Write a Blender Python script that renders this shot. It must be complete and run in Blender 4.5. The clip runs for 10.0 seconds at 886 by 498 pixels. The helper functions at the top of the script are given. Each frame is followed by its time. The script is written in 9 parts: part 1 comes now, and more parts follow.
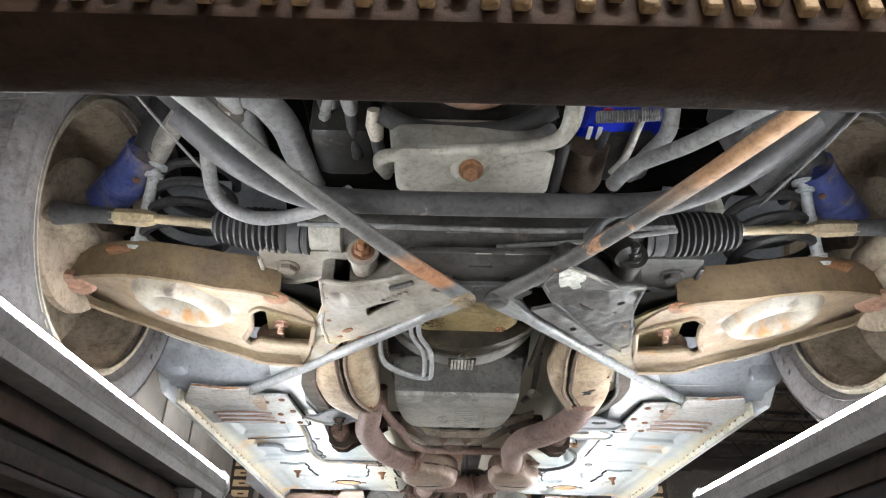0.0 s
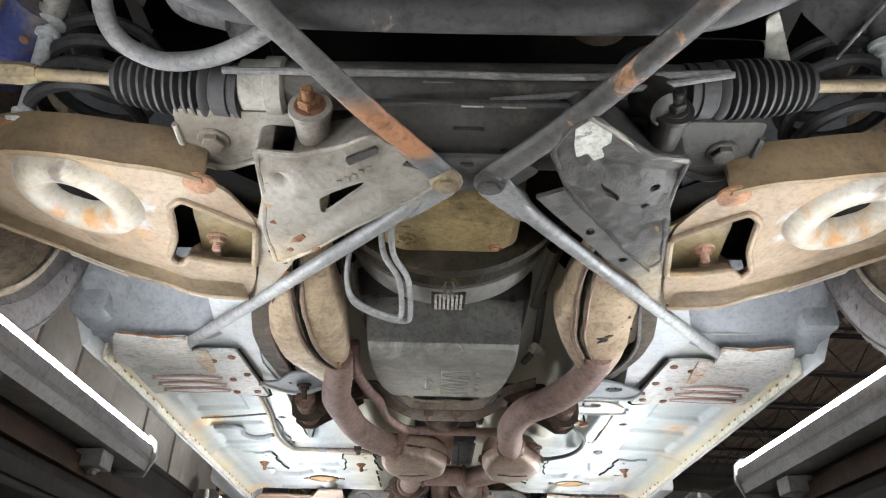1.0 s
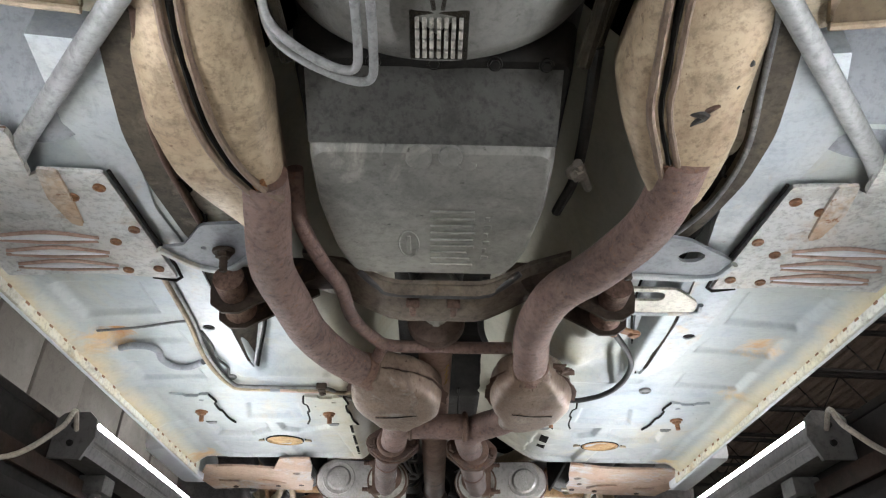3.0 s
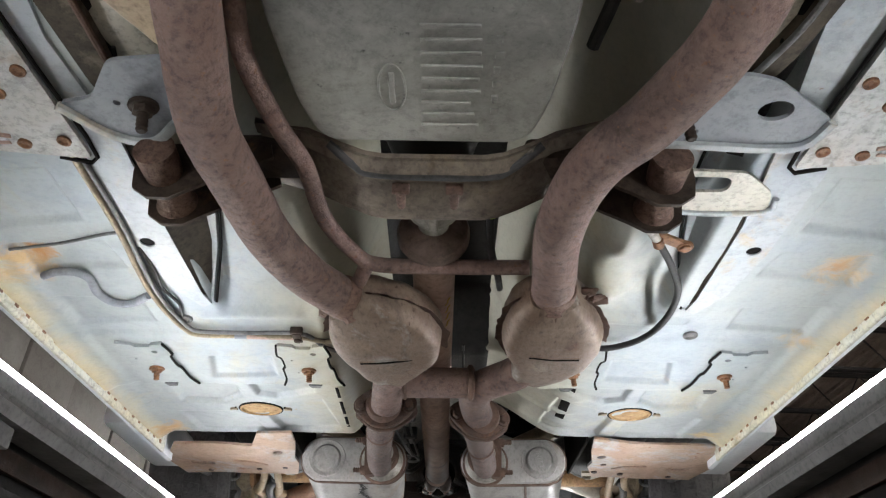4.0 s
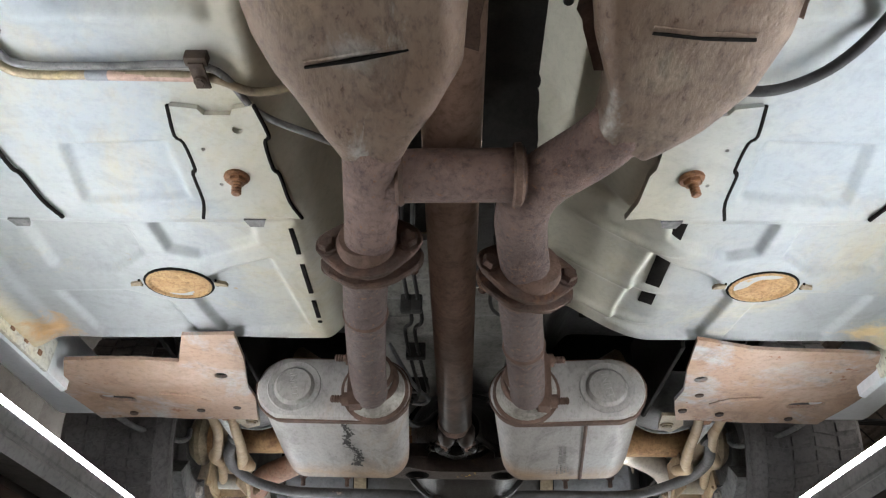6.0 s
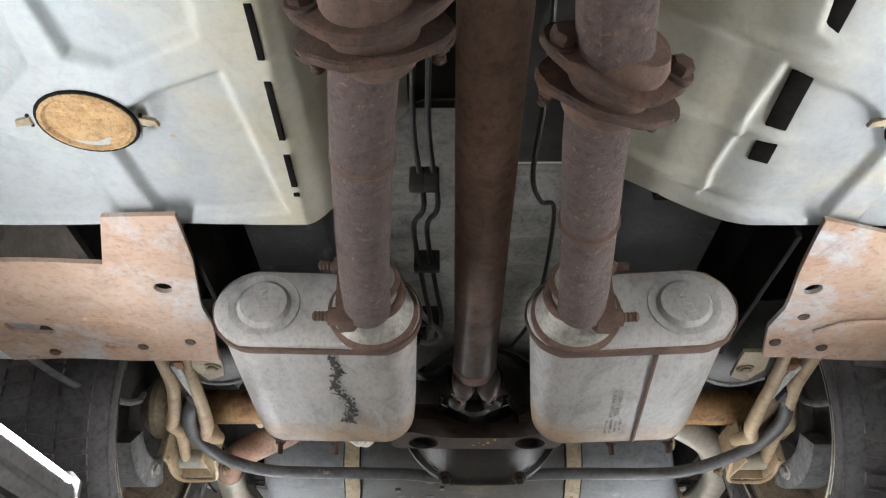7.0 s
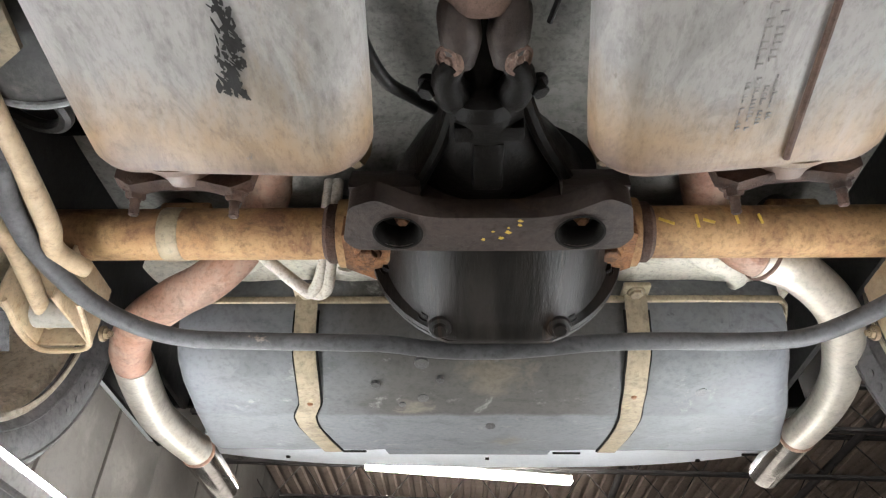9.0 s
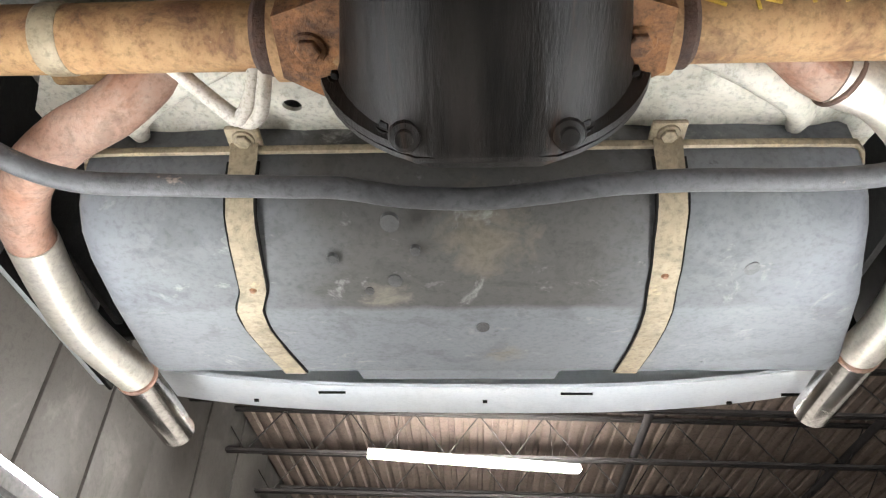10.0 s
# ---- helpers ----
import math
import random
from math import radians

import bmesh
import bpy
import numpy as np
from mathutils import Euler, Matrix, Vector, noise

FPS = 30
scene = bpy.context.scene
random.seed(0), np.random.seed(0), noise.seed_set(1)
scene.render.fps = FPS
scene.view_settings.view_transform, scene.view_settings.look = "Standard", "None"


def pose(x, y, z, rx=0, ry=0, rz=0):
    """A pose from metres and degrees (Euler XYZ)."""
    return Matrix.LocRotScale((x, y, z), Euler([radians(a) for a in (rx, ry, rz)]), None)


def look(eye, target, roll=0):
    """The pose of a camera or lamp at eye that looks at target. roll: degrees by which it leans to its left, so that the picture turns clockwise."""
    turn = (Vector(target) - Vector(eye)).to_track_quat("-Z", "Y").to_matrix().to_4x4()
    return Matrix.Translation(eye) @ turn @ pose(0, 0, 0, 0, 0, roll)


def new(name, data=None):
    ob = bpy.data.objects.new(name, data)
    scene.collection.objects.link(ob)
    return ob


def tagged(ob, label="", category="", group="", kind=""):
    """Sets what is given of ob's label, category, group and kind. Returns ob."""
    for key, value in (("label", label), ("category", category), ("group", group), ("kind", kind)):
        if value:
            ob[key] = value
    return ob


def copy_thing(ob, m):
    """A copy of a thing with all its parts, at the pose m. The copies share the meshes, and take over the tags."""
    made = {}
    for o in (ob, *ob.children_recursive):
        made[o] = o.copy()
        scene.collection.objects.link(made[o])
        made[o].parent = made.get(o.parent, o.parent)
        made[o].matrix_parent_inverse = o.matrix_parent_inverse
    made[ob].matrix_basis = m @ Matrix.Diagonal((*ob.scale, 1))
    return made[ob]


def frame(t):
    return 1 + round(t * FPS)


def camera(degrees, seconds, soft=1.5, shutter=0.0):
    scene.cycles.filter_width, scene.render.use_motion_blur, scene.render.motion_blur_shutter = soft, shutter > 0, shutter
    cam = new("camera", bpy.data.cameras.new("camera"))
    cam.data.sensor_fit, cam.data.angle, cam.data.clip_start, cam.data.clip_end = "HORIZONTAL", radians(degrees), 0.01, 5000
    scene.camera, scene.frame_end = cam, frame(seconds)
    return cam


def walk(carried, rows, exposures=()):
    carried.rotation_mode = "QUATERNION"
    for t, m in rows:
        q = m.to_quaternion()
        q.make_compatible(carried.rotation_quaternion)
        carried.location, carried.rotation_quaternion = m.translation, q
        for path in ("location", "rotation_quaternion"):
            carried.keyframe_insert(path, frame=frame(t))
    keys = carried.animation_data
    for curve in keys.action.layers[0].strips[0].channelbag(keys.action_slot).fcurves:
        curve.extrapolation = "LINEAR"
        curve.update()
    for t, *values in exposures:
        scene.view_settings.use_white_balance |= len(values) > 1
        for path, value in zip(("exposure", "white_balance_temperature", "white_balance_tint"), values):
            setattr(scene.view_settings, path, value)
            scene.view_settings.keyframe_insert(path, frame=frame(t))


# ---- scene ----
cam = camera(64.6, 10.0, soft=1.2)
PATH = [
    (0, (-0.06, -0.197, 1.266), (-0.058, 1.55, 2.24), 1.3),
    (0.5, (-0.047, -0.032, 1.256), (-0.042, 1.698, 2.261), 1.2),
    (1, (-0.033, 0.13, 1.238), (-0.02, 1.844, 2.268), 1.1),
    (1.5, (-0.025, 0.262, 1.231), (-0.007, 1.967, 2.275), 1.0),
    (2, (-0.007, 0.397, 1.238), (0.012, 2.097, 2.292), 1.0),
    (2.5, (-0.014, 0.548, 1.232), (0.007, 2.244, 2.292), 0.9),
    (4, (0.002, 0.996, 1.233), (0.0, 2.672, 2.325), 0.9),
    (4.5, (0.011, 1.143, 1.239), (0.003, 2.814, 2.338), 0.9),
    (5, (0.003, 1.305, 1.256), (-0.01, 2.969, 2.365), 0.8),
    (5.5, (-0.004, 1.454, 1.246), (-0.033, 3.102, 2.378), 0.9),
    (5.7, (-0.001, 1.527, 1.246), (-0.038, 3.166, 2.392), 1.0),
    (6.8, (-0.05, 1.908, 1.284), (-0.059, 3.535, 2.446), 0.4),
    (7, (-0.052, 1.979, 1.284), (-0.057, 3.597, 2.459), 0.2),
    (7.5, (-0.04, 2.152, 1.279), (-0.045, 3.749, 2.483), -0.1),
    (8, (-0.018, 2.311, 1.281), (-0.033, 3.897, 2.499), -0.0),
    (8.5, (-0.018, 2.475, 1.278), (-0.055, 4.049, 2.511), 0.5),
    (9, (-0.022, 2.643, 1.268), (-0.077, 4.203, 2.52), 1.0),
    (9.5, (-0.009, 2.803, 1.256), (-0.069, 4.358, 2.511), 1.0),
    (10, (0.008, 2.957, 1.265), (-0.068, 4.517, 2.514), 1.3),
]
walk(cam, [(t, look(eye, target, roll)) for t, eye, target, roll in PATH],
     [(0, 0.92), (1, 0.66), (2, 0.30), (2.5, 0.26), (4, 0.16), (5, 0.05), (5.5, 0.0), (7, 0.28), (8, 0.66), (8.5, 0.92), (9, 1.08), (10, 1.2)])

# ---- light ----
world = bpy.data.worlds.new("shop_air")
scene.world = world
world.use_nodes = True
world.node_tree.nodes["Background"].inputs[0].default_value = (0.9, 0.95, 1.0, 1)
world.node_tree.nodes["Background"].inputs[1].default_value = 0.03

# ---- materials ----


def mat(name, c1, c2, scale=9.0, rough=0.6, metal=0.0, bump=0.25, bscale=70.0, stain=None, s_scale=4.0, s_from=0.55, s_to=0.7,
        speck=None, speck_from=0.62, speck_scale=55.0, stretch=(1, 1, 1), coat=0.0, grime=0.42, patch=0.26, spec=0.3, bands=(), spots=()):
    """Two tones in clouds, a stain in larger patches, fine specks, varied gloss and fine relief."""
    m = bpy.data.materials.new(name)
    m.use_nodes = True
    nt = m.node_tree
    nd, lk = nt.nodes, nt.links
    bs = nd["Principled BSDF"]
    tc = nd.new("ShaderNodeTexCoord")
    mp = nd.new("ShaderNodeMapping")
    mp.inputs["Scale"].default_value = stretch
    lk.new(tc.outputs["Object"], mp.inputs["Vector"])

    def noise_tex(sc, detail, dist=0.0):
        n = nd.new("ShaderNodeTexNoise")
        n.inputs["Scale"].default_value = sc
        n.inputs["Detail"].default_value = detail
        n.inputs["Roughness"].default_value = 0.70
        n.inputs["Distortion"].default_value = dist
        lk.new(mp.outputs["Vector"], n.inputs["Vector"])
        return n.outputs["Fac"]

    def ramp(src, a, b):
        r = nd.new("ShaderNodeMapRange")
        r.inputs["From Min"].default_value = a
        r.inputs["From Max"].default_value = b
        r.clamp = True
        lk.new(src, r.inputs["Value"])
        return r.outputs["Result"]

    def mix(fac, a, b):
        x = nd.new("ShaderNodeMix")
        x.data_type = "RGBA"
        lk.new(fac, x.inputs[0])
        if isinstance(a, tuple):
            x.inputs[6].default_value = (*a, 1)
        else:
            lk.new(a, x.inputs[6])
        x.inputs[7].default_value = (*b, 1)
        return x.outputs[2]

    cloud = noise_tex(scale, 6)
    col = mix(ramp(cloud, 0.40, 0.62), c1, c2)
    for axis, a, b, tone in bands:                      # a worn or heat-stained stretch, or one toned for shade or light, ragged edge
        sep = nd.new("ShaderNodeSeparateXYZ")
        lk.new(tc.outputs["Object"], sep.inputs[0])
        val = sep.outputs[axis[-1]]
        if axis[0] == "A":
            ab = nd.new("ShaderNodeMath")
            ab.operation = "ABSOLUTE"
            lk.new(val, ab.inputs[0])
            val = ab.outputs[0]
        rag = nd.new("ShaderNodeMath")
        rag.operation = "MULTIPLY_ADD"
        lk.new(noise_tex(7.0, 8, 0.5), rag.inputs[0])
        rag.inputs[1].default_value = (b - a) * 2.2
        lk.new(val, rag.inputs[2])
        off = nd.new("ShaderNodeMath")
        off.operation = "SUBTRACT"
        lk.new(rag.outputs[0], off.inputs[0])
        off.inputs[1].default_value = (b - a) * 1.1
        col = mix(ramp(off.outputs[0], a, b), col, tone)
    for at, size, tone in spots:                        # a rust bloom, stain or painted-in shade round one place
        far = nd.new("ShaderNodeVectorMath")
        far.operation = "DISTANCE"
        lk.new(tc.outputs["Object"], far.inputs[0])
        far.inputs[1].default_value = at
        ragged = nd.new("ShaderNodeMath")
        ragged.operation = "MULTIPLY_ADD"
        lk.new(noise_tex(22.0, 9, 0.8), ragged.inputs[0])
        ragged.inputs[1].default_value = size * 2.4
        lk.new(far.outputs["Value"], ragged.inputs[2])
        col = mix(ramp(ragged.outputs[0], size * 1.95, size * 1.35), col, tone)
    if stain:
        col = mix(ramp(noise_tex(s_scale, 7, 0.6), s_from, s_to), col, stain)
    if speck:
        col = mix(ramp(noise_tex(speck_scale, 4), speck_from, speck_from + 0.06), col, speck)
    # fine dirt that darkens the tone in crisp patches and grains
    dirt = nd.new("ShaderNodeMix")
    dirt.data_type, dirt.blend_type = "RGBA", "MULTIPLY"
    dirt.inputs[0].default_value = 1.0
    lk.new(col, dirt.inputs[6])
    grain = nd.new("ShaderNodeMapRange")
    grain.inputs["From Min"].default_value, grain.inputs["From Max"].default_value = 0.48, 0.68
    grain.inputs["To Min"].default_value, grain.inputs["To Max"].default_value = 1.0, 1.0 - grime
    lk.new(noise_tex(max(120.0, scale * 8.0), 7, 0.0), grain.inputs["Value"])
    lk.new(grain.outputs["Result"], dirt.inputs[7])
    # larger worn and oily patches
    worn = nd.new("ShaderNodeMix")
    worn.data_type, worn.blend_type = "RGBA", "MULTIPLY"
    worn.inputs[0].default_value = 1.0
    lk.new(dirt.outputs[2], worn.inputs[6])
    area = nd.new("ShaderNodeMapRange")
    area.inputs["From Min"].default_value, area.inputs["From Max"].default_value = 0.51, 0.60
    area.inputs["To Min"].default_value, area.inputs["To Max"].default_value = 1.0, 1.0 - patch
    lk.new(noise_tex(15.0, 10, 0.9), area.inputs["Value"])
    lk.new(area.outputs["Result"], worn.inputs[7])
    col = worn.outputs[2]
    lk.new(col, bs.inputs["Base Color"])
    fine = noise_tex(bscale, 8)
    rr = nd.new("ShaderNodeMapRange")
    rr.inputs["To Min"].default_value = max(0.05, rough - 0.14)
    rr.inputs["To Max"].default_value = min(1.0, rough + 0.14)
    rr.inputs["From Min"].default_value, rr.inputs["From Max"].default_value = 0.3, 0.7
    lk.new(cloud, rr.inputs["Value"])
    lk.new(rr.outputs["Result"], bs.inputs["Roughness"])
    bs.inputs["Metallic"].default_value = metal
    bs.inputs["Specular IOR Level"].default_value = spec
    bs.inputs["Coat Weight"].default_value = coat
    bp = nd.new("ShaderNodeBump")
    bp.inputs["Strength"].default_value = bump
    bp.inputs["Distance"].default_value = 0.004
    lk.new(fine, bp.inputs["Height"])
    lk.new(bp.outputs["Normal"], bs.inputs["Normal"])
    return m


def glow(name, colour, strength):
    m = bpy.data.materials.new(name)
    m.use_nodes = True
    bs = m.node_tree.nodes["Principled BSDF"]
    bs.inputs["Base Color"].default_value = (*colour, 1)
    bs.inputs["Emission Color"].default_value = (*colour, 1)
    bs.inputs["Emission Strength"].default_value = strength
    return m


RUST = (0.22, 0.085, 0.03)
# darker copy of the tyre rubber: the rear wheels' shade is in the tone
M_TYRER = mat("shaded_rear_tyre", (0.095, 0.091, 0.093), (0.13, 0.125, 0.127), 7, 0.7, 0, 0.15, 90, (0.12, 0.11, 0.105), 5, 0.6, 0.75, spec=0.2)
M_ZINC = mat("zinc_plated", (0.55, 0.58, 0.60), (0.46, 0.48, 0.49), 20, 0.4, 0.2, 0.1, 90, (0.30, 0.27, 0.22), 20, 0.6, 0.72, patch=0.15)
M_CRADLE = mat("stained_cradle", (0.20, 0.165, 0.13), (0.12, 0.098, 0.08), 14, 0.6, 0, 0.5, 90, (0.17, 0.13, 0.085), 12, 0.60, 0.72)
# floor tone turns darker and bluer towards its rear edge
M_PAN = mat("floor_paint", (0.375, 0.398, 0.390), (0.318, 0.360, 0.395), 3, 0.5, 0, 0.06, 24, (0.42, 0.375, 0.26), 2.6, 0.55, 0.72, (0.33, 0.22, 0.11), 0.71, 14, grime=0.10, patch=0.08, bands=(("Y", 2.25, 2.50, (0.285, 0.303, 0.310)), ("AX", 0.612, 0.655, (0.54, 0.46, 0.29)), ("AX", 0.32, 0.20, (0.46, 0.445, 0.37))), spots=(((-0.60, 1.84, 1.755), 0.07, (0.52, 0.36, 0.19)), ((-0.57, 1.83, 1.755), 0.035, (0.42, 0.21, 0.08)), ((0.575, 1.845, 1.755), 0.06, (0.54, 0.40, 0.24)), ((0.57, 1.85, 1.755), 0.028, (0.46, 0.24, 0.10)), ((-0.61, 2.55, 1.755), 0.06, (0.46, 0.29, 0.14)), ((0.60, 2.55, 1.755), 0.05, (0.52, 0.40, 0.22)), ((0.60, 2.06, 1.75), 0.04, (0.50, 0.38, 0.22))))
M_RAIL = mat("rail_paint", (0.42, 0.44, 0.445), (0.365, 0.40, 0.435), 6, 0.45, 0, 0.10, 50, (0.44, 0.35, 0.22), 6, 0.58, 0.72, RUST, 0.715, 30, grime=0.18, patch=0.14)
M_SILL = mat("sill_paint", (0.60, 0.56, 0.42), (0.62, 0.62, 0.58), 7, 0.5, 0, 0.15, 50, (0.42, 0.27, 0.12), 6, 0.56, 0.7, (0.12, 0.08, 0.05), 0.68, 45)
M_RUSTPATCH = mat("rusty_plate", (0.40, 0.27, 0.17), (0.52, 0.45, 0.37), 9, 0.65, 0, 0.25, 60, (0.55, 0.55, 0.55), 7, 0.52, 0.66, (0.24, 0.10, 0.04), 0.6, 35)
M_SHIELD = mat("pinkish_rust_shield", (0.33, 0.215, 0.15), (0.38, 0.285, 0.23), 5, 0.6, 0, 0.2, 60, (0.36, 0.37, 0.39), 6, 0.53, 0.66, (0.24, 0.11, 0.055), 0.64, 34, grime=0.26, patch=0.18)
# pipes turn darker from about y 2.1 back
M_EXH = mat("rusty_exhaust", (0.185, 0.112, 0.092), (0.255, 0.175, 0.152), 9, 0.62, 0.0, 0.9, 210, (0.115, 0.078, 0.068), 5, 0.53, 0.68, (0.25, 0.135, 0.085), 0.60, 150, grime=0.5, patch=0.2, spec=0.35, bands=(("Y", 2.10, 2.32, (0.105, 0.074, 0.068)),))
M_FLANGE = mat("rusty_flange", (0.065, 0.042, 0.034), (0.105, 0.060, 0.043), 30, 0.8, 0.0, 0.9, 140, (0.17, 0.08, 0.04), 14, 0.62, 0.74)
M_CAT = mat("heat_shield", (0.43, 0.34, 0.235), (0.33, 0.25, 0.17), 10, 0.5, 0.2, 0.2, 90, (0.22, 0.15, 0.10), 7, 0.54, 0.7, (0.15, 0.085, 0.05), 0.66, 90)
M_CATD = mat("rear_heat_shield", (0.175, 0.120, 0.088), (0.225, 0.172, 0.135), 8, 0.48, 0.25, 0.35, 110, (0.33, 0.31, 0.285), 7, 0.58, 0.66, (0.13, 0.080, 0.055), 0.64, 60, grime=0.38, patch=0.25, stretch=(1.4, 0.7, 1), spots=(((-0.085, 1.972, 1.667), 0.030, (0.30, 0.275, 0.25)), ((-0.12, 1.93, 1.667), 0.03, (0.25, 0.185, 0.135)), ((0.15, 1.99, 1.667), 0.03, (0.27, 0.215, 0.165)), ((0.19, 1.92, 1.667), 0.025, (0.16, 0.095, 0.065))))
M_MUF = mat("aluminised_muffler", (0.40, 0.385, 0.375), (0.325, 0.312, 0.30), 6, 0.5, 0.0, 0.16, 90, (0.33, 0.26, 0.19), 5.0, 0.57, 0.74, (0.20, 0.17, 0.15), 0.69, 45, grime=0.25, patch=0.20, stretch=(1.5, 0.6, 1), bands=(("Y", 2.965, 3.035, (0.36, 0.25, 0.155)), ("Y", 3.035, 3.075, (0.17, 0.11, 0.08))))
M_MARK = mat("stamped_steel", (0.30, 0.285, 0.275), (0.34, 0.32, 0.31), 6, 0.55, 0.12, 0.1, 90)
M_SEAM = mat("rusty_seam", (0.11, 0.07, 0.055), (0.17, 0.11, 0.085), 40, 0.8, 0.1, 0.5, 140)
M_SHAFTF = mat("yoke_brown", (0.15, 0.105, 0.085), (0.10, 0.070, 0.057), 14, 0.6, 0.0, 0.3, 90, (0.22, 0.15, 0.11), 9, 0.58, 0.72)
# the bands darken the rear: shade between the mufflers put into the colour
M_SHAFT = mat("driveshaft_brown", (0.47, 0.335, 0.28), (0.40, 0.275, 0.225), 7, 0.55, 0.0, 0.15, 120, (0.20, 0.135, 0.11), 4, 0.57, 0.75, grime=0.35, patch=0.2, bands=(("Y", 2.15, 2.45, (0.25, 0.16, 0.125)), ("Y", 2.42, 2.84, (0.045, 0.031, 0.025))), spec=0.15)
M_BLACK = mat("oily_black", (0.004, 0.0036, 0.0033), (0.008, 0.007, 0.006), 12, 0.38, 0.0, 0.6, 60, (0.018, 0.013, 0.010), 8, 0.62, 0.75, spec=0.08)
M_DAMP = mat("dark_damper", (0.034, 0.026, 0.023), (0.052, 0.038, 0.033), 12, 0.5, 0.0, 0.4, 90, (0.085, 0.052, 0.034), 9, 0.60, 0.72, spec=0.2)
M_CASTR = mat("scaly_rust", (0.25, 0.115, 0.045), (0.13, 0.065, 0.035), 22, 0.85, 0.0, 1.0, 70, (0.07, 0.045, 0.035), 12, 0.52, 0.66)
M_COVER = mat("oily_cover", (0.005, 0.0045, 0.0043), (0.017, 0.014, 0.012), 16, 0.42, 0.0, 0.45, 70, (0.075, 0.042, 0.023), 9, 0.56, 0.70, stretch=(1.8, 0.3, 0.2), spec=0.2)
M_AXLE = mat("rusty_axle", (0.36, 0.225, 0.105), (0.27, 0.150, 0.070), 10, 0.7, 0.0, 0.3, 90, (0.15, 0.075, 0.04), 10, 0.53, 0.66, (0.52, 0.40, 0.23), 0.70, 40)
M_BRKT = mat("brown_bracket", (0.045, 0.034, 0.028), (0.075, 0.055, 0.042), 14, 0.6, 0.0, 0.35, 90, (0.18, 0.095, 0.045), 9, 0.60, 0.74, spec=0.15)
M_TAN = mat("tan_arm", (0.225, 0.165, 0.10), (0.165, 0.12, 0.072), 6, 0.55, 0, 0.25, 70, (0.14, 0.105, 0.075), 6, 0.55, 0.68, (0.36, 0.31, 0.24), 0.72, 40, grime=0.3, patch=0.15)
M_TANR = mat("cream_arm", (0.42, 0.325, 0.215), (0.33, 0.235, 0.14), 7, 0.55, 0, 0.25, 70, (0.27, 0.17, 0.09), 9, 0.57, 0.70, (0.11, 0.085, 0.06), 0.71, 40, grime=0.3, patch=0.15)
# the last spot, behind the cup, paints in shade of the rear channel
M_TANL = mat("pale_arm", (0.275, 0.220, 0.160), (0.210, 0.155, 0.104), 5, 0.55, 0, 0.2, 70, (0.30, 0.18, 0.09), 6, 0.58, 0.70, (0.11, 0.085, 0.06), 0.70, 40, grime=0.32, patch=0.18, spots=tuple(((e * x, y, 1.742), r, c) for e in (-1, 1) for x, y, r, c in ((0.415, 0.860, 0.030, (0.34, 0.365, 0.38)), (0.425, 0.910, 0.028, (0.33, 0.35, 0.365)), (0.60, 0.90, 0.035, (0.20, 0.125, 0.07)), (0.35, 0.83, 0.022, (0.30, 0.25, 0.17)), (0.52, 0.98, 0.04, (0.15, 0.115, 0.08)))))
M_OLIVE = mat("olive_pivot", (0.21, 0.165, 0.085), (0.15, 0.115, 0.06), 9, 0.55, 0, 0.25, 70, (0.08, 0.06, 0.035), 8, 0.55, 0.7, grime=0.3, patch=0.2)
# rusty spots behind; the two dark front spots paint the dome's shaded flank
M_CUP = mat("pale_cup", (0.36, 0.345, 0.31), (0.30, 0.26, 0.20), 8, 0.5, 0, 0.2, 70, (0.33, 0.20, 0.10), 9, 0.57, 0.68, (0.12, 0.08, 0.05), 0.73, 40, patch=0.12, grime=0.25, spots=tuple(((e * x, y, 1.735), r, c) for e in (-1, 1) for x, y, r, c in ((0.490, 0.905, 0.026, (0.36, 0.20, 0.09)), (0.455, 0.895, 0.020, (0.33, 0.19, 0.09)), (0.525, 0.895, 0.022, (0.34, 0.19, 0.09)), (0.490, 0.800, 0.020, (0.12, 0.10, 0.085)), (0.44, 0.83, 0.022, (0.11, 0.095, 0.08)))))
M_BARE = mat("bare_primer", (0.60, 0.62, 0.58), (0.48, 0.49, 0.45), 25, 0.5, 0, 0.15, 90, (0.20, 0.195, 0.18), 30, 0.58, 0.66)
M_SLOT = mat("stained_slotted_plate", (0.52, 0.53, 0.53), (0.46, 0.44, 0.41), 9, 0.6, 0, 0.2, 60, (0.36, 0.24, 0.15), 8, 0.60, 0.74, (0.2, 0.1, 0.05), 0.69, 35)
M_KM = mat("crossmember_grey", (0.27, 0.255, 0.23), (0.215, 0.20, 0.175), 7, 0.5, 0.0, 0.25, 80, (0.15, 0.13, 0.105), 6, 0.57, 0.68, (0.17, 0.09, 0.045), 0.73, 40, grime=0.28, patch=0.12, bands=(("Y", 0.90, 0.98, (0.42, 0.35, 0.245)),))
M_KMD = mat("crossmember_dark", (0.042, 0.041, 0.040), (0.078, 0.075, 0.071), 10, 0.38, 0.0, 1.0, 50, (0.020, 0.019, 0.018), 8, 0.54, 0.62, (0.26, 0.25, 0.235), 0.74, 30, bands=(("Y", 0.95, 1.02, (0.30, 0.25, 0.175)),))
M_BRACE = mat("grey_brace", (0.125, 0.124, 0.12), (0.09, 0.088, 0.085), 10, 0.55, 0.0, 0.35, 90, (0.33, 0.17, 0.09), 9, 0.60, 0.64, bands=(("Y", 0.655, 0.685, (0.34, 0.165, 0.085)), ("Y", 0.735, 0.755, (0.12, 0.125, 0.13))))
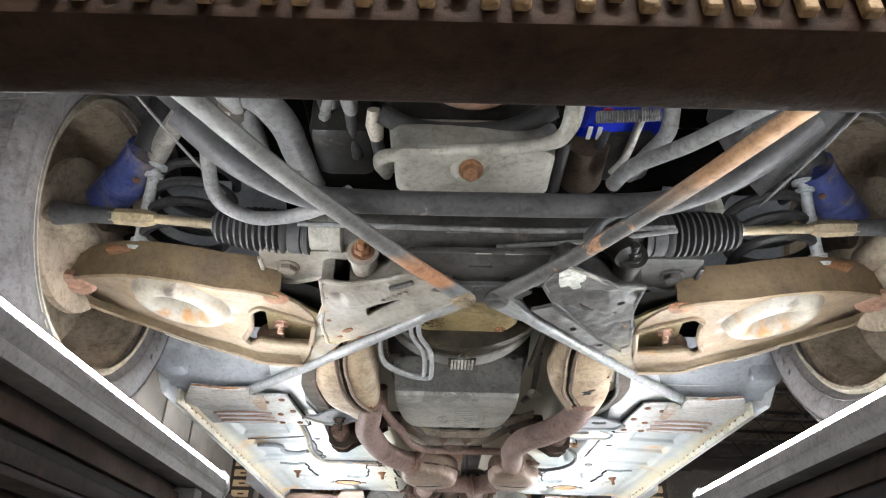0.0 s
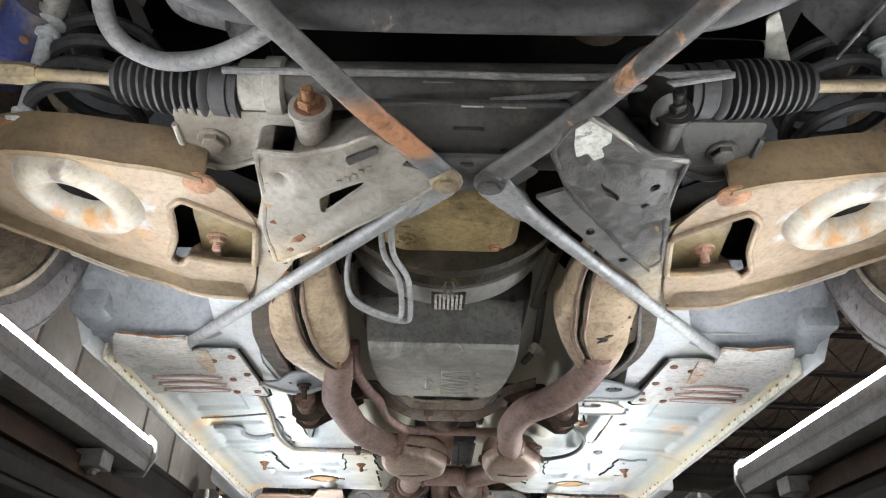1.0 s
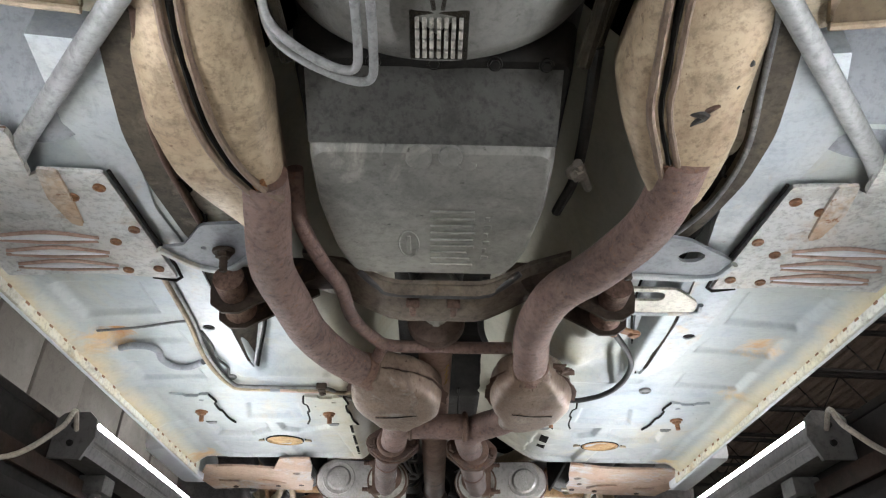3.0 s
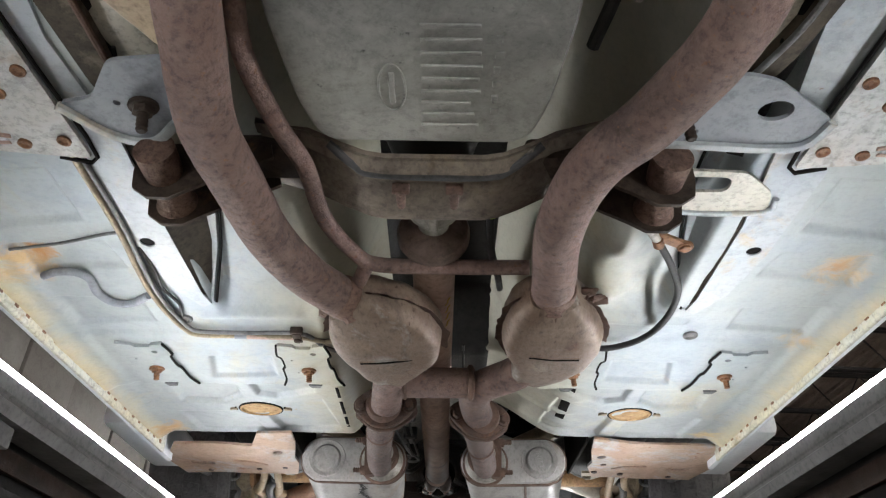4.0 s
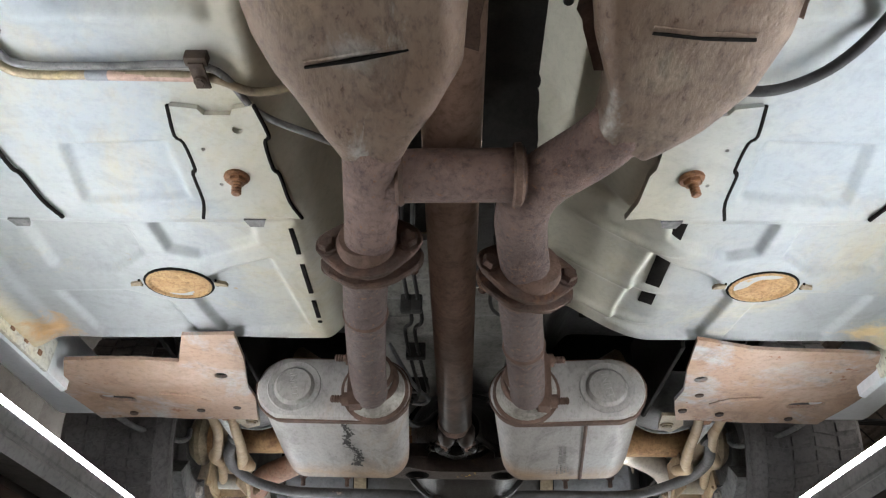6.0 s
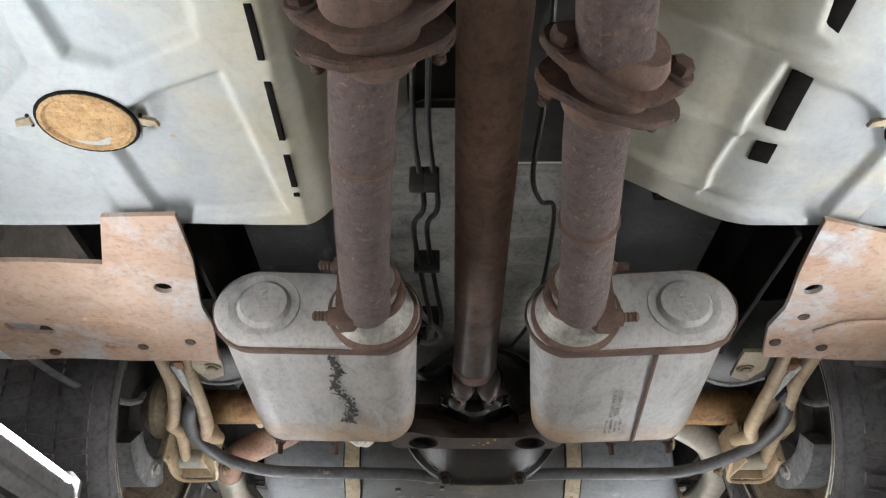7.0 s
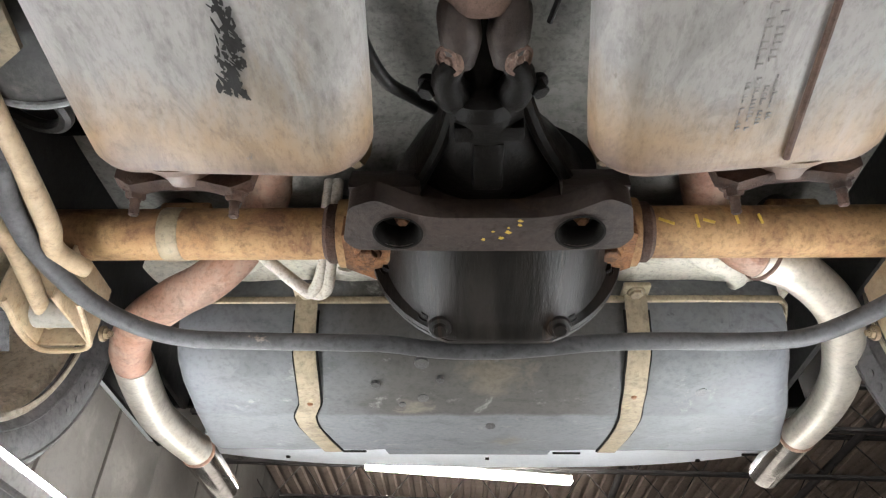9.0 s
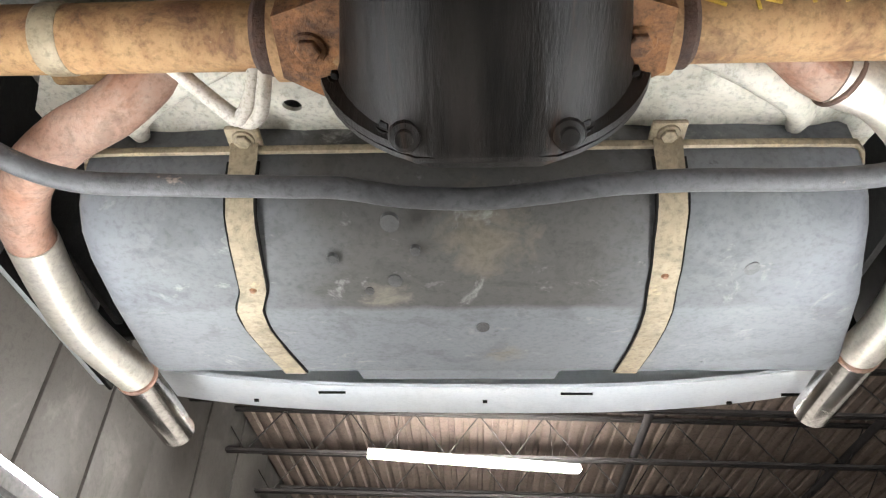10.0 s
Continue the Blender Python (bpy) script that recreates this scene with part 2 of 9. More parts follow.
M_BRACER = mat("galvanised_brace", (0.30, 0.305, 0.31), (0.23, 0.235, 0.24), 10, 0.5, 0.3, 0.2, 90, (0.46, 0.44, 0.38), 8, 0.6, 0.75, patch=0.2, grime=0.35)
M_DARK = mat("black_metal", (0.014, 0.0135, 0.013), (0.026, 0.025, 0.0235), 10, 0.45, 0.0, 0.25, 70, (0.085, 0.076, 0.066), 7, 0.6, 0.74, spec=0.25)
# near-black that stands in for shade in hollows, slots and the engine bay
M_VOID = mat("void_black", (0.008, 0.0075, 0.007), (0.014, 0.013, 0.012), 10, 0.8, 0, 0.3, 40, spec=0.05)
M_RUB = mat("black_rubber", (0.026, 0.026, 0.027), (0.042, 0.042, 0.044), 12, 0.55, 0, 0.15, 90, (0.13, 0.13, 0.13), 9, 0.62, 0.75)
M_BAR = mat("dark_grey_bar", (0.050, 0.050, 0.052), (0.078, 0.078, 0.080), 12, 0.5, 0.0, 0.25, 90, (0.24, 0.20, 0.17), 18, 0.65, 0.72)
M_DUSTY = mat("dusty_black", (0.036, 0.035, 0.034), (0.060, 0.058, 0.055), 10, 0.5, 0.0, 0.3, 70, (0.13, 0.12, 0.105), 8, 0.56, 0.70)
M_HOSE = mat("grey_hose", (0.19, 0.19, 0.19), (0.125, 0.125, 0.126), 14, 0.65, 0, 0.3, 120, (0.34, 0.33, 0.31), 12, 0.58, 0.72)
M_TYRE = mat("tyre_rubber", (0.14, 0.132, 0.134), (0.19, 0.18, 0.18), 7, 0.75, 0, 0.15, 90, (0.26, 0.235, 0.225), 4, 0.55, 0.75)
M_RIM = mat("dusty_rim", (0.42, 0.345, 0.26), (0.32, 0.265, 0.205), 9, 0.6, 0.05, 0.15, 90, (0.13, 0.10, 0.08), 7, 0.5, 0.7)
M_RIMLIP = mat("rim_lip", (0.52, 0.47, 0.38), (0.42, 0.36, 0.27), 12, 0.5, 0.4, 0.15, 90)
M_BLUE = mat("blue_strut", (0.045, 0.062, 0.20), (0.062, 0.082, 0.24), 12, 0.55, 0, 0.25, 80, (0.15, 0.13, 0.13), 14, 0.50, 0.62)
M_FILTER = mat("blue_filter", (0.005, 0.02, 0.42), (0.008, 0.03, 0.5), 10, 0.3, 0, 0.05, 60)
M_ALU = mat("cast_alloy", (0.40, 0.39, 0.35), (0.30, 0.29, 0.26), 8, 0.55, 0.35, 0.2, 80, (0.12, 0.11, 0.10), 7, 0.55, 0.7, patch=0.25, grime=0.3)
M_GOLD = mat("oily_golden_pan", (0.36, 0.28, 0.14), (0.28, 0.21, 0.10), 9, 0.35, 0.4, 0.12, 60, (0.16, 0.12, 0.06), 7, 0.56, 0.72, coat=0.3)
# paler band at the pan's rear paints in the light falling there
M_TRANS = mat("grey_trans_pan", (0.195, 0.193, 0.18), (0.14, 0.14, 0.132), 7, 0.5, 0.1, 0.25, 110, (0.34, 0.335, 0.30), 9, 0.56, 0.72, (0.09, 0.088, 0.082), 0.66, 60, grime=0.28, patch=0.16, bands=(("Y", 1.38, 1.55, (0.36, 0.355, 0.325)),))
M_TRANSD = mat("dark_pan_front", (0.110, 0.109, 0.104), (0.150, 0.148, 0.140), 8, 0.5, 0.0, 0.2, 90, spec=0.2)
# brown of the rail and channel walls, with their shade worked into the tone
M_TUN = mat("tunnel_shade", (0.085, 0.07, 0.052), (0.05, 0.042, 0.034), 8, 0.7, 0, 0.3, 60, (0.20, 0.175, 0.13), 6, 0.56, 0.72, spec=0.15)
M_BELL = mat("oily_bellhousing", (0.012, 0.010, 0.007), (0.030, 0.024, 0.015), 14, 0.4, 0.0, 0.9, 90, (0.060, 0.044, 0.024), 30, 0.58, 0.70, spec=0.16)
M_SILVER = mat("dull_silver", (0.42, 0.40, 0.365), (0.32, 0.30, 0.275), 14, 0.5, 0.45, 0.1, 80)
M_CHROME = mat("chrome_tip", (0.75, 0.73, 0.70), (0.66, 0.63, 0.6), 20, 0.16, 1.0, 0.05, 60, (0.5, 0.42, 0.3), 15, 0.62, 0.75)
M_PIPE = mat("aluminised_pipe", (0.58, 0.54, 0.47), (0.48, 0.43, 0.36), 9, 0.42, 0.5, 0.1, 80, (0.38, 0.26, 0.17), 9, 0.6, 0.75, patch=0.15, grime=0.25)
M_PINKRUST = mat("flash_rust_pipe", (0.33, 0.185, 0.130), (0.36, 0.255, 0.200), 14, 0.65, 0.1, 0.2, 90, (0.26, 0.12, 0.07), 12, 0.54, 0.7, patch=0.25, grime=0.35)
# paler Y band behind the crease paints in light on the rear slope
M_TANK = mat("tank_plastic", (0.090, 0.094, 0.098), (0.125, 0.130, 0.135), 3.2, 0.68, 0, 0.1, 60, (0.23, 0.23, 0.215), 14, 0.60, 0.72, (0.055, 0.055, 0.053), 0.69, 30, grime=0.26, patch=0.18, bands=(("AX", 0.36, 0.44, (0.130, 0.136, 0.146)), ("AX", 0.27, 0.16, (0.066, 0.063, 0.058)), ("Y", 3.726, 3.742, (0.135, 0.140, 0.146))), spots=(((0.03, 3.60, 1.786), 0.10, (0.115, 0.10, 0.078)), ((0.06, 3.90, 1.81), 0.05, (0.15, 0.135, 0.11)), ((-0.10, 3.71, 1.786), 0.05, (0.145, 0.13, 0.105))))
M_DRIP = mat("oil_drip", (0.05, 0.05, 0.05), (0.075, 0.075, 0.074), 30, 0.4)
M_STRAP = mat("tan_strap", (0.30, 0.245, 0.165), (0.235, 0.19, 0.13), 12, 0.55, 0.2, 0.15, 90, (0.50, 0.40, 0.22), 9, 0.58, 0.72)
M_WHITE = mat("white_body", (0.72, 0.74, 0.76), (0.66, 0.69, 0.73), 4, 0.35, 0, 0.03, 40, grime=0.1, patch=0.05)
M_BRACED = mat("dark_brace", (0.065, 0.064, 0.062), (0.10, 0.098, 0.094), 10, 0.5, 0.0, 0.35, 90, (0.36, 0.19, 0.10), 9, 0.60, 0.64, bands=(("Y", 0.54, 0.42, (0.33, 0.19, 0.10)),))
# band towards y 2.62 paints the shade behind the floor's end
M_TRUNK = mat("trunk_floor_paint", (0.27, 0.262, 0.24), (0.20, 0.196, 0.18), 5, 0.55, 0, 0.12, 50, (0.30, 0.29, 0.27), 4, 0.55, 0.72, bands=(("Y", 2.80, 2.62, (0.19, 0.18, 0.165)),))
M_SILLP = mat("cream_body_paint", (0.56, 0.53, 0.45), (0.48, 0.46, 0.40), 7, 0.5, 0, 0.12, 60, (0.36, 0.30, 0.20), 7, 0.58, 0.74, patch=0.15)
M_LINER = mat("grey_liner", (0.215, 0.228, 0.255), (0.265, 0.280, 0.305), 5, 0.6, 0, 0.1, 60, (0.42, 0.43, 0.45), 4, 0.58, 0.75, patch=0.15, grime=0.25)
M_BOLT = mat("rusty_bolt", (0.28, 0.14, 0.07), (0.20, 0.11, 0.07), 40, 0.6, 0.3, 0.4, 150)
M_LIFT = mat("lift_paint", (0.012, 0.0105, 0.010), (0.020, 0.016, 0.0145), 6, 0.6, 0.0, 0.15, 60, (0.05, 0.028, 0.018), 6, 0.58, 0.72, spec=0.08)
M_LIFTR = mat("lift_rusty", (0.030, 0.016, 0.010), (0.018, 0.011, 0.008), 8, 0.55, 0.0, 0.3, 60, (0.10, 0.050, 0.018), 7, 0.6, 0.74, spec=0.08)
M_BEAMG = mat("lit_beam_face", (0.22, 0.145, 0.075), (0.13, 0.08, 0.038), 30, 0.5, 0.1, 0.4, 60, (0.12, 0.06, 0.03), 20, 0.55, 0.7)
M_ALBAR = mat("lamp_housing", (0.16, 0.159, 0.158), (0.135, 0.134, 0.133), 12, 0.45, 0.0, 0.05, 80, patch=0.1)
M_CONC = mat("concrete_floor", (0.33, 0.325, 0.315), (0.27, 0.265, 0.258), 1.5, 0.6, 0, 0.2, 30, (0.10, 0.095, 0.09), 0.8, 0.55, 0.7)
M_WALLB = mat("brown_panel", (0.072, 0.057, 0.047), (0.088, 0.072, 0.061), 1.2, 0.7, 0, 0.1, 20, stretch=(1, 1, 0.3))
M_WALLG = mat("grey_panel", (0.031, 0.029, 0.027), (0.042, 0.039, 0.036), 1.2, 0.65, 0, 0.1, 20, (0.08, 0.075, 0.07), 1.0, 0.55, 0.7)
M_DECK = mat("roof_deck", (0.155, 0.122, 0.104), (0.12, 0.096, 0.084), 1.0, 0.7, 0.0, 0.1, 20, spec=0.1)
M_JOIST = mat("joist_steel", (0.020, 0.019, 0.020), (0.032, 0.029, 0.029), 3, 0.7, 0.0, 0.1, 30, spec=0.05)
M_LED = glow("led_light", (0.965, 0.985, 1.0), 98.0)
M_TUBE = glow("fluorescent_light", (1.0, 0.95, 0.88), 560.0)
M_PLUG = mat("orange_rust_plug", (0.40, 0.26, 0.13), (0.30, 0.18, 0.085), 30, 0.85, 0, 0.5, 120, (0.55, 0.38, 0.20), 22, 0.56, 0.68)
M_BUSH = mat("flaking_bush", (0.20, 0.125, 0.095), (0.12, 0.075, 0.060), 26, 0.75, 0, 0.9, 120, (0.34, 0.26, 0.22), 22, 0.60, 0.66)
M_YELLOW = mat("yellow_mark", (0.55, 0.36, 0.05), (0.5, 0.33, 0.06), 30, 0.6)
M_LIME = mat("lime_band", (0.45, 0.75, 0.05), (0.4, 0.7, 0.05), 30, 0.5)
M_CREAM = mat("cream_mark", (0.50, 0.46, 0.40), (0.44, 0.40, 0.34), 30, 0.6)
M_RED = mat("red_badge", (0.5, 0.03, 0.05), (0.45, 0.03, 0.05), 30, 0.5)

M_GLASS = mat("tinted_glass", (0.02, 0.022, 0.024), (0.024, 0.026, 0.028), 3, 0.12, 0.0, 0.0, 40, grime=0.1, patch=0.0, spec=0.5)

# ---- shape helpers ----


def part(name, bm, material, parent, label="", sharp=38):
    """One mesh object under a thing or a part."""
    bmesh.ops.recalc_face_normals(bm, faces=bm.faces)
    me = bpy.data.meshes.new(name)
    bm.to_mesh(me)
    bm.free()
    me.materials.append(material)
    me.polygons.foreach_set("use_smooth", [True] * len(me.polygons))
    me.set_sharp_from_angle(angle=radians(sharp))
    ob = new(name, me)
    ob.parent = parent
    if label:
        ob["label"] = label
    return ob


def thing(name, label, category, group="", kind=""):
    return tagged(new(name), label, category, group, kind)


def V(*a):
    return Vector(a)


def spline(pts, n=8):
    """Points on a smooth curve through pts."""
    p = [Vector(q) for q in pts]
    if len(p) < 3:
        return p
    p = [2 * p[0] - p[1], *p, 2 * p[-1] - p[-2]]
    out = []
    for i in range(1, len(p) - 2):
        a, b, c, d = p[i - 1:i + 3]
        for k in range(n):
            t = k / n
            out.append(0.5 * (2 * b + (c - a) * t + (2 * a - 5 * b + 4 * c - d) * t * t + (3 * b - a - 3 * c + d) * t ** 3))
    return out + [p[-2]]


def skin(bm, rings, closed=True, caps=True):
    """Quads between rings of points."""
    vs = [[bm.verts.new(q) for q in r] for r in rings]
    n = len(vs[0])
    for a, b in zip(vs, vs[1:]):
        for i in range(n if closed else n - 1):
            j = (i + 1) % n
            bm.faces.new((a[i], a[j], b[j], b[i]))
    if caps and closed:
        bm.faces.new(vs[0][::-1])
        bm.faces.new(vs[-1])
    return vs


def tube(bm, pts, r, seg=14, n=8, flat=1.0, rough=0.0, seed=0, up=None):
    """A round bar through pts; r is one radius or one for each point; flat squeezes it along its second axis; rough dents it."""
    path = spline(pts, n)
    m = len(path)
    if isinstance(r, (list, tuple)):
        k = len(r) - 1
        rad = [np.interp(i / (m - 1) * k, range(k + 1), r) for i in range(m)]
    else:
        rad = [r] * m
    tang = [(path[min(i + 1, m - 1)] - path[max(i - 1, 0)]).normalized() for i in range(m)]
    u = Vector(up) if up else (V(0, 0, 1) if abs(tang[0].z) < 0.9 else V(1, 0, 0))
    rings = []
    for i in range(m):
        u = (u - tang[i] * u.dot(tang[i])).normalized()
        w = tang[i].cross(u)
        ring = []
        for k in range(seg):
            a = 2 * math.pi * k / seg
            q = path[i] + (w * math.cos(a) + u * math.sin(a) * flat) * rad[i]
            if rough:
                q += (q - path[i]).normalized() * rough * noise.noise(q * 45 + V(seed, 0, 0))
            ring.append(q)
        rings.append(ring)
    skin(bm, rings)
    return bm


def lathe(bm, profile, at, axis, seg=32, caps=True):
    """profile: (distance along axis, radius); turned about axis through at."""
    ax = Vector(axis).normalized()
    u = (V(0, 0, 1) if abs(ax.z) < 0.9 else V(1, 0, 0))
    u = (u - ax * u.dot(ax)).normalized()
    w = ax.cross(u)
    o = Vector(at)
    rings = [[o + ax * d + (u * math.cos(2 * math.pi * k / seg) + w * math.sin(2 * math.pi * k / seg)) * max(r, 0.0004) for k in range(seg)] for d, r in profile]
    skin(bm, rings, True, caps)
    return bm


def box(bm, lo, hi, bev=0.004, m=None, seg=2):
    """A block with rounded edges between two corners; m: a pose laid on it."""
    made = bmesh.ops.create_cube(bm, size=1)["verts"]
    c, s = (Vector(lo) + Vector(hi)) / 2, Vector(hi) - Vector(lo)
    for v in made:
        v.co = Vector((c.x + v.co.x * abs(s.x), c.y + v.co.y * abs(s.y), c.z + v.co.z * abs(s.z)))
    if bev:
        edges = list({e for v in made for e in v.link_edges})
        got = bmesh.ops.bevel(bm, geom=edges, offset=bev, segments=seg, affect="EDGES", profile=0.5)
        made = list({v for f in got["faces"] for v in f.verts} | {v for v in made if v.is_valid})
    if m is not None:
        for v in made:
            v.co = m @ v.co
    return bm


def plate(bm, outer, holes, z0, z1, bev=0.002, warp=None, fine=0):
    """A flat sheet in plan with real holes, from z0 up to z1."""
    tmp = bmesh.new()
    for loop in (outer, *holes):
        vs = [tmp.verts.new((x, y, z0)) for x, y in loop]
        for a, b in zip(vs, vs[1:] + vs[:1]):
            tmp.edges.new((a, b))
    bmesh.ops.triangle_fill(tmp, edges=tmp.edges[:], use_beauty=True, use_dissolve=False)
    if fine:
        bmesh.ops.triangulate(tmp, faces=tmp.faces[:])
        for _ in range(6):
            long = [e for e in tmp.edges if e.calc_length() > fine]
            if not long or len(tmp.faces) > 9000:
                break
            bmesh.ops.subdivide_edges(tmp, edges=long, cuts=1)
            bmesh.ops.triangulate(tmp, faces=tmp.faces[:])
            bmesh.ops.beautify_fill(tmp, faces=tmp.faces[:], edges=[e for e in tmp.edges if len(e.link_faces) == 2])
    got = bmesh.ops.extrude_face_region(tmp, geom=tmp.faces[:])
    for e in got["geom"]:
        if isinstance(e, bmesh.types.BMVert):
            e.co.z = z1
    if warp:
        for v in tmp.verts:
            v.co.z += warp(v.co.x, v.co.y)
    me = bpy.data.meshes.new("sheet")
    bmesh.ops.recalc_face_normals(tmp, faces=tmp.faces)
    tmp.to_mesh(me)
    tmp.free()
    bm.from_mesh(me)
    bpy.data.meshes.remove(me)
    return bm


def circle(x, y, r, n=16, ry=None):
    return [(x + r * math.cos(2 * math.pi * k / n), y + (ry or r) * math.sin(2 * math.pi * k / n)) for k in range(n)]


def soft_poly(pts, r=0.02, n=4):
    """A polygon with its corners rounded."""
    out = []
    k = len(pts)
    for i in range(k):
        p, a, b = (Vector((*pts[j % k], 0)) for j in (i, i - 1, i + 1))
        ra, rb = min(r, (a - p).length * 0.45), min(r, (b - p).length * 0.45)
        s, e = p + (a - p).normalized() * ra, p + (b - p).normalized() * rb
        for q in range(n + 1):
            t = q / n
            w = s * (1 - t) ** 2 + p * 2 * t * (1 - t) + e * t * t
            out.append((w.x, w.y))
    return out


def stadium(cx, cz, hw, hh, y, n=10, power=2.0):
    """A ring in the x-z plane with round ends."""
    out = []
    for k in range(4 * n):
        a = 2 * math.pi * k / (4 * n)
        c, s = math.cos(a), math.sin(a)
        if power:
            out.append(V(cx + hw * math.copysign(abs(c) ** (2 / power), c), y, cz + hh * math.copysign(abs(s) ** (2 / power), s)))
        else:
            r = min(hw, hh)
            out.append(V(cx + math.copysign(hw - r, c) + r * c, y, cz + math.copysign(hh - r, s) + r * s))
    return out


def rrect(cx, cy, hw, hl, z, r=0.02, n=5):
    """A ring in plan: a rectangle with round corners."""
    out = []
    for sx, sy, a0 in ((1, 1, 0), (-1, 1, 90), (-1, -1, 180), (1, -1, 270)):
        for k in range(n + 1):
            a = radians(a0 + 90 * k / n)
            out.append(V(cx + sx * (hw - r) + r * math.cos(a), cy + sy * (hl - r) + r * math.sin(a), z))
    return out


def bolt(bm, at, axis=(0, 0, -1), r=0.011, h=0.010, shank=0.0, washer=True):
    """A hexagon head on a washer; shank: a threaded end that stands out past it."""
    ax = Vector(axis).normalized()
    o = Vector(at)
    if washer:
        lathe(bm, [(-0.002, r * 1.35), (0.001, r * 1.4), (0.003, r * 1.3)], o, ax, 16)
    lathe(bm, [(0.002, r), (h * 0.85, r), (h, r * 0.85)], o, ax, 6)
    if shank:
        lathe(bm, [(h, r * 0.55)] + [(h + shank * k / 8, r * (0.55 if k % 2 else 0.47)) for k in range(1, 8)] + [(h + shank, r * 0.4)], o, ax, 10)
    return bm


def B():
    return bmesh.new()

# ---- the workshop ----


def slab(name, lo, hi, material, label, category, bev=0.0):
    ob = part(name, box(B(), lo, hi, bev), material, None, label)
    return tagged(ob, label, category, kind="structure")


slab("floor", (-4.6, -7, -0.2), (9, 16, 0), M_CONC, "grey stained concrete workshop floor", "floor")
slab("wall_south", (-4.6, -7.2, 0), (9, -7, 5.6), M_WALLG, "plain grey workshop wall", "wall")
slab("wall_north", (-4.6, 16, 0), (9, 16.2, 5.6), M_WALLG, "plain grey workshop wall", "wall")
slab("wall_east", (9, -7, 0), (9.2, 16, 5.6), M_WALLG, "plain grey workshop wall", "wall")
slab("wall_west", (-3.3, -7, 0), (-3.1, 16, 5.6), M_WALLG, "tall grey and brown panelled workshop wall", "wall")


def wall_panels():
    wall = bpy.data.objects["wall_west"]
    edges = [-6.9, -5.5, -4.2, -2.9, -1.6, -0.3, 1.0, 2.1, 3.25, 4.45, 5.1, 5.75, 6.5, 7.4, 8.3, 9.3, 10.5, 11.7, 13, 14.4, 15.9]
    for i, (a, b) in enumerate(zip(edges, edges[1:])):
        bm = box(B(), (-3.1, a + 0.012, 0.02), (-3.06 + 0.012 * (i % 3), b - 0.012, 5.5), 0.006)
        part("panel", bm, M_WALLB if b < 5.2 else M_WALLG, wall)


wall_panels()


def roof():
    """Ribbed steel deck on open-web joists."""
    bm = B()
    prof = []
    x = -4.6
    while x < 9:
        prof += [(x, 5.34), (x + 0.09, 5.34), (x + 0.11, 5.38), (x + 0.17, 5.38), (x + 0.19, 5.34)]
        x += 0.2
    skin(bm, [[V(a, y, z) for a, z in prof] for y in (-7, 16)], closed=False)
    box(bm, (-4.6, -7, 5.40), (9, 16, 5.45), 0.0)
    tagged(part("ceiling", bm, M_DECK, None, "brown ribbed steel roof deck"), "brown ribbed steel roof deck", "ceiling", kind="structure")


roof()


def joist():
    """An open-web joist along x at the origin of y, its chords and zigzag rods."""
    j = thing("roof_joist", "dark steel open-web roof joist under the deck", "joist", "joists under the roof deck")
    for z in (4.72, 5.28):
        for dy in (-0.03, 0.03):
            bm = box(B(), (-4.5, dy - 0.018, z - 0.02), (9, dy + 0.018, z + 0.02), 0.003)
            part("chord", bm, M_JOIST, j)
    bm = tube(B(), [(-4.5 + 0.42 * k, 0, 4.72 if k % 2 == 0 else 5.28) for k in range(33)], 0.014, 6, 1, up=(0, 1, 0))
    part("web", bm, M_JOIST, j)
    return j


first_joist = joist()
first_joist.matrix_basis = pose(0, -5.6, 0, 0, 0, 3.5)
for k in range(1, 16):
    copy_thing(first_joist, pose(0, -5.6 + 1.42 * k, 0, 0, 0, 3.5))
for k, (px, pz) in enumerate(((1.6, 4.85), (4.4, 4.95))):
    ob = thing("roof_pipe", "long dark steel pipe hung under the roof joists", "pipe", "pipes under the roof")
    part("pipe_run", tube(B(), [(px, -6.9, pz), (px + 0.6, 15.9, pz)], 0.05, 12), M_JOIST, ob)


def shop_light(x, y, z, turn):
    """A twin-tube strip light on two thin hangers."""
    m = pose(x, y, z, 0, 0, turn)
    s = thing("strip_light", "long white twin-tube fluorescent strip light, switched on", "ceiling light", "strip lights under the roof")
    s.matrix_basis = m
    bm = box(B(), (-1.22, -0.027, 0.03), (1.22, 0.027, 0.09), 0.008)
    part("housing", bm, M_WHITE, s)
    for a in (-1.21, 0.005):
        for dy in (-0.045, 0.045):
            part("lamp_tube", tube(B(), [(a, dy, 0.012), (a + 1.2, dy, 0.012)], 0.016, 10), M_TUBE, s, "glowing warm white tube")
    for a in (-0.9, 0.9):
        part("hanger", tube(B(), [(a, 0, 0.09), (a, 0, 5.345 - z)], 0.004, 6), M_JOIST, s)
    return s


light_1 = shop_light(0.06, 10.62, 4.30, 10.5)
# unseen extra strip lights, added to raise the fill light under the car
for x, y in ((0.2, 3.6), (7.4, 2.0), (5.0, -4.4), (0.2, -3.4)):
    copy_thing(light_1, pose(x, y, 4.30, 0, 0, 10.5))

# ---- the lift ----
RUN_IN, RUN_OUT, RUN_TOP = 0.535, 1.02, 1.55
lift = thing("vehicle_lift", "black drive-on vehicle lift, raised, with rust showing", "vehicle lift")


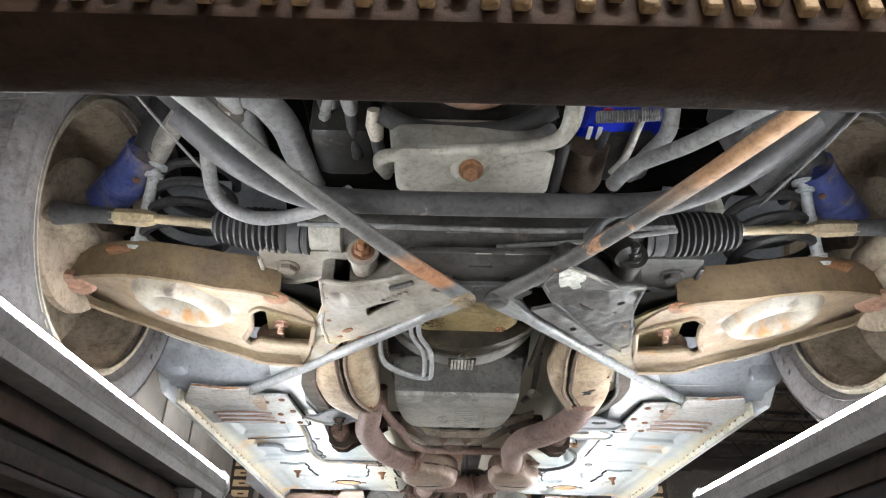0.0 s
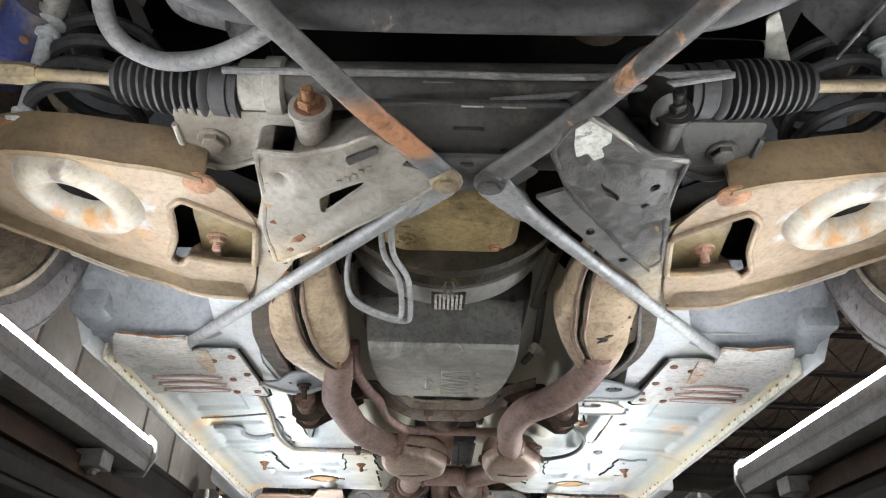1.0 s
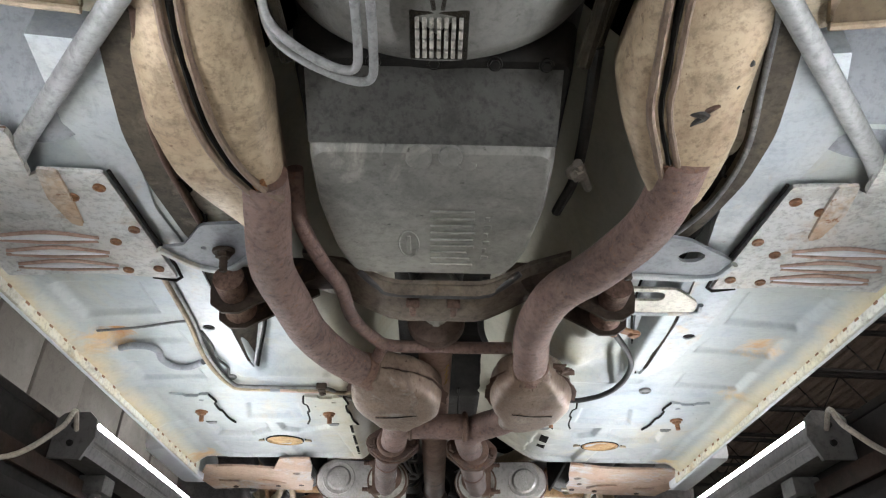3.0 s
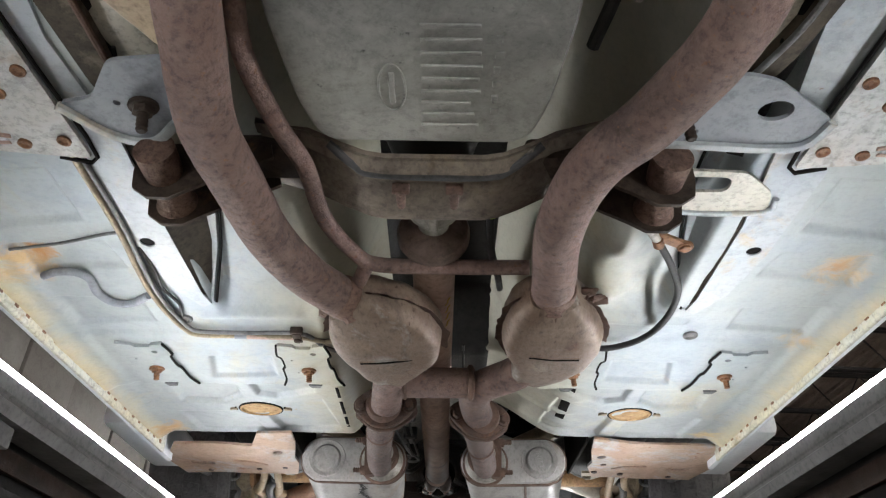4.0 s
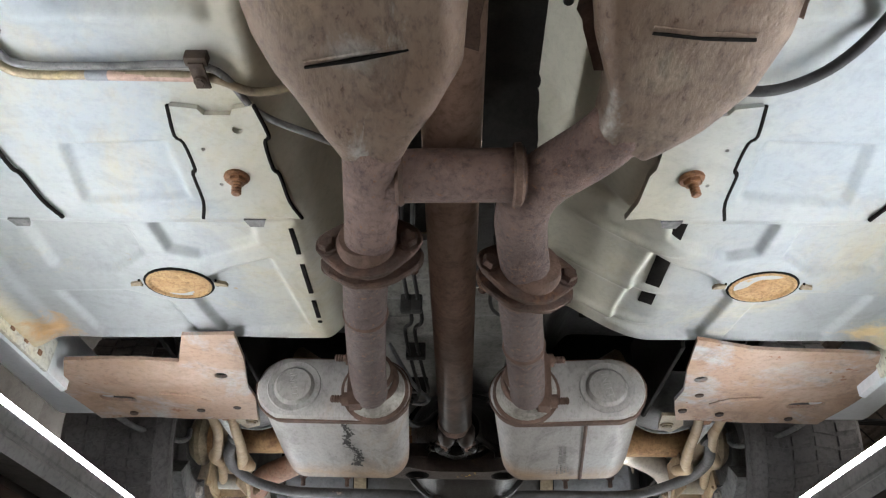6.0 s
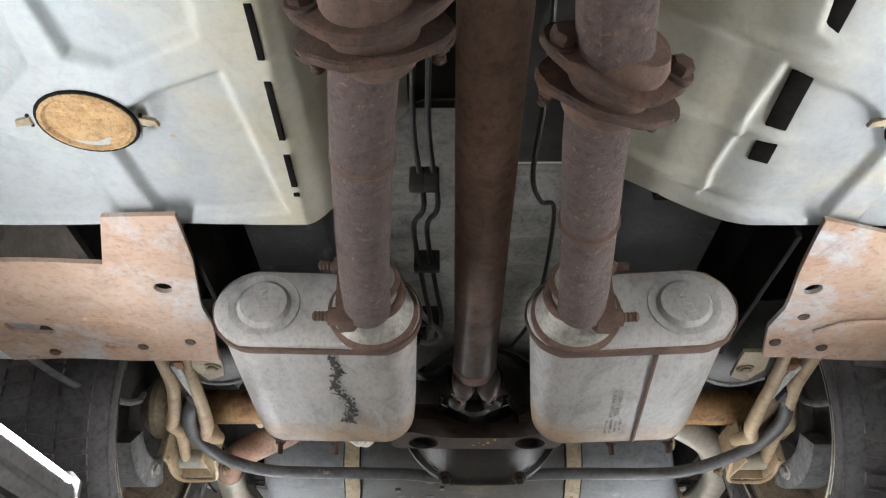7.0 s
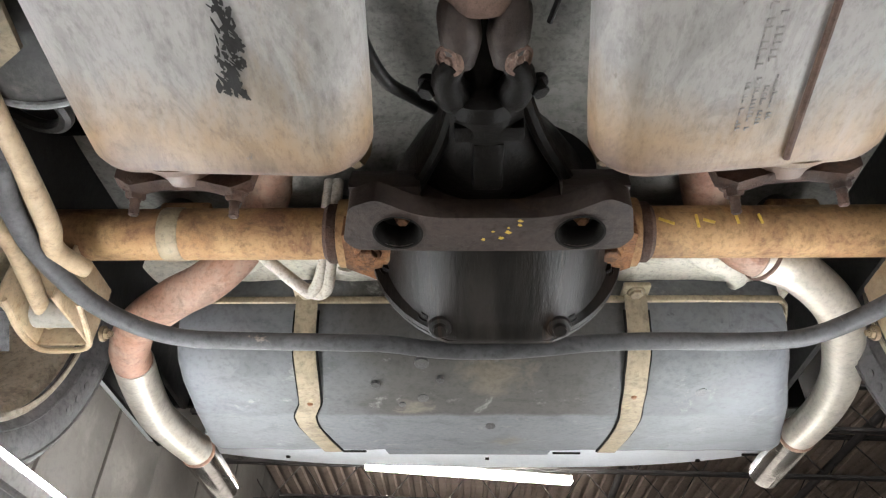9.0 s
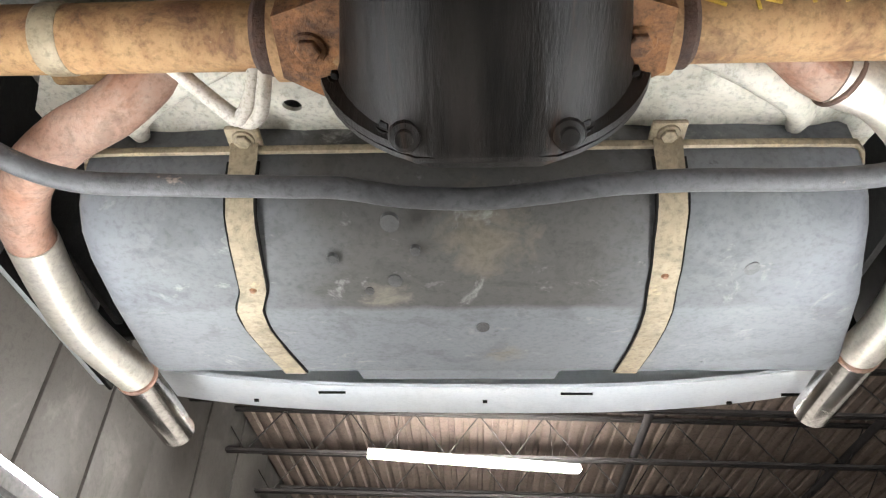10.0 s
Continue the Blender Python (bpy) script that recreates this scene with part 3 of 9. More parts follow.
def runway(s):
    r = part("runway", box(B(), (s * RUN_IN, -0.6, RUN_TOP - 0.012), (s * RUN_OUT, 4.75, RUN_TOP), 0.002), M_LIFT, lift, "black steel runway plate")
    part("inner_web", box(B(), (s * RUN_IN, -0.6, RUN_TOP - 0.15), (s * (RUN_IN + 0.008), 4.75, RUN_TOP - 0.013), 0.002), M_LIFT, r)
    part("outer_web", box(B(), (s * (RUN_OUT - 0.008), -0.6, RUN_TOP - 0.15), (s * RUN_OUT, 4.75, RUN_TOP - 0.013), 0.002), M_LIFT, r)
    part("bottom_flange", box(B(), (s * RUN_IN, -0.6, RUN_TOP - 0.158), (s * (RUN_IN + 0.12), 4.75, RUN_TOP - 0.151), 0.002), M_LIFTR, r)
    # the jack rail: two stepped lips below the lamp
    part("jack_rail", box(B(), (s * (RUN_IN - 0.012), -0.6, RUN_TOP - 0.088), (s * (RUN_IN - 0.001), 4.75, RUN_TOP - 0.062), 0.002), M_LIFTR, r, "rust-brown rail")
    bm = box(B(), (s * (RUN_IN - 0.045), -0.6, RUN_TOP - 0.150), (s * (RUN_IN - 0.001), 4.75, RUN_TOP - 0.140), 0.002)
    box(bm, (s * (RUN_IN - 0.045), -0.6, RUN_TOP - 0.139), (s * (RUN_IN - 0.039), 4.75, RUN_TOP - 0.118), 0.002)
    part("lip", bm, M_LIFT, r)
    for k in range(6):
        y = -0.3 + 0.95 * k
        part("stiffener", box(B(), (s * (RUN_IN + 0.02), y, RUN_TOP - 0.12), (s * (RUN_OUT - 0.02), y + 0.05, RUN_TOP - 0.014), 0.003), M_LIFTR, r)


for s in (-1, 1):
    runway(s)
# the narrow cross rail just ahead of the first step of the walk
bm = box(B(), (-1.0, -0.030, 1.446), (1.0, 0.0125, 1.530), 0.003)
part("cross_rail", bm, M_LIFTR, lift, "dark rusty cross rail")
# ribs carry a golden tone that paints in light from the front
bm = B()
for k in range(180):
    x = -0.95 + 0.0106 * k
    box(bm, (x, -0.036, 1.4495 + 0.005 * (math.sin(k * 2.7) > 0.3)), (x + 0.0062, -0.031, 1.528), 0.001, seg=1)
part("cross_rail_ribs", bm, M_BEAMG, lift, "ribbed front of the cross rail, golden light in its colour")
# unseen sloped legs and base rails, added to carry the runways
for s in (-1, 1):
    for y0, y1 in ((0.4, 1.5), (3.0, 4.1)):
        bm = tube(B(), [(s * 0.78, y0, 0.06), (s * 0.78, y1, 1.375)], 0.06, 12, flat=1.6)
        part("leg", bm, M_LIFT, lift, "black lift leg")
    part("base_rail", box(B(), (s * 0.55, -0.4, 0.0), (s * 1.0, 4.6, 0.06), 0.006), M_LIFT, lift)


def far_post(x, y, w):
    """A post of another lift farther down the shop, with a sign of pale blocks."""
    p = thing("lift_post", "dark lift post with a tall sign of tan blocks", "lift post", "posts of the lift farther back")
    part("column", box(B(), (x - w / 2, y - 0.12, 0.0), (x + w / 2, y + 0.12, 3.42), 0.012), M_LIFT, p)
    for k in range(12):
        z = 1.8 + 0.13 * k
        part("sign_block", box(B(), (x - 0.36 * w, y - 0.125, z), (x + 0.30 * w, y - 0.121, z + 0.085), 0.002, seg=1), M_TAN, p)
        part("sign_gap", box(B(), (x - 0.12 * w, y - 0.129, z + 0.03), (x + 0.12 * w, y - 0.1255, z + 0.05), 0.0, seg=1), M_LIFT, p)


far_post(-2.62, 9.5, 0.34)
far_post(2.75, 9.3, 0.34)


def light_bar(s, y0, y1):
    """A lamp bar clamped to the runway's inner edge: aluminium housing, glowing strip, end caps, bracket, lead."""
    g = thing("light_bar", "slim aluminium LED light bar on the lift runway, switched on", "work light", "light bars along the runways")
    x0, x1 = 0.482, 0.531
    bm = B()
    prof = [(x1, 1.500), (x1, 1.546), (x0 + 0.007, 1.546), (x0, 1.536), (x0, 1.520), (x0 + 0.002, 1.518), (x0 + 0.002, 1.514), (x0, 1.512), (x0 + 0.004, 1.498)]
    skin(bm, [[V(s * a, y, z) for a, z in prof] for y in (y0, y1)])
    part("housing", bm, M_ALBAR, g)
    bm = B()
    prof = [(x0 + 0.004, 1.5395), (x0 + 0.0078, 1.545), (x0 + 0.0078, 1.5478), (x0 + 0.0048, 1.5476), (x0 + 0.0022, 1.5455), (x0 + 0.0010, 1.5425), (x0 + 0.0009, 1.5395)]
    skin(bm, [[V(s * a, y, z) for a, z in prof] for y in (y0 + 0.01, y1 - 0.01)])
    part("led_strip", bm, M_LED, g, "glowing white LED strip")
    for y, d in ((y0, -1), (y1, 1)):
        bm = B()
        ring = [(x0 - 0.008, 1.520), (x0 - 0.004, 1.545), (x0 + 0.008, 1.556), (x1 - 0.008, 1.554), (x1 + 0.001, 1.545), (x1 + 0.001, 1.492), (x0 + 0.006, 1.490)]
        skin(bm, [[V(s * a, y + e * d, z) for a, z in ring] for e in (0.0, 0.006)])
        cap = part("end_cap", bm, M_ALBAR, g)
        bm = B()
        for z in (1.512, 1.536):
            lathe(bm, [(0.005, 0.005), (0.009, 0.004)], (s * (x0 + 0.024), y, z), (0, d, 0), 10)
        part("screw", bm, M_DARK, cap)
    for y in (y0 + 0.12, y1 - 0.12):
        bm = box(B(), (s * (x0 + 0.012), y - 0.02, 1.472), (s * 0.5335, y + 0.02, 1.497), 0.003)
        bolt(bm, (s * (x0 + 0.03), y, 1.472), (0, 0, -1), 0.007, 0.008)
        part("bracket", bm, M_ALBAR, g)
    e = y0 if s < 0 else y0
    part("lead", tube(B(), [(s * (x0 + 0.02), y0 - 0.006, 1.53), (s * (x0 + 0.012), y0 - 0.04, 1.545), (s * (x0 + 0.01), y0 - 0.07, 1.51), (s * 0.525, y0 - 0.12, 1.46), (s * 0.528, y0 - 0.3, 1.44)], 0.0035, 8), M_CREAM, g)


LAMPS = ((-1, 0.06, 1.262), (-1, 1.66, 2.80), (-1, 3.16, 4.32), (1, 0.10, 1.33), (1, 1.60, 2.78), (1, 3.16, 4.32))
for lamp in LAMPS:
    light_bar(*lamp)

# ---- the car ----
car = thing("car", "white car with a rusty exhaust, raised on a lift", "car")


def smooth(a, b, x):
    t = min(max((x - a) / (b - a), 0.0), 1.0)
    return t * t * (3 - 2 * t)


def ridge(x, y, x0, y0, x1, y1, w):
    """1 on the line from (x0, y0) to (x1, y1), falling to 0 at w."""
    dx, dy = x1 - x0, y1 - y0
    t = min(max(((x - x0) * dx + (y - y0) * dy) / (dx * dx + dy * dy), 0), 1)
    d = math.hypot(x - x0 - t * dx, y - y0 - t * dy)
    return 1 - smooth(0, w, d)


POCKETS = [  # pressed recesses of one floor half, convex outlines (|x|, y), and their depth
    ([(0.250, 2.298), (0.256, 2.338), (0.335, 2.372), (0.372, 2.360), (0.376, 2.298)], 0.0075),
    ([(0.245, 2.375), (0.222, 2.562), (0.358, 2.578), (0.372, 2.470), (0.340, 2.420), (0.310, 2.400)], 0.0075),
    ([(0.405, 2.303), (0.405, 2.365), (0.455, 2.405), (0.535, 2.395), (0.530, 2.295)], 0.0070),
    ([(0.410, 2.478), (0.397, 2.578), (0.545, 2.578), (0.560, 2.455), (0.460, 2.450)], 0.0060),
    ([(0.306, 2.155), (0.309, 2.245), (0.433, 2.255), (0.415, 2.160)], 0.0060),
    ([(0.470, 1.640), (0.470, 1.745), (0.600, 1.765), (0.605, 1.650)], 0.0060),
    ([(0.465, 1.800), (0.455, 1.860), (0.600, 1.880), (0.600, 1.805)], 0.0055),
    ([(0.470, 1.960), (0.470, 2.030), (0.600, 2.040), (0.600, 1.950)], 0.0050),
]
RIBS = [  # long pressed ribs of one floor half: x0, y0, x1, y1, half width, height
    (0.235, 2.002, 0.385, 2.004, 0.012, 0.006), (0.612, 1.62, 0.612, 2.55, 0.014, 0.006), (0.235, 1.90, 0.335, 1.965, 0.02, 0.004)]


def inside(poly, x, y):
    """How far (x, y) lies inside a convex outline; below zero outside."""
    cx, cy = sum(p[0] for p in poly) / len(poly), sum(p[1] for p in poly) / len(poly)
    best = 9.0
    for (x0, y0), (x1, y1) in zip(poly, poly[1:] + poly[:1]):
        nx, ny = y0 - y1, x1 - x0
        n = math.hypot(nx, ny)
        d = ((x - x0) * nx + (y - y0) * ny) / n
        if (cx - x0) * nx + (cy - y0) * ny < 0:
            d = -d
        best = min(best, d)
    return best


def floor_z(x, y):
    a = abs(x)
    z = 1.757
    if x < 0:
        w = 0.205 + 0.06 * smooth(1.95, 1.6, y)
        z += 0.20 * smooth(0, 0.13, w - a)
    else:
        w = 0.215 + 0.055 * smooth(2.10, 1.6, y) + 0.075 * smooth(2.27, 2.31, y)
        z += (0.20 - 0.11 * smooth(2.24, 2.32, y)) * smooth(0, 0.13 + 0.07 * smooth(2.27, 2.31, y), w - a)
        if y > 2.28:                                     # flutes across the tunnel wall
            for fy in (2.36, 2.46, 2.545):
                z -= 0.008 * math.exp(-((y - fy) / 0.008) ** 2) * smooth(0.30, 0.25, a) * smooth(0.13, 0.17, a)
    # the foot well between the rail and the tunnel lies higher
    z += 0.030 * smooth(0.360, 0.335, a) * smooth(2.02, 1.93, y) * smooth(0.18, 0.22, a)
    for poly, depth in POCKETS:
        if abs(y - poly[0][1]) < 0.22:
            z += 1.35 * depth * smooth(-0.004, 0.007, inside(poly, a, y))
    for b in RIBS:
        z -= b[5] * ridge(a, y, *b[:4], 1.5 * b[4])
    z -= 0.004 * smooth(2.062, 2.074, y) * smooth(2.294, 2.282, y) * smooth(0.19, 0.21, a)   # the raised seat band
    z -= 0.02 * smooth(0.61, 0.648, a)                   # turned down towards the sill
    if x > 0:                                            # swellings beside the tunnel
        z -= 0.030 * math.exp(-((a - 0.25) / 0.038) ** 2 - ((y - 1.80) / 0.048) ** 2)
        z -= 0.030 * math.exp(-((a - 0.25) / 0.038) ** 2 - ((y - 1.925) / 0.045) ** 2)
    z += 0.0022 * noise.noise(V(x * 7, y * 7, 0)) + 0.0006 * noise.noise(V(x * 28, y * 28, 4))
    z += 0.03 * smooth(2.586, 2.598, y) + 0.10 * smooth(1.40, 1.34, y) * smooth(0.57, 0.61, a)
    return z


def grid(bm, x0, x1, y0, y1, nx, ny, f):
    rows = [[bm.verts.new((x0 + (x1 - x0) * i / nx, y0 + (y1 - y0) * j / ny, f(x0 + (x1 - x0) * i / nx, y0 + (y1 - y0) * j / ny))) for i in range(nx + 1)] for j in range(ny + 1)]
    for a, b in zip(rows, rows[1:]):
        for i in range(nx):
            bm.faces.new((a[i], a[i + 1], b[i + 1], b[i]))
    return bm


floor_ob = part("floor_pan", grid(B(), -0.648, 0.648, 1.26, 2.598, 420, 420, floor_z), M_PAN, car, "pale grey-blue painted floor pan with pressed pockets and rust stains", 60)

# dark sheet laid in the tunnel's depth in place of its shade
bm = grid(B(), -0.11, 0.11, 1.58, 2.59, 30, 60, lambda x, y: floor_z(x, y) - 0.004 + 0.012 * smooth(0.09, 0.11, abs(x)))
part("tunnel_shade", bm, M_DARK, car, "black sheet for the shade deep in the tunnel", 60)


def seat_pad(s, x, dark):
    """A pressed seat-mount pad with wavy sides, a notch, small holes, a threaded bolt and dark gaps along the sides named in dark."""
    side = [(0.040, 2.100), (0.046, 2.140), (0.040, 2.150), (0.040, 2.190), (0.045, 2.200), (0.047, 2.245), (0.056, 2.276)]
    out = [(x + a, b) for a, b in side] + [(x + 0.020, 2.272), (x + 0.012, 2.266), (x - 0.014, 2.266), (x - 0.022, 2.272)] + [(x - a, b) for a, b in side[::-1]]
    out += [(x - 0.020, 2.104), (x - 0.016, 2.112), (x + 0.010, 2.112), (x + 0.014, 2.104)]
    holes = [circle(s * (x - 0.018), 2.132, 0.0055, 10), circle(s * (x + 0.020), 2.215, 0.0022, 8), circle(s * (x + 0.024), 2.16, 0.0022, 8)]
    bm = B()
    plate(bm, [(s * a, b) for a, b in out], holes, 1.7475, 1.7555)
    pad = part("seat_mount_pad", bm, M_PAN, car, "pale pressed pad")
    bm = bolt(B(), (s * x, 2.203, 1.7475), (0.1, 0.15, -1), 0.010, 0.008, 0.014)
    part("seat_bolt", bm, M_BOLT, pad, "rusty seat bolt")
    for e in dark:
        pts = [(s * (x + e * (a + 0.0015)), b, 1.7485) for a, b in side]
        part("pad_gap", tube(B(), pts, 0.0024, 6, 3), M_VOID, pad, "dark gap beside the pad")
    bm = B()
    plate(bm, [(s * (x + a), b) for a, b in ((-0.013, 2.283), (0.013, 2.283), (0.008, 2.296), (-0.008, 2.296))], [], 1.7505, 1.7535)
    part("pad_notch", bm, M_HOSE, pad, "small grey notch")


for s in (-1, 1):
    # sill flange with spot-weld notches
    bm = box(B(), (s * 0.648, 1.36, 1.722), (s * 0.655, 2.64, 1.775), 0.002)
    fl = part("sill_flange", bm, M_SILL, car, "yellowed sill flange with weld marks")
    for k in range(28):
        y = 1.40 + 0.0445 * k + 0.006 * math.sin(k * 2.3)
        part("weld_notch", box(B(), (s * 0.6466, y, 1.7335), (s * 0.649, y + 0.010, 1.7415), 0.0, seg=1), M_BOLT, fl)
    bm = B()
    prof = [(0.656, 1.728), (0.664, 1.724), (0.690, 1.78), (0.745, 1.93), (0.78, 2.10), (0.80, 2.35), (0.77, 2.35), (0.66, 1.80)]
    skin(bm, [[V(s * a, y, z) for a, z in prof] for y in (1.30, 2.72)])
    part("sill", bm, M_WHITE, car, "white painted sill and door")
    # pads of the seat bolts
    seat_pad(s, 0.243, (-1, 1) if s < 0 else (1,))
    seat_pad(s, 0.523, (-1,))
    # oval drain plug with its two tabs
    px = 0.381 if s < 0 else 0.402
    bm = B()
    rings = [[V(s * px + r * math.cos(a), 2.432 + 0.80 * r * math.sin(a), z) for a in [2 * math.pi * k / 28 for k in range(28)]] for r, z in ((0.044, 1.760), (0.044, 1.7545), (0.040, 1.7535), (0.037, 1.7565), (0.0, 1.756))]
    skin(bm, rings)
    plug = part("drain_plug", bm, M_PLUG, car, "rusty orange oval drain plug")
    part("plug_gap", tube(B(), [(s * px + 0.0455 * math.cos(a), 2.432 + 0.0365 * math.sin(a), 1.7565) for a in [2 * math.pi * k / 24 for k in range(25)]], 0.0019, 6, 1), M_VOID, plug)
    for e in (-1, 1):
        bm = B()
        plate(bm, [(s * px + e * a, 2.432 + b) for a, b in ((0.050, -0.008), (0.064, -0.004), (0.066, 0.003), (0.050, 0.001))], [], 1.7535, 1.758)
        part("plug_tab", bm, M_STRAP, plug)
        part("tab_gap", box(B(), (s * px + e * 0.0515 - 0.0012, 2.422, 1.7545), (s * px + e * 0.0515 + 0.0012, 2.436, 1.758), 0.0), M_VOID, plug)
    # slots along the tunnel edge
    if s < 0:
        for y0, y1 in ((2.306, 2.361), (2.384, 2.455), (2.475, 2.522), (2.531, 2.537)):
            part("floor_slot", box(B(), (-0.2090, y0, 1.7555), (-0.2025, y1, 1.79), 0.001), M_VOID, car, "dark slot in the floor")
    else:
        for y0, y1 in ((2.300, 2.352), (2.385, 2.452), (2.472, 2.498)):
            part("floor_slot", box(B(), (-0.010, y0, -0.005), (0.010, y1, 0.02), 0.001, pose(0.264, 0, 1.7745, 0, 22, 0)), M_VOID, car, "dark slot in the tunnel wall")
    # chassis rail: a flat bottom flush with the outer floor, a sloped inner wall that dies out, a welded flange
    bm = B()
    e = 0.012 if s < 0 else -0.016
    r = 0.0 if s < 0 else 0.022
    outer = [(0.395 + e, 1.158), (0.425, 1.28), (0.415, 1.36), (0.386, 1.50), (0.420 + r, 1.62), (0.420 + r, 1.80), (0.405 + r, 1.91), (0.374 + r, 1.972), (0.358 + r, 1.960), (0.364 + r, 1.925), (0.363 + r, 1.73), (0.358 + r * 0.5, 1.58), (0.363 + e, 1.44), (0.347 + e, 1.29), (0.330 + e, 1.165)]
    plate(bm, [(s * a, b) for a, b in outer], [circle(-0.399 if s < 0 else 0.421, 1.788, 0.0105, 14)], 1.7525, 1.81)
    rail = part("chassis_rail", bm, M_RAIL, car, "pale painted chassis rail with a round hole")
    part("rail_hole", lathe(B(), [(0, 0.0102), (0.03, 0.010)], (-0.399 if s < 0 else 0.421, 1.788, 1.7545), (0, 0, 1), 14), M_VOID, rail)
    ys = (1.585, 1.66, 1.74, 1.82, 1.90, 1.945)
    low = [V(s * (0.3635 + r), y, 1.7535) for y in ys]
    top = [V(s * np.interp(y, ys, (0.312 + r, 0.312 + r, 0.316 + r, 0.326 + r, 0.345 + r, 0.357 + r)), y, np.interp(y, ys, (1.7885, 1.7885, 1.788, 1.783, 1.771, 1.759))) for y in ys]
    bm = B()
    skin(bm, [low, top], closed=False)
    bmesh.ops.solidify(bm, geom=bm.faces[:], thickness=0.002)
    part("rail_wall", bm, M_TUN, rail, "brown sloped inner wall of the rail")
    bm = B()
    skin(bm, [[q + V(0, 0.004, -0.003) for q in top], [q + V(-s * (0.012 + 0.010 * math.sin(9 * q.y)), 0.012, -0.0055) for q in top], [q + V(-s * (0.014 + 0.010 * math.sin(9 * q.y)), 0.014, 0.001) for q in top]], closed=False)
    bmesh.ops.solidify(bm, geom=bm.faces[:], thickness=0.0015)
    part("rail_flange", bm, M_RAIL, rail, "pale welded flange")
    part("flange_gap", tube(B(), [q + V(-s * (0.016 + 0.010 * math.sin(9 * q.y)), 0.014, -0.003) for q in top], 0.0022, 6, 3), M_VOID, rail)
    # dark channel along the tunnel's edge
    if s < 0:
        ch = [(0.328, 1.12), (0.345, 1.20), (0.362, 1.29), (0.364, 1.38), (0.350, 1.51), (0.322, 1.50), (0.326, 1.42), (0.330, 1.33), (0.322, 1.25), (0.290, 1.12)]
    else:
        ch = [(0.312, 1.09), (0.336, 1.19), (0.352, 1.27), (0.352, 1.35), (0.334, 1.44), (0.308, 1.50), (0.290, 1.49), (0.324, 1.40), (0.330, 1.30), (0.306, 1.19), (0.282, 1.09)]
    bm = B()
    plate(bm, [(s * a, b) for a, b in soft_poly(ch, 0.02, 3)], [], 1.747, 1.80)
    chn = part("tunnel_channel", bm, M_TUN, rail, "dark brown curved channel")
    edge = [(a, b) for a, b in (((0.290, 1.12), (0.322, 1.25), (0.330, 1.33), (0.326, 1.42), (0.322, 1.50)) if s < 0 else ((0.282, 1.09), (0.306, 1.19), (0.330, 1.30), (0.324, 1.40), (0.290, 1.49)))]
    part("channel_lip", tube(B(), [(s * a, b, 1.7465) for a, b in edge], 0.0035, 8), M_HOSE if s > 0 else M_SEAM, chn)
    for k in range(3):
        q = V(s * edge[k + 1][0] - s * 0.012, edge[k + 1][1] + 0.03, 1.752)
        part("panel_tab", tube(B(), [q, q + V(s * 0.004, 0.016, 0), q + V(s * 0.012, 0.020, 0)], 0.002, 6), M_VOID, chn)
    bm = B()
    if s < 0:
        pan_side = [(0.240, 1.10), (0.300, 1.10), (0.320, 1.22), (0.330, 1.32), (0.326, 1.43), (0.310, 1.60), (0.240, 1.60)]
    else:
        pan_side = [(0.225, 1.08), (0.290, 1.08), (0.310, 1.19), (0.332, 1.30), (0.326, 1.40), (0.300, 1.50), (0.290, 1.60), (0.215, 1.60)]
    plate(bm, [(s * a, b) for a, b in pan_side], [], 1.762, 1.766, warp=lambda x, y: 0.10 * smooth(0.290, 0.23, abs(x)) + 0.004 * noise.noise(V(x * 14, y * 14, 3)), fine=0.02)
    part("tunnel_side_panel", bm, M_SILLP, rail, "pale olive tunnel side", 60)
    # slotted heat-stained plate ahead of the floor
    bm = B()
    out = soft_poly([(s * 0.405, 1.352), (s * 0.47, 1.348), (s * 0.635, 1.43), (s * 0.642, 1.60), (s * 0.50, 1.588), (s * 0.392, 1.60)], 0.006, 2)
    holes = [soft_poly([(s * 0.475, y), (s * 0.53, y - 0.007), (s * 0.60, y), (s * 0.605, y + 0.010), (s * 0.54, y + 0.012), (s * 0.48, y + 0.010)], 0.005, 2) for y in (1.488, 1.525, 1.560)]
    plate(bm, out, holes, 1.740, 1.745)
    pl = part("slotted_plate", bm, M_SLOT, car, "rust-stained plate with three slots")
    part("plate_gap", tube(B(), [(s * 0.400, 1.353, 1.744), (s * 0.394, 1.47, 1.744), (s * 0.388, 1.602, 1.744), (s * 0.43, 1.602, 1.744)], 0.0026, 6, 3), M_VOID, pl)
    for y in (1.488, 1.525, 1.560):
        part("slot_rim", tube(B(), [(s * 0.465, y + 0.004, 1.740), (s * 0.53, y - 0.009, 1.738), (s * 0.605, y + 0.003, 1.739)], 0.0028, 8), M_SHAFT, pl)
        part("slot_rim", tube(B(), [(s * 0.47, y + 0.014, 1.740), (s * 0.54, y + 0.016, 1.738), (s * 0.61, y + 0.013, 1.739)], 0.0022, 8), M_SHAFT, pl)
        part("louvre", tube(B(), [(s * 0.472, y + 0.009, 1.7405), (s * 0.535, y + 0.003, 1.7385), (s * 0.600, y + 0.008, 1.7395)], [0.002, 0.0052, 0.003], 8), M_WHITE, pl, "pale louvre")
    for x, y in ((0.42, 1.38), (0.41, 1.47), (0.41, 1.57), (0.46, 1.40), (0.455, 1.575), (0.445, 1.50)):
        bm = lathe(B(), [(0.0, 0.0075), (0.0025, 0.0075), (0.003, 0.0055), (0.001, 0.003)], (s * x, y, 1.740), (0, 0, -1), 14)
        part("rivet", bm, M_BOLT, pl)
    bm = B()
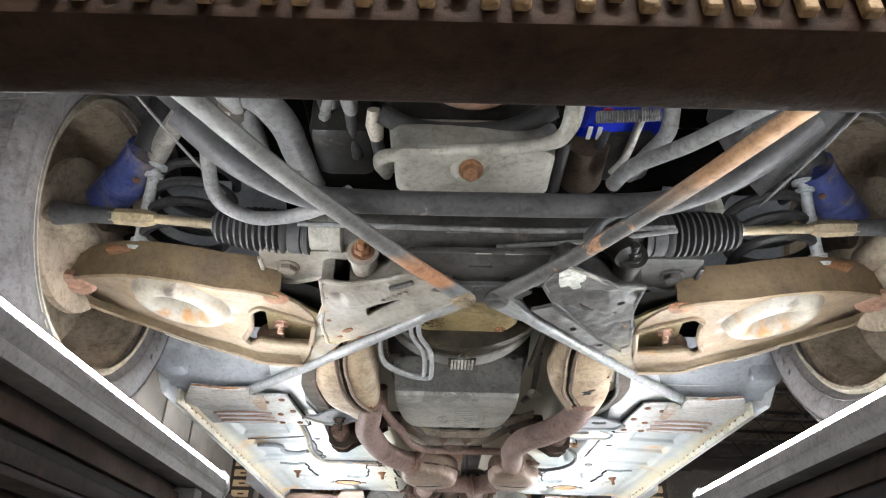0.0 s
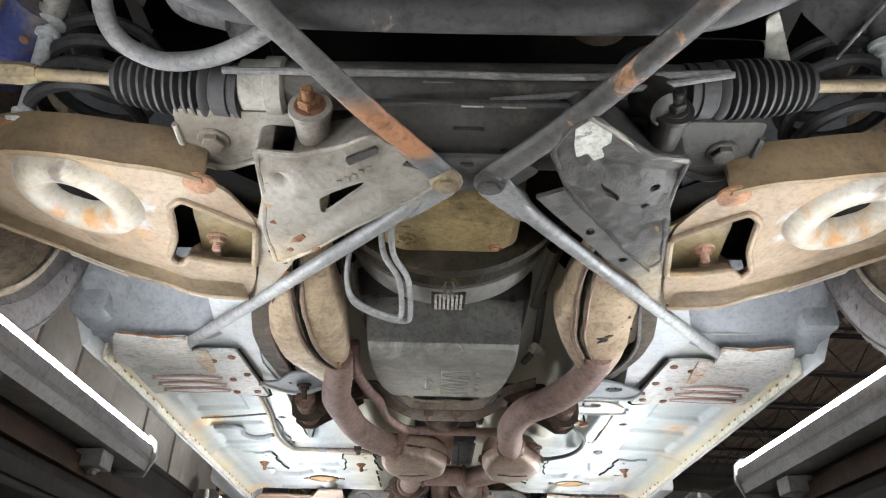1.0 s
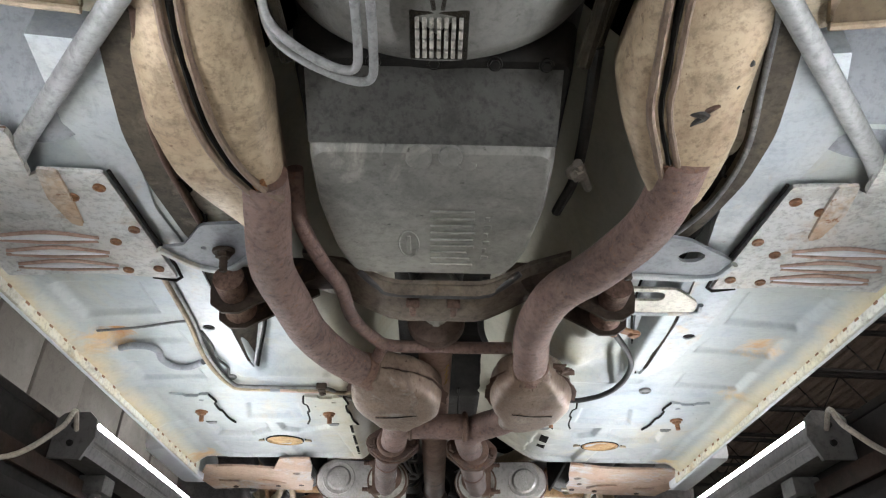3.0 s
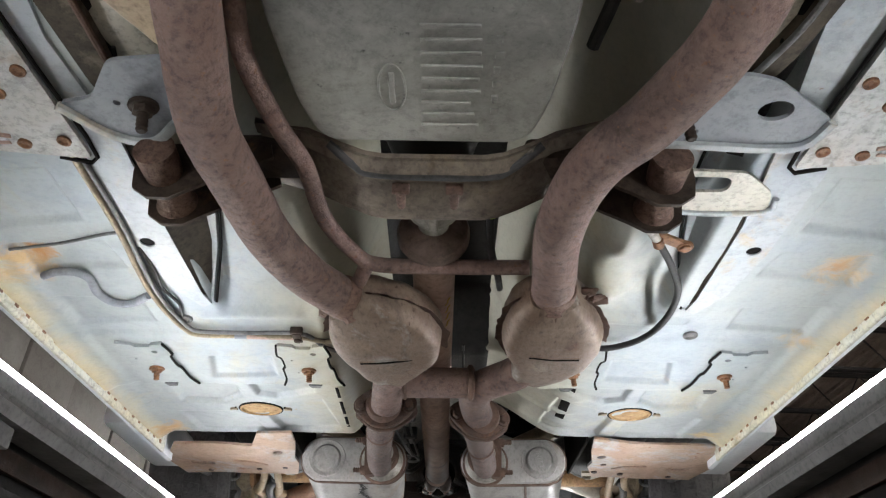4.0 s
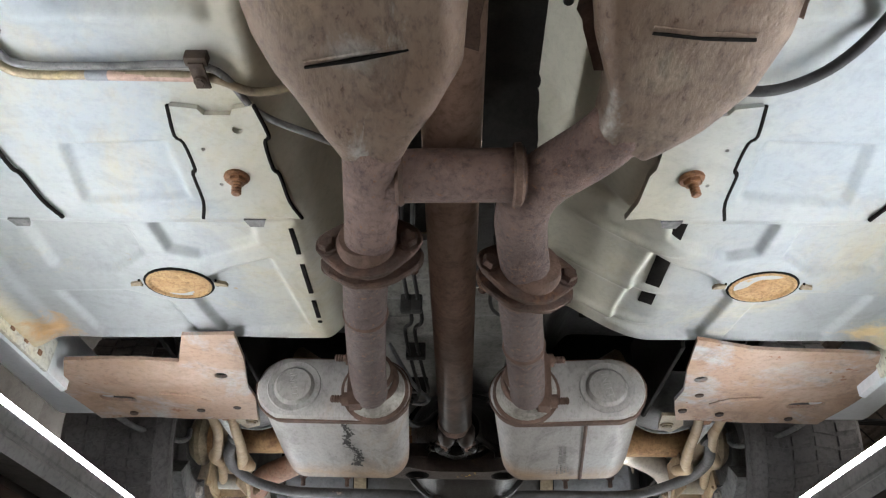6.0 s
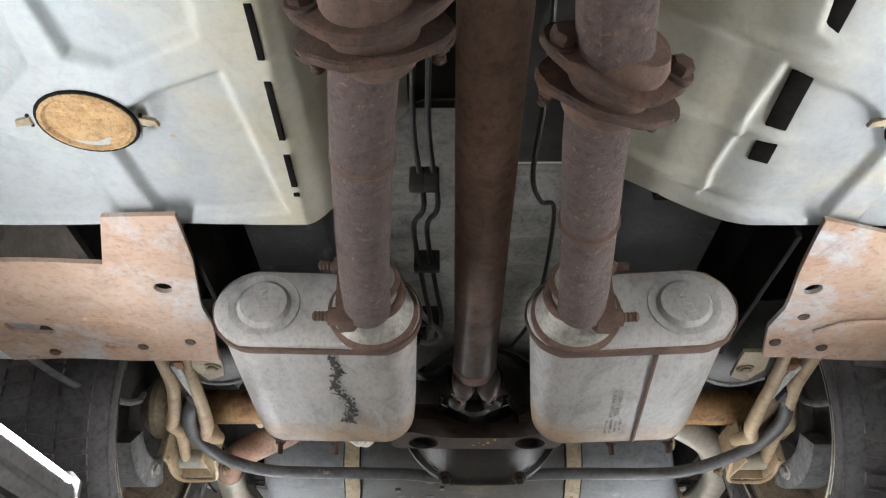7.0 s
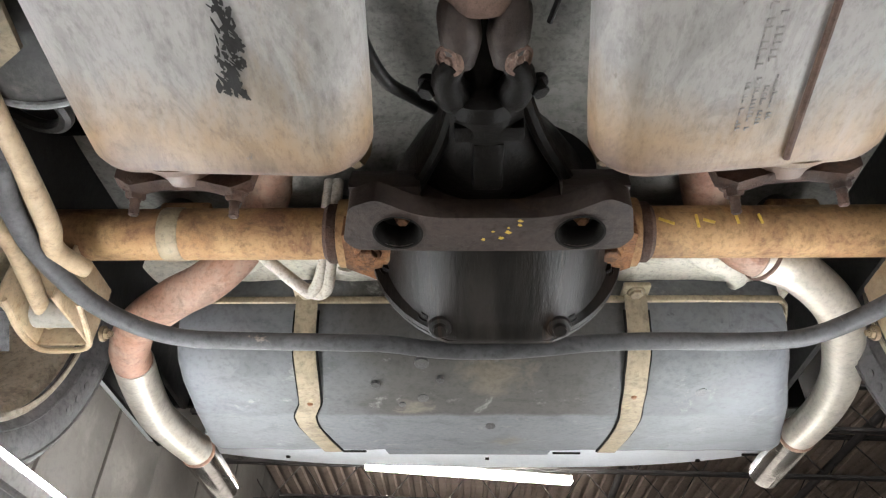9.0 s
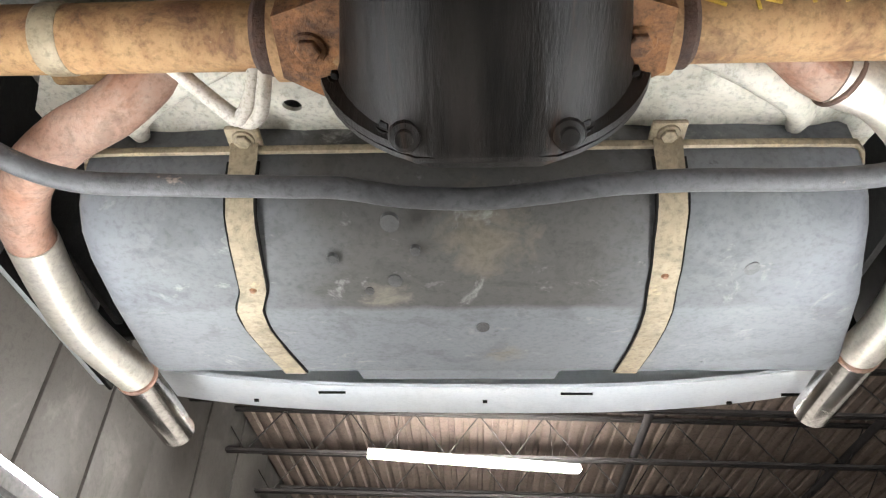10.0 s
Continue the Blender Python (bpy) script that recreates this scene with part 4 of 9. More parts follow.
    plate(bm, soft_poly([(s * 0.455, 1.345), (s * 0.478, 1.34), (s * 0.490, 1.40), (s * 0.483, 1.455), (s * 0.470, 1.46), (s * 0.462, 1.41)], 0.006, 2), [], 1.7355, 1.7395)
    part("rusty_fold", bm, M_RUSTPATCH, pl, "rusty folded strap")
    bm = B()
    plate(bm, soft_poly([(s * 0.468, 1.262), (s * 0.52, 1.268), (s * 0.588, 1.248), (s * 0.634, 1.36), (s * 0.632, 1.425), (s * 0.56, 1.388), (s * 0.484, 1.349)], 0.01, 2), [circle(s * 0.60, 1.36, 0.006, 8)], 1.732, 1.740, warp=lambda x, y: -0.008 * smooth(1.40, 1.30, y))
    fp = part("front_floor_patch", bm, M_SLOT, car, "pale patch panel with rust at its edge")
    part("rust_edge", tube(B(), [(s * 0.47, 1.264, 1.729), (s * 0.52, 1.269, 1.7285), (s * 0.555, 1.258, 1.7285), (s * 0.588, 1.249, 1.729)], [0.002, 0.006, 0.004, 0.002], 8, flat=0.4, rough=0.003), M_BOLT, fp, "flaking rusty edge")
    # grey liner of the front wheel well
    bm = grid(B(), s * 0.385, s * 0.648, 0.98, 1.30, 24, 24, lambda x, y: 1.74 + 0.33 * smooth(1.31, 0.95, y) + 0.012 * noise.noise(V(x * 9, y * 9, 3)) + 0.02 * smooth(0.45, 0.40, abs(x)))
    part("wheel_liner", bm, M_LINER, car, "grey-blue wheel well liner", 60)
    bm = box(B(), (s * 0.600, 1.22, 1.755), (s * 0.668, 1.39, 1.88), 0.012)
    part("liner_corner", bm, M_LINER, car)


# ---- fuel lines and cables under the floor ----
LINE = [(-0.418, 1.60), (-0.423, 1.75), (-0.433, 1.85), (-0.437, 1.915), (-0.434, 1.978), (-0.424, 2.035), (-0.405, 2.060), (-0.33, 2.062), (-0.24, 2.064)]
bm = tube(B(), [(x, y, 1.7475) for x, y in LINE] + [(-0.20, 2.085, 1.751), (-0.165, 2.088, 1.76), (-0.13, 2.09, 1.78)], 0.0042, 10)
fuel_line = part("fuel_line", bm, M_STRAP, car, "thin tan fuel line")
bm = tube(B(), [(x + 0.0085, y - 0.009 if y > 2.05 else y, 1.7490) for x, y in LINE] + [(-0.20, 2.113, 1.752), (-0.15, 2.148, 1.755), (-0.128, 2.185, 1.775)], 0.0036, 10)
part("fuel_line", bm, M_HOSE, car, "thin grey fuel line")
part("line_sleeve", tube(B(), [(-0.335, 2.062, 1.747), (-0.245, 2.064, 1.747)], 0.0046, 10), M_SHAFT, fuel_line, "brown sleeve")
part("line_sleeve", tube(B(), [(-0.345, 2.0615, 1.747), (-0.325, 2.062, 1.747)], 0.0050, 10), M_LINER, fuel_line, "grey joint")
bm = box(B(), (-0.247, 2.045, 1.742), (-0.233, 2.074, 1.745), 0.001)
box(bm, (-0.250, 2.040, 1.744), (-0.230, 2.050, 1.756), 0.001)
bolt(bm, (-0.240, 2.064, 1.742), (0, 0, -1), 0.0045, 0.004)
part("line_clip", bm, M_BRKT, car, "brown line clip")
bm = tube(B(), [(-0.415, 1.80, 1.753), (-0.412, 1.86, 1.751), (-0.418, 1.91, 1.751), (-0.408, 1.955, 1.751), (-0.413, 1.985, 1.752), (-0.420, 2.012, 1.755)], 0.0026, 8)
part("thin_cable", bm, M_DARK, car, "thin black cable")
bm = tube(B(), [(-0.585, 1.885, 1.755), (-0.556, 1.868, 1.752), (-0.527, 1.866, 1.750), (-0.516, 1.885, 1.750), (-0.521, 1.925, 1.750), (-0.508, 1.954, 1.750), (-0.48, 1.957, 1.750), (-0.448, 1.935, 1.752)], 0.0062, 10)
part("breather_pipe", bm, M_LINER, car, "short grey hooked pipe")
bm = tube(B(), [(-0.60, 1.815, 1.755), (-0.52, 1.795, 1.7535), (-0.45, 1.770, 1.7525), (-0.425, 1.765, 1.7525)], 0.0022, 8)
part("thin_cable", bm, M_HOSE, car, "thin grey wire")
for x, y, r in ((-0.416, 2.016, 0.011), (0.415, 2.050, 0.012)):
    part("grommet", lathe(B(), [(0, r), (0.004, r), (0.006, r * 0.7), (0.003, r * 0.4)], (x, y, 1.757), (0, 0, -1), 16), M_HOSE, car, "grey rubber grommet")
bm = tube(B(), [(0.19, 1.635, 1.775), (0.208, 1.658, 1.765), (0.243, 1.702, 1.752), (0.280, 1.752, 1.744), (0.322, 1.826, 1.742), (0.345, 1.887, 1.742), (0.350, 1.960, 1.742), (0.338, 2.020, 1.742), (0.310, 2.060, 1.742), (0.262, 2.076, 1.742), (0.20, 2.07, 1.765)], 0.0052, 10)
cable = part("park_brake_cable", bm, M_RUB, car, "black cable with a grey sheath")
part("cable_sheath", tube(B(), [(0.19, 1.635, 1.775), (0.208, 1.658, 1.765), (0.243, 1.702, 1.752), (0.280, 1.752, 1.744)], 0.0064, 10), M_SILVER, cable)
bm = box(B(), (-0.008, -0.024, -0.003), (0.008, 0.028, 0.003), 0.002, pose(0.299, 1.756, 1.747, 0, 0, -62))
lathe(bm, [(-0.008, 0.0075), (0.008, 0.0075)], (0.282, 1.756, 1.744), (0.35, 0.9, 0), 14)
part("cable_clamp", bolt(bm, (0.321, 1.768, 1.746), (0, 0, -1), 0.008, 0.006), M_BOLT, cable, "rusty clamp")
bm = tube(B(), [(0.064, 1.66, 1.785), (0.062, 1.715, 1.765), (0.066, 1.80, 1.765), (0.085, 1.92, 1.79), (0.10, 2.05, 1.84)], 0.0055, 10)
spd = part("speed_cable", bm, M_RUB, car, "black speedometer cable")
part("cable_end", tube(B(), [(0.0635, 1.675, 1.780), (0.062, 1.712, 1.767)], 0.0082, 12), M_SILVER, spd)
part("cable_band", tube(B(), [(0.062, 1.712, 1.767), (0.0625, 1.728, 1.764)], 0.0088, 12), M_LIME, spd, "bright lime band")

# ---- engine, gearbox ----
# block, bulkhead and bonnet are near-black: the bay's shade is in their colour
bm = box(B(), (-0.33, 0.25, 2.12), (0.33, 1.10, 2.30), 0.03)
eng = part("engine_block", bm, M_VOID, car, "engine block, near-black with the bay's shade in its colour")
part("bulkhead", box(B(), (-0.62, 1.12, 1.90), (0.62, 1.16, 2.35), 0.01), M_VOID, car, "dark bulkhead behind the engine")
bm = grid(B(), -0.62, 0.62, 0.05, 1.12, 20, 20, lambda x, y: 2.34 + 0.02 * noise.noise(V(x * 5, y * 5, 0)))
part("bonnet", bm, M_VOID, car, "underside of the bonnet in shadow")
# front sump
bm = B()
skin(bm, [rrect(-0.020, 0.635, 0.120, 0.060, 1.905, 0.02), rrect(-0.020, 0.615, 0.114, 0.060, 1.875, 0.02), rrect(-0.020, 0.600, 0.108, 0.052, 1.832, 0.018), rrect(-0.020, 0.602, 0.098, 0.043, 1.826, 0.015)])
sump = part("front_sump", bm, M_ALU, eng, "cast alloy sump, oil stained")
bm = lathe(B(), [(0, 0.030), (0.008, 0.026), (0.016, 0.018)], (-0.024, 0.580, 1.832), (0, -0.5, -1), 24)
part("drain_boss", bm, M_ALU, car)
part("drain_bolt", bolt(B(), (-0.024, 0.573, 1.818), (0, -0.5, -1), 0.012, 0.014), M_BOLT, car, "rusty drain bolt")
# crank pulley
bm = lathe(B(), [(0.0, 0.045), (0.0, 0.078), (0.004, 0.081), (0.030, 0.081), (0.034, 0.074), (0.036, 0.05)], (-0.022, 0.540, 2.000), (0, 1, 0.0), 44)
pul = part("crank_pulley", bm, M_PINKRUST, car, "rust-coloured crank pulley with a ring of holes")
bm = lathe(B(), [(-0.03, 0.0), (-0.03, 0.045), (-0.026, 0.052), (-0.010, 0.052), (-0.004, 0.046), (0.002, 0.045)], (-0.022, 0.540, 2.000), (0, 1, 0), 36)
part("hub", bm, M_SILVER, pul, "bare steel hub")
for k in range(12):
    a = 2 * math.pi * k / 12
    bm = lathe(B(), [(-0.003, 0.0062), (-0.001, 0.0062)], (-0.022 + 0.066 * math.cos(a), 0.5425, 2.000 + 0.066 * math.sin(a)), (0, 1, 0), 10)
    part("pulley_hole", bm, M_VOID, pul)
bm = lathe(B(), [(-0.02, 0.06), (-0.018, 0.070), (0.0, 0.072), (0.004, 0.128), (0.012, 0.136), (0.05, 0.138), (0.055, 0.10)], (-0.022, 0.590, 2.000), (0, 1, 0), 40)
part("timing_cover", bm, M_DARK, car, "black timing cover")
# rear sump
bm = B()
skin(bm, [rrect(-0.018, 0.955, 0.125, 0.10, 1.95, 0.03), rrect(-0.018, 0.955, 0.108, 0.088, 1.85, 0.03), rrect(-0.018, 0.958, 0.100, 0.078, 1.785, 0.03), rrect(-0.018, 0.958, 0.088, 0.066, 1.772, 0.03)])
rs = part("rear_sump", bm, M_GOLD, car, "oily golden sump pan")
part("sump_plug", bolt(B(), (0.050, 1.012, 1.774), (0, 0.2, -1), 0.008, 0.006), M_BOLT, rs)
# bellhousing and converter
bm = lathe(B(), [(-0.01, 0.16), (0.0, 0.205), (0.012, 0.208), (0.014, 0.192), (0.045, 0.190), (0.056, 0.199), (0.070, 0.198), (0.074, 0.16)], (-0.018, 1.03, 1.945), (0, 1, 0), 64)
bell = part("bellhousing", bm, M_BELL, car, "black oily bellhousing with ribs and golden drips")
bm = lathe(B(), [(0.0, 0.150), (0.004, 0.180), (0.030, 0.186), (0.070, 0.184), (0.095, 0.172), (0.112, 0.14)], (-0.018, 1.098, 1.938), (0, 1, 0), 64)
part("converter", bm, M_TRANS, bell, "shiny torque converter shell")
for i in range(7):
    for j in range(4):
        x, y = -0.0375 + 0.0068 * i, 1.128 + 0.0125 * j
        part("vent_fin", box(B(), (x, y, 1.7465 + 0.0006 * j), (x + 0.0040, y + 0.009, 1.7535 + 0.0006 * j), 0.001, seg=1), M_SILVER, bell)
part("vent_frame", box(B(), (-0.043, 1.122, 1.7530), (0.013, 1.180, 1.7570), 0.002), M_BELL, bell, "black vent frame")
for s_ in (-1, 1):
    part("oil_drip", tube(B(), [(-0.016 + s_ * 0.004, 1.050, 1.7355), (-0.016 + s_ * 0.007, 1.085, 1.7440), (-0.016 + s_ * 0.004, 1.118, 1.7500)], [0.0015, 0.0028, 0.002], 8, flat=0.4, rough=0.001), M_BELL, bell, "dark oil drip")
for k in range(-5, 6):
    a = radians(k * 17)
    part("housing_bolt", bolt(B(), (-0.018 + 0.195 * math.sin(a), 1.04, 1.945 - 0.195 * math.cos(a)), (0, 1, 0), 0.008, 0.014), M_DARK, bell)
# near-black sheet added for the shade at the front of the tunnel
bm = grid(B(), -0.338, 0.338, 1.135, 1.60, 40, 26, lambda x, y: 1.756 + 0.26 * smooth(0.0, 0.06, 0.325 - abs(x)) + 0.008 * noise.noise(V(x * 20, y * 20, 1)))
part("tunnel_front_shade", bm, M_VOID, car, "black sheet for the shade in the front tunnel", 60)
for s in (-1, 1):
    bm = B()
    tube(bm, [(s * 0.165 - 0.018, 1.06, 1.80), (s * 0.150 - 0.018, 1.20, 1.772)], 0.008, 8)
    tube(bm, [(s * 0.19 - 0.018, 1.06, 1.84), (s * 0.165 - 0.018, 1.22, 1.80)], 0.007, 8)
    part("housing_rib", bm, M_BELL, bell)
# gearbox pan and case
def pan_ring(z, y0, y1, w0, w1, r=0.02):
    """The pan in plan: w0 wide at the front, w1 at the chamfered back."""
    out = soft_poly([(-w0, y0), (w0, y0), (w0 + 0.002, y0 + 0.4 * (y1 - y0)), (w0 - 0.010, y1 - 0.055), (w1, y1), (-w1, y1), (-w0 + 0.010, y1 - 0.055), (-w0 - 0.002, y0 + 0.4 * (y1 - y0))], r, 4)
    return [V(-0.020 + a, b, z + 0.0012 * noise.noise(V(a * 30, b * 30, z * 40))) for a, b in out]


bm = B()
skin(bm, [pan_ring(1.800, 1.234, 1.562, 0.140, 0.124), pan_ring(1.775, 1.250, 1.560, 0.138, 0.118), pan_ring(1.738, 1.288, 1.556, 0.136, 0.110), pan_ring(1.731, 1.294, 1.552, 0.132, 0.104), pan_ring(1.729, 1.300, 1.546, 0.126, 0.098)])
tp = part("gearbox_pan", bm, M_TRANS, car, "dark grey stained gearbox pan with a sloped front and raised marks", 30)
bm = B()
skin(bm, [pan_ring(1.845, 1.205, 1.57, 0.156, 0.135), pan_ring(1.803, 1.218, 1.566, 0.150, 0.128), pan_ring(1.799, 1.222, 1.564, 0.147, 0.126)])
part("pan_flange", bm, M_DARK, tp, "black oily pan flange")
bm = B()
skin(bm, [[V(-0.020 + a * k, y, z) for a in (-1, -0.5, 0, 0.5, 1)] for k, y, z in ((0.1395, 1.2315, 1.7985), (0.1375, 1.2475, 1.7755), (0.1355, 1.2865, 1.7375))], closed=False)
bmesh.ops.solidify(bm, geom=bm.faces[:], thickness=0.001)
part("pan_front", bm, M_TRANSD, tp, "darker front slope of the pan")
for x in (-0.140, -0.085, -0.02, 0.045, 0.100):
    part("pan_bolt", bolt(B(), (x, 1.226, 1.800), (0, -0.3, -1), 0.006, 0.006), M_DARK, tp)
random.seed(5)
for k in range(9):
    y = 1.398 + 0.0155 * k
    part("raised_bar", box(B(), (-0.022, y, 1.7265), (0.026 + 0.010 * random.random(), y + 0.0045, 1.7295), 0.0008, seg=1), M_TRANS, tp)
for k in range(6):
    y = 1.41 + 0.018 * k
    part("raised_mark", box(B(), (0.046, y, 1.7268), (0.052 + 0.003 * (k % 2), y + 0.008, 1.7295), 0.0008, seg=1), M_TRANS, tp)
part("oval_mark", tube(B(), [(-0.050 + 0.013 * math.cos(a), 1.475 + 0.030 * math.sin(a), 1.7285) for a in [2 * math.pi * k / 20 for k in range(21)]], 0.0013, 6, 1), M_TRANS, tp)
part("oval_bar", box(B(), (-0.053, 1.455, 1.7268), (-0.047, 1.495, 1.7295), 0.001, seg=1), M_TRANS, tp)
for x, y, r in ((-0.035, 1.30, 0.016), (0.0, 1.298, 0.014), (0.02, 1.31, 0.010)):
    part("pan_boss", lathe(B(), [(0, r), (0.003, r * 0.9), (0.004, r * 0.4)], (x, y, 1.731), (0, -0.4, -1), 20), M_TRANS, tp)
bm = B()
skin(bm, [stadium(-0.016, 1.90, 0.165, 0.10, 1.15), stadium(-0.016, 1.90, 0.16, 0.11, 1.40), stadium(-0.016, 1.88, 0.09, 0.09, 1.58), stadium(-0.014, 1.84, 0.05, 0.05, 1.70), stadium(-0.013, 1.80, 0.04, 0.04, 1.72)])
part("gearbox_case", bm, M_DARK, car, "dark gearbox case", 60)
part("shift_rod", tube(B(), [(0.150, 1.20, 1.80), (0.155, 1.36, 1.77), (0.145, 1.46, 1.775)], 0.007, 8), M_DARK, car)
bm = B()
bolt(bm, (0.152, 1.36, 1.765), (0.4, 0, -1), 0.010, 0.012)
tube(bm, [(0.150, 1.34, 1.76), (0.175, 1.40, 1.77)], 0.006, 8)
part("shift_lever", bm, M_SILVER, car)
# cooler lines beside the pan
for d in (0.0, 0.014):
    bm = tube(B(), [(-0.112 + d, 0.92, 1.765), (-0.112 + d, 1.0, 1.752), (-0.092 + d, 1.06, 1.742), (-0.090 + d, 1.15 + d * 0.4, 1.737), (-0.098 + d, 1.178 + d, 1.735), (-0.13 + d * 0.4, 1.168 + d, 1.737), (-0.168, 1.140 + d, 1.748), (-0.178, 1.115, 1.77), (-0.170, 1.06, 1.80)], 0.0045, 10)
    part("cooler_line", bm, M_BRACER, car, "bent grey cooler line")

# ---- gearbox crossmember ----
def tray(y, drop, lift=0.0):
    """One section of the dished crossmember, bottom then top."""
    low = [(-0.21, 1.772), (-0.15, 1.752), (-0.112, 1.732), (-0.085, 1.720), (-0.065, 1.716), (0.045, 1.716), (0.065, 1.720), (0.090, 1.732), (0.125, 1.752), (0.185, 1.772)]
    return [V(x, y, z - drop * (abs(x) < 0.2) + lift) for x, z in low] + [V(x, y, z + 0.008 + lift) for x, z in low[::-1]]


bm = B()
skin(bm, [tray(1.572, -0.014), tray(1.580, -0.004), tray(1.588, 0.002), tray(1.598, 0.0, 0.010), tray(1.612, 0.0, 0.006), tray(1.640, 0.001), tray(1.664, 0.002), tray(1.674, 0.0), tray(1.678, 0.0, 0.010)])
xm = part("gearbox_crossmember", bm, M_CRADLE, car, "dark brown dished gearbox crossmember with stains", 50)
part("crossmember_lip", tube(B(), [(-0.125, 1.572, 1.743), (-0.098, 1.588, 1.727), (-0.07, 1.594, 1.719), (0.045, 1.596, 1.719), (0.078, 1.588, 1.727), (0.108, 1.570, 1.743)], 0.0055, 10, flat=0.7), M_BAR, xm, "worn grey lip")
for x in (-0.047, 0.013):
    bm = box(B(), (x - 0.010, 1.612, 1.708), (x + 0.010, 1.617, 1.724), 0.002)
    lathe(bm, [(0, 0.006), (0.022, 0.005), (0.025, 0.003)], (x, 1.617, 1.714), (0, 1, -0.2), 10)
    part("cradle_bolt", bm, M_BUSH, xm, "brown mount stud")
for s in (-1, 1):
    bx = -0.306 if s < 0 else 0.243
    # dark ears that carry the bush, with the arm behind them
    for y in (1.598, 1.648):
        ring = [(-0.034, 0.004), (-0.030, -0.018), (-0.012, -0.031), (0.012, -0.031), (0.032, -0.018), (0.075, 0.006), (0.115, 0.030), (0.110, 0.050), (-0.020, 0.044), (-0.034, 0.026)]
        bm = B()
        skin(bm, [[V(bx - s * a, y + d + 0.10 * abs(a) * 0.3, 1.716 + b) for a, b in ring] for d in (-0.0025, 0.0025)])
        part("bush_ear", bm, M_BRKT, xm, "dark brown bush ear")
    bm = box(B(), (bx - s * 0.03, 1.602, 1.752), (bx - s * 0.150, 1.650, 1.785), 0.008)
    part("crossmember_arm", bm, M_BRKT, xm)
    bm = lathe(B(), [(0, 0.012), (0.001, 0.022), (0.030, 0.021), (0.034, 0.0195), (0.044, 0.0225), (0.050, 0.0195), (0.080, 0.0195), (0.086, 0.0235), (0.098, 0.024), (0.100, 0.012)], (bx, 1.560, 1.722), (0, 1, -0.08), 28)
    part("mount_bush", bm, M_BUSH, xm, "flaking rusty mounting bush")
    part("bush_bolt", bolt(B(), (bx + (0.004 if s < 0 else 0.0), 1.510, 1.734), (0.1, 0.2, -1), 0.011, 0.010, 0.020), M_BRKT, xm, "brown mount bolt")
    bm = B()
    if s < 0:
        out, hs = [(-0.392, 1.512), (-0.355, 1.505), (-0.320, 1.455), (-0.225, 1.445), (-0.222, 1.522), (-0.268, 1.528), (-0.310, 1.566), (-0.350, 1.556)], [circle(-0.33, 1.51, 0.004, 10)]
    else:
        out, hs = [(0.205, 1.500), (0.288, 1.460), (0.322, 1.468), (0.398, 1.520), (0.385, 1.556), (0.345, 1.562), (0.205, 1.558)], [circle(0.334, 1.508, 0.018, 18, 0.014), circle(0.262, 1.54, 0.004, 8)]
    plate(bm, soft_poly(out, 0.010, 3), hs, 1.738, 1.743)
    mb = part("mount_bracket", bm, M_LINER, xm, "grey mount bracket with a rolled lip")
    lip = [(-0.392, 1.514), (-0.352, 1.556), (-0.310, 1.566), (-0.268, 1.530), (-0.224, 1.524)] if s < 0 else [(0.398, 1.522), (0.384, 1.556), (0.345, 1.563), (0.28, 1.560), (0.21, 1.559)]
    part("bracket_lip", tube(B(), [(a, b, 1.737) for a, b in lip], 0.006, 8, flat=0.8), M_RAIL, mb, "pale rolled lip")
    if s > 0:
        bm = B()
        plate(bm, soft_poly([(0.205, 1.612), (0.350, 1.618), (0.392, 1.655), (0.398, 1.690), (0.330, 1.695), (0.240, 1.686), (0.205, 1.67)], 0.010, 3), [soft_poly([(0.276, 1.626), (0.336, 1.626), (0.338, 1.654), (0.276, 1.654)], 0.014, 4)], 1.748, 1.752)
        b2 = part("rear_mount_bracket", bm, M_SILLP, xm, "pale olive bracket with a long slot")
        part("bracket_lip", tube(B(), [(0.238, 1.687, 1.748), (0.33, 1.696, 1.7475), (0.398, 1.690, 1.748), (0.402, 1.668, 1.750)], 0.004, 8), M_RAIL, b2)
        bm = B()
        plate(bm, [(0.352, 1.560), (0.392, 1.555), (0.400, 1.64), (0.388, 1.652), (0.360, 1.618)], [], 1.760, 1.764)
        part("bracket_web", bm, M_TUN, b2, "brown web between the brackets")

# ---- exhaust ----
exhaust_label = "brown rusty exhaust pipe"


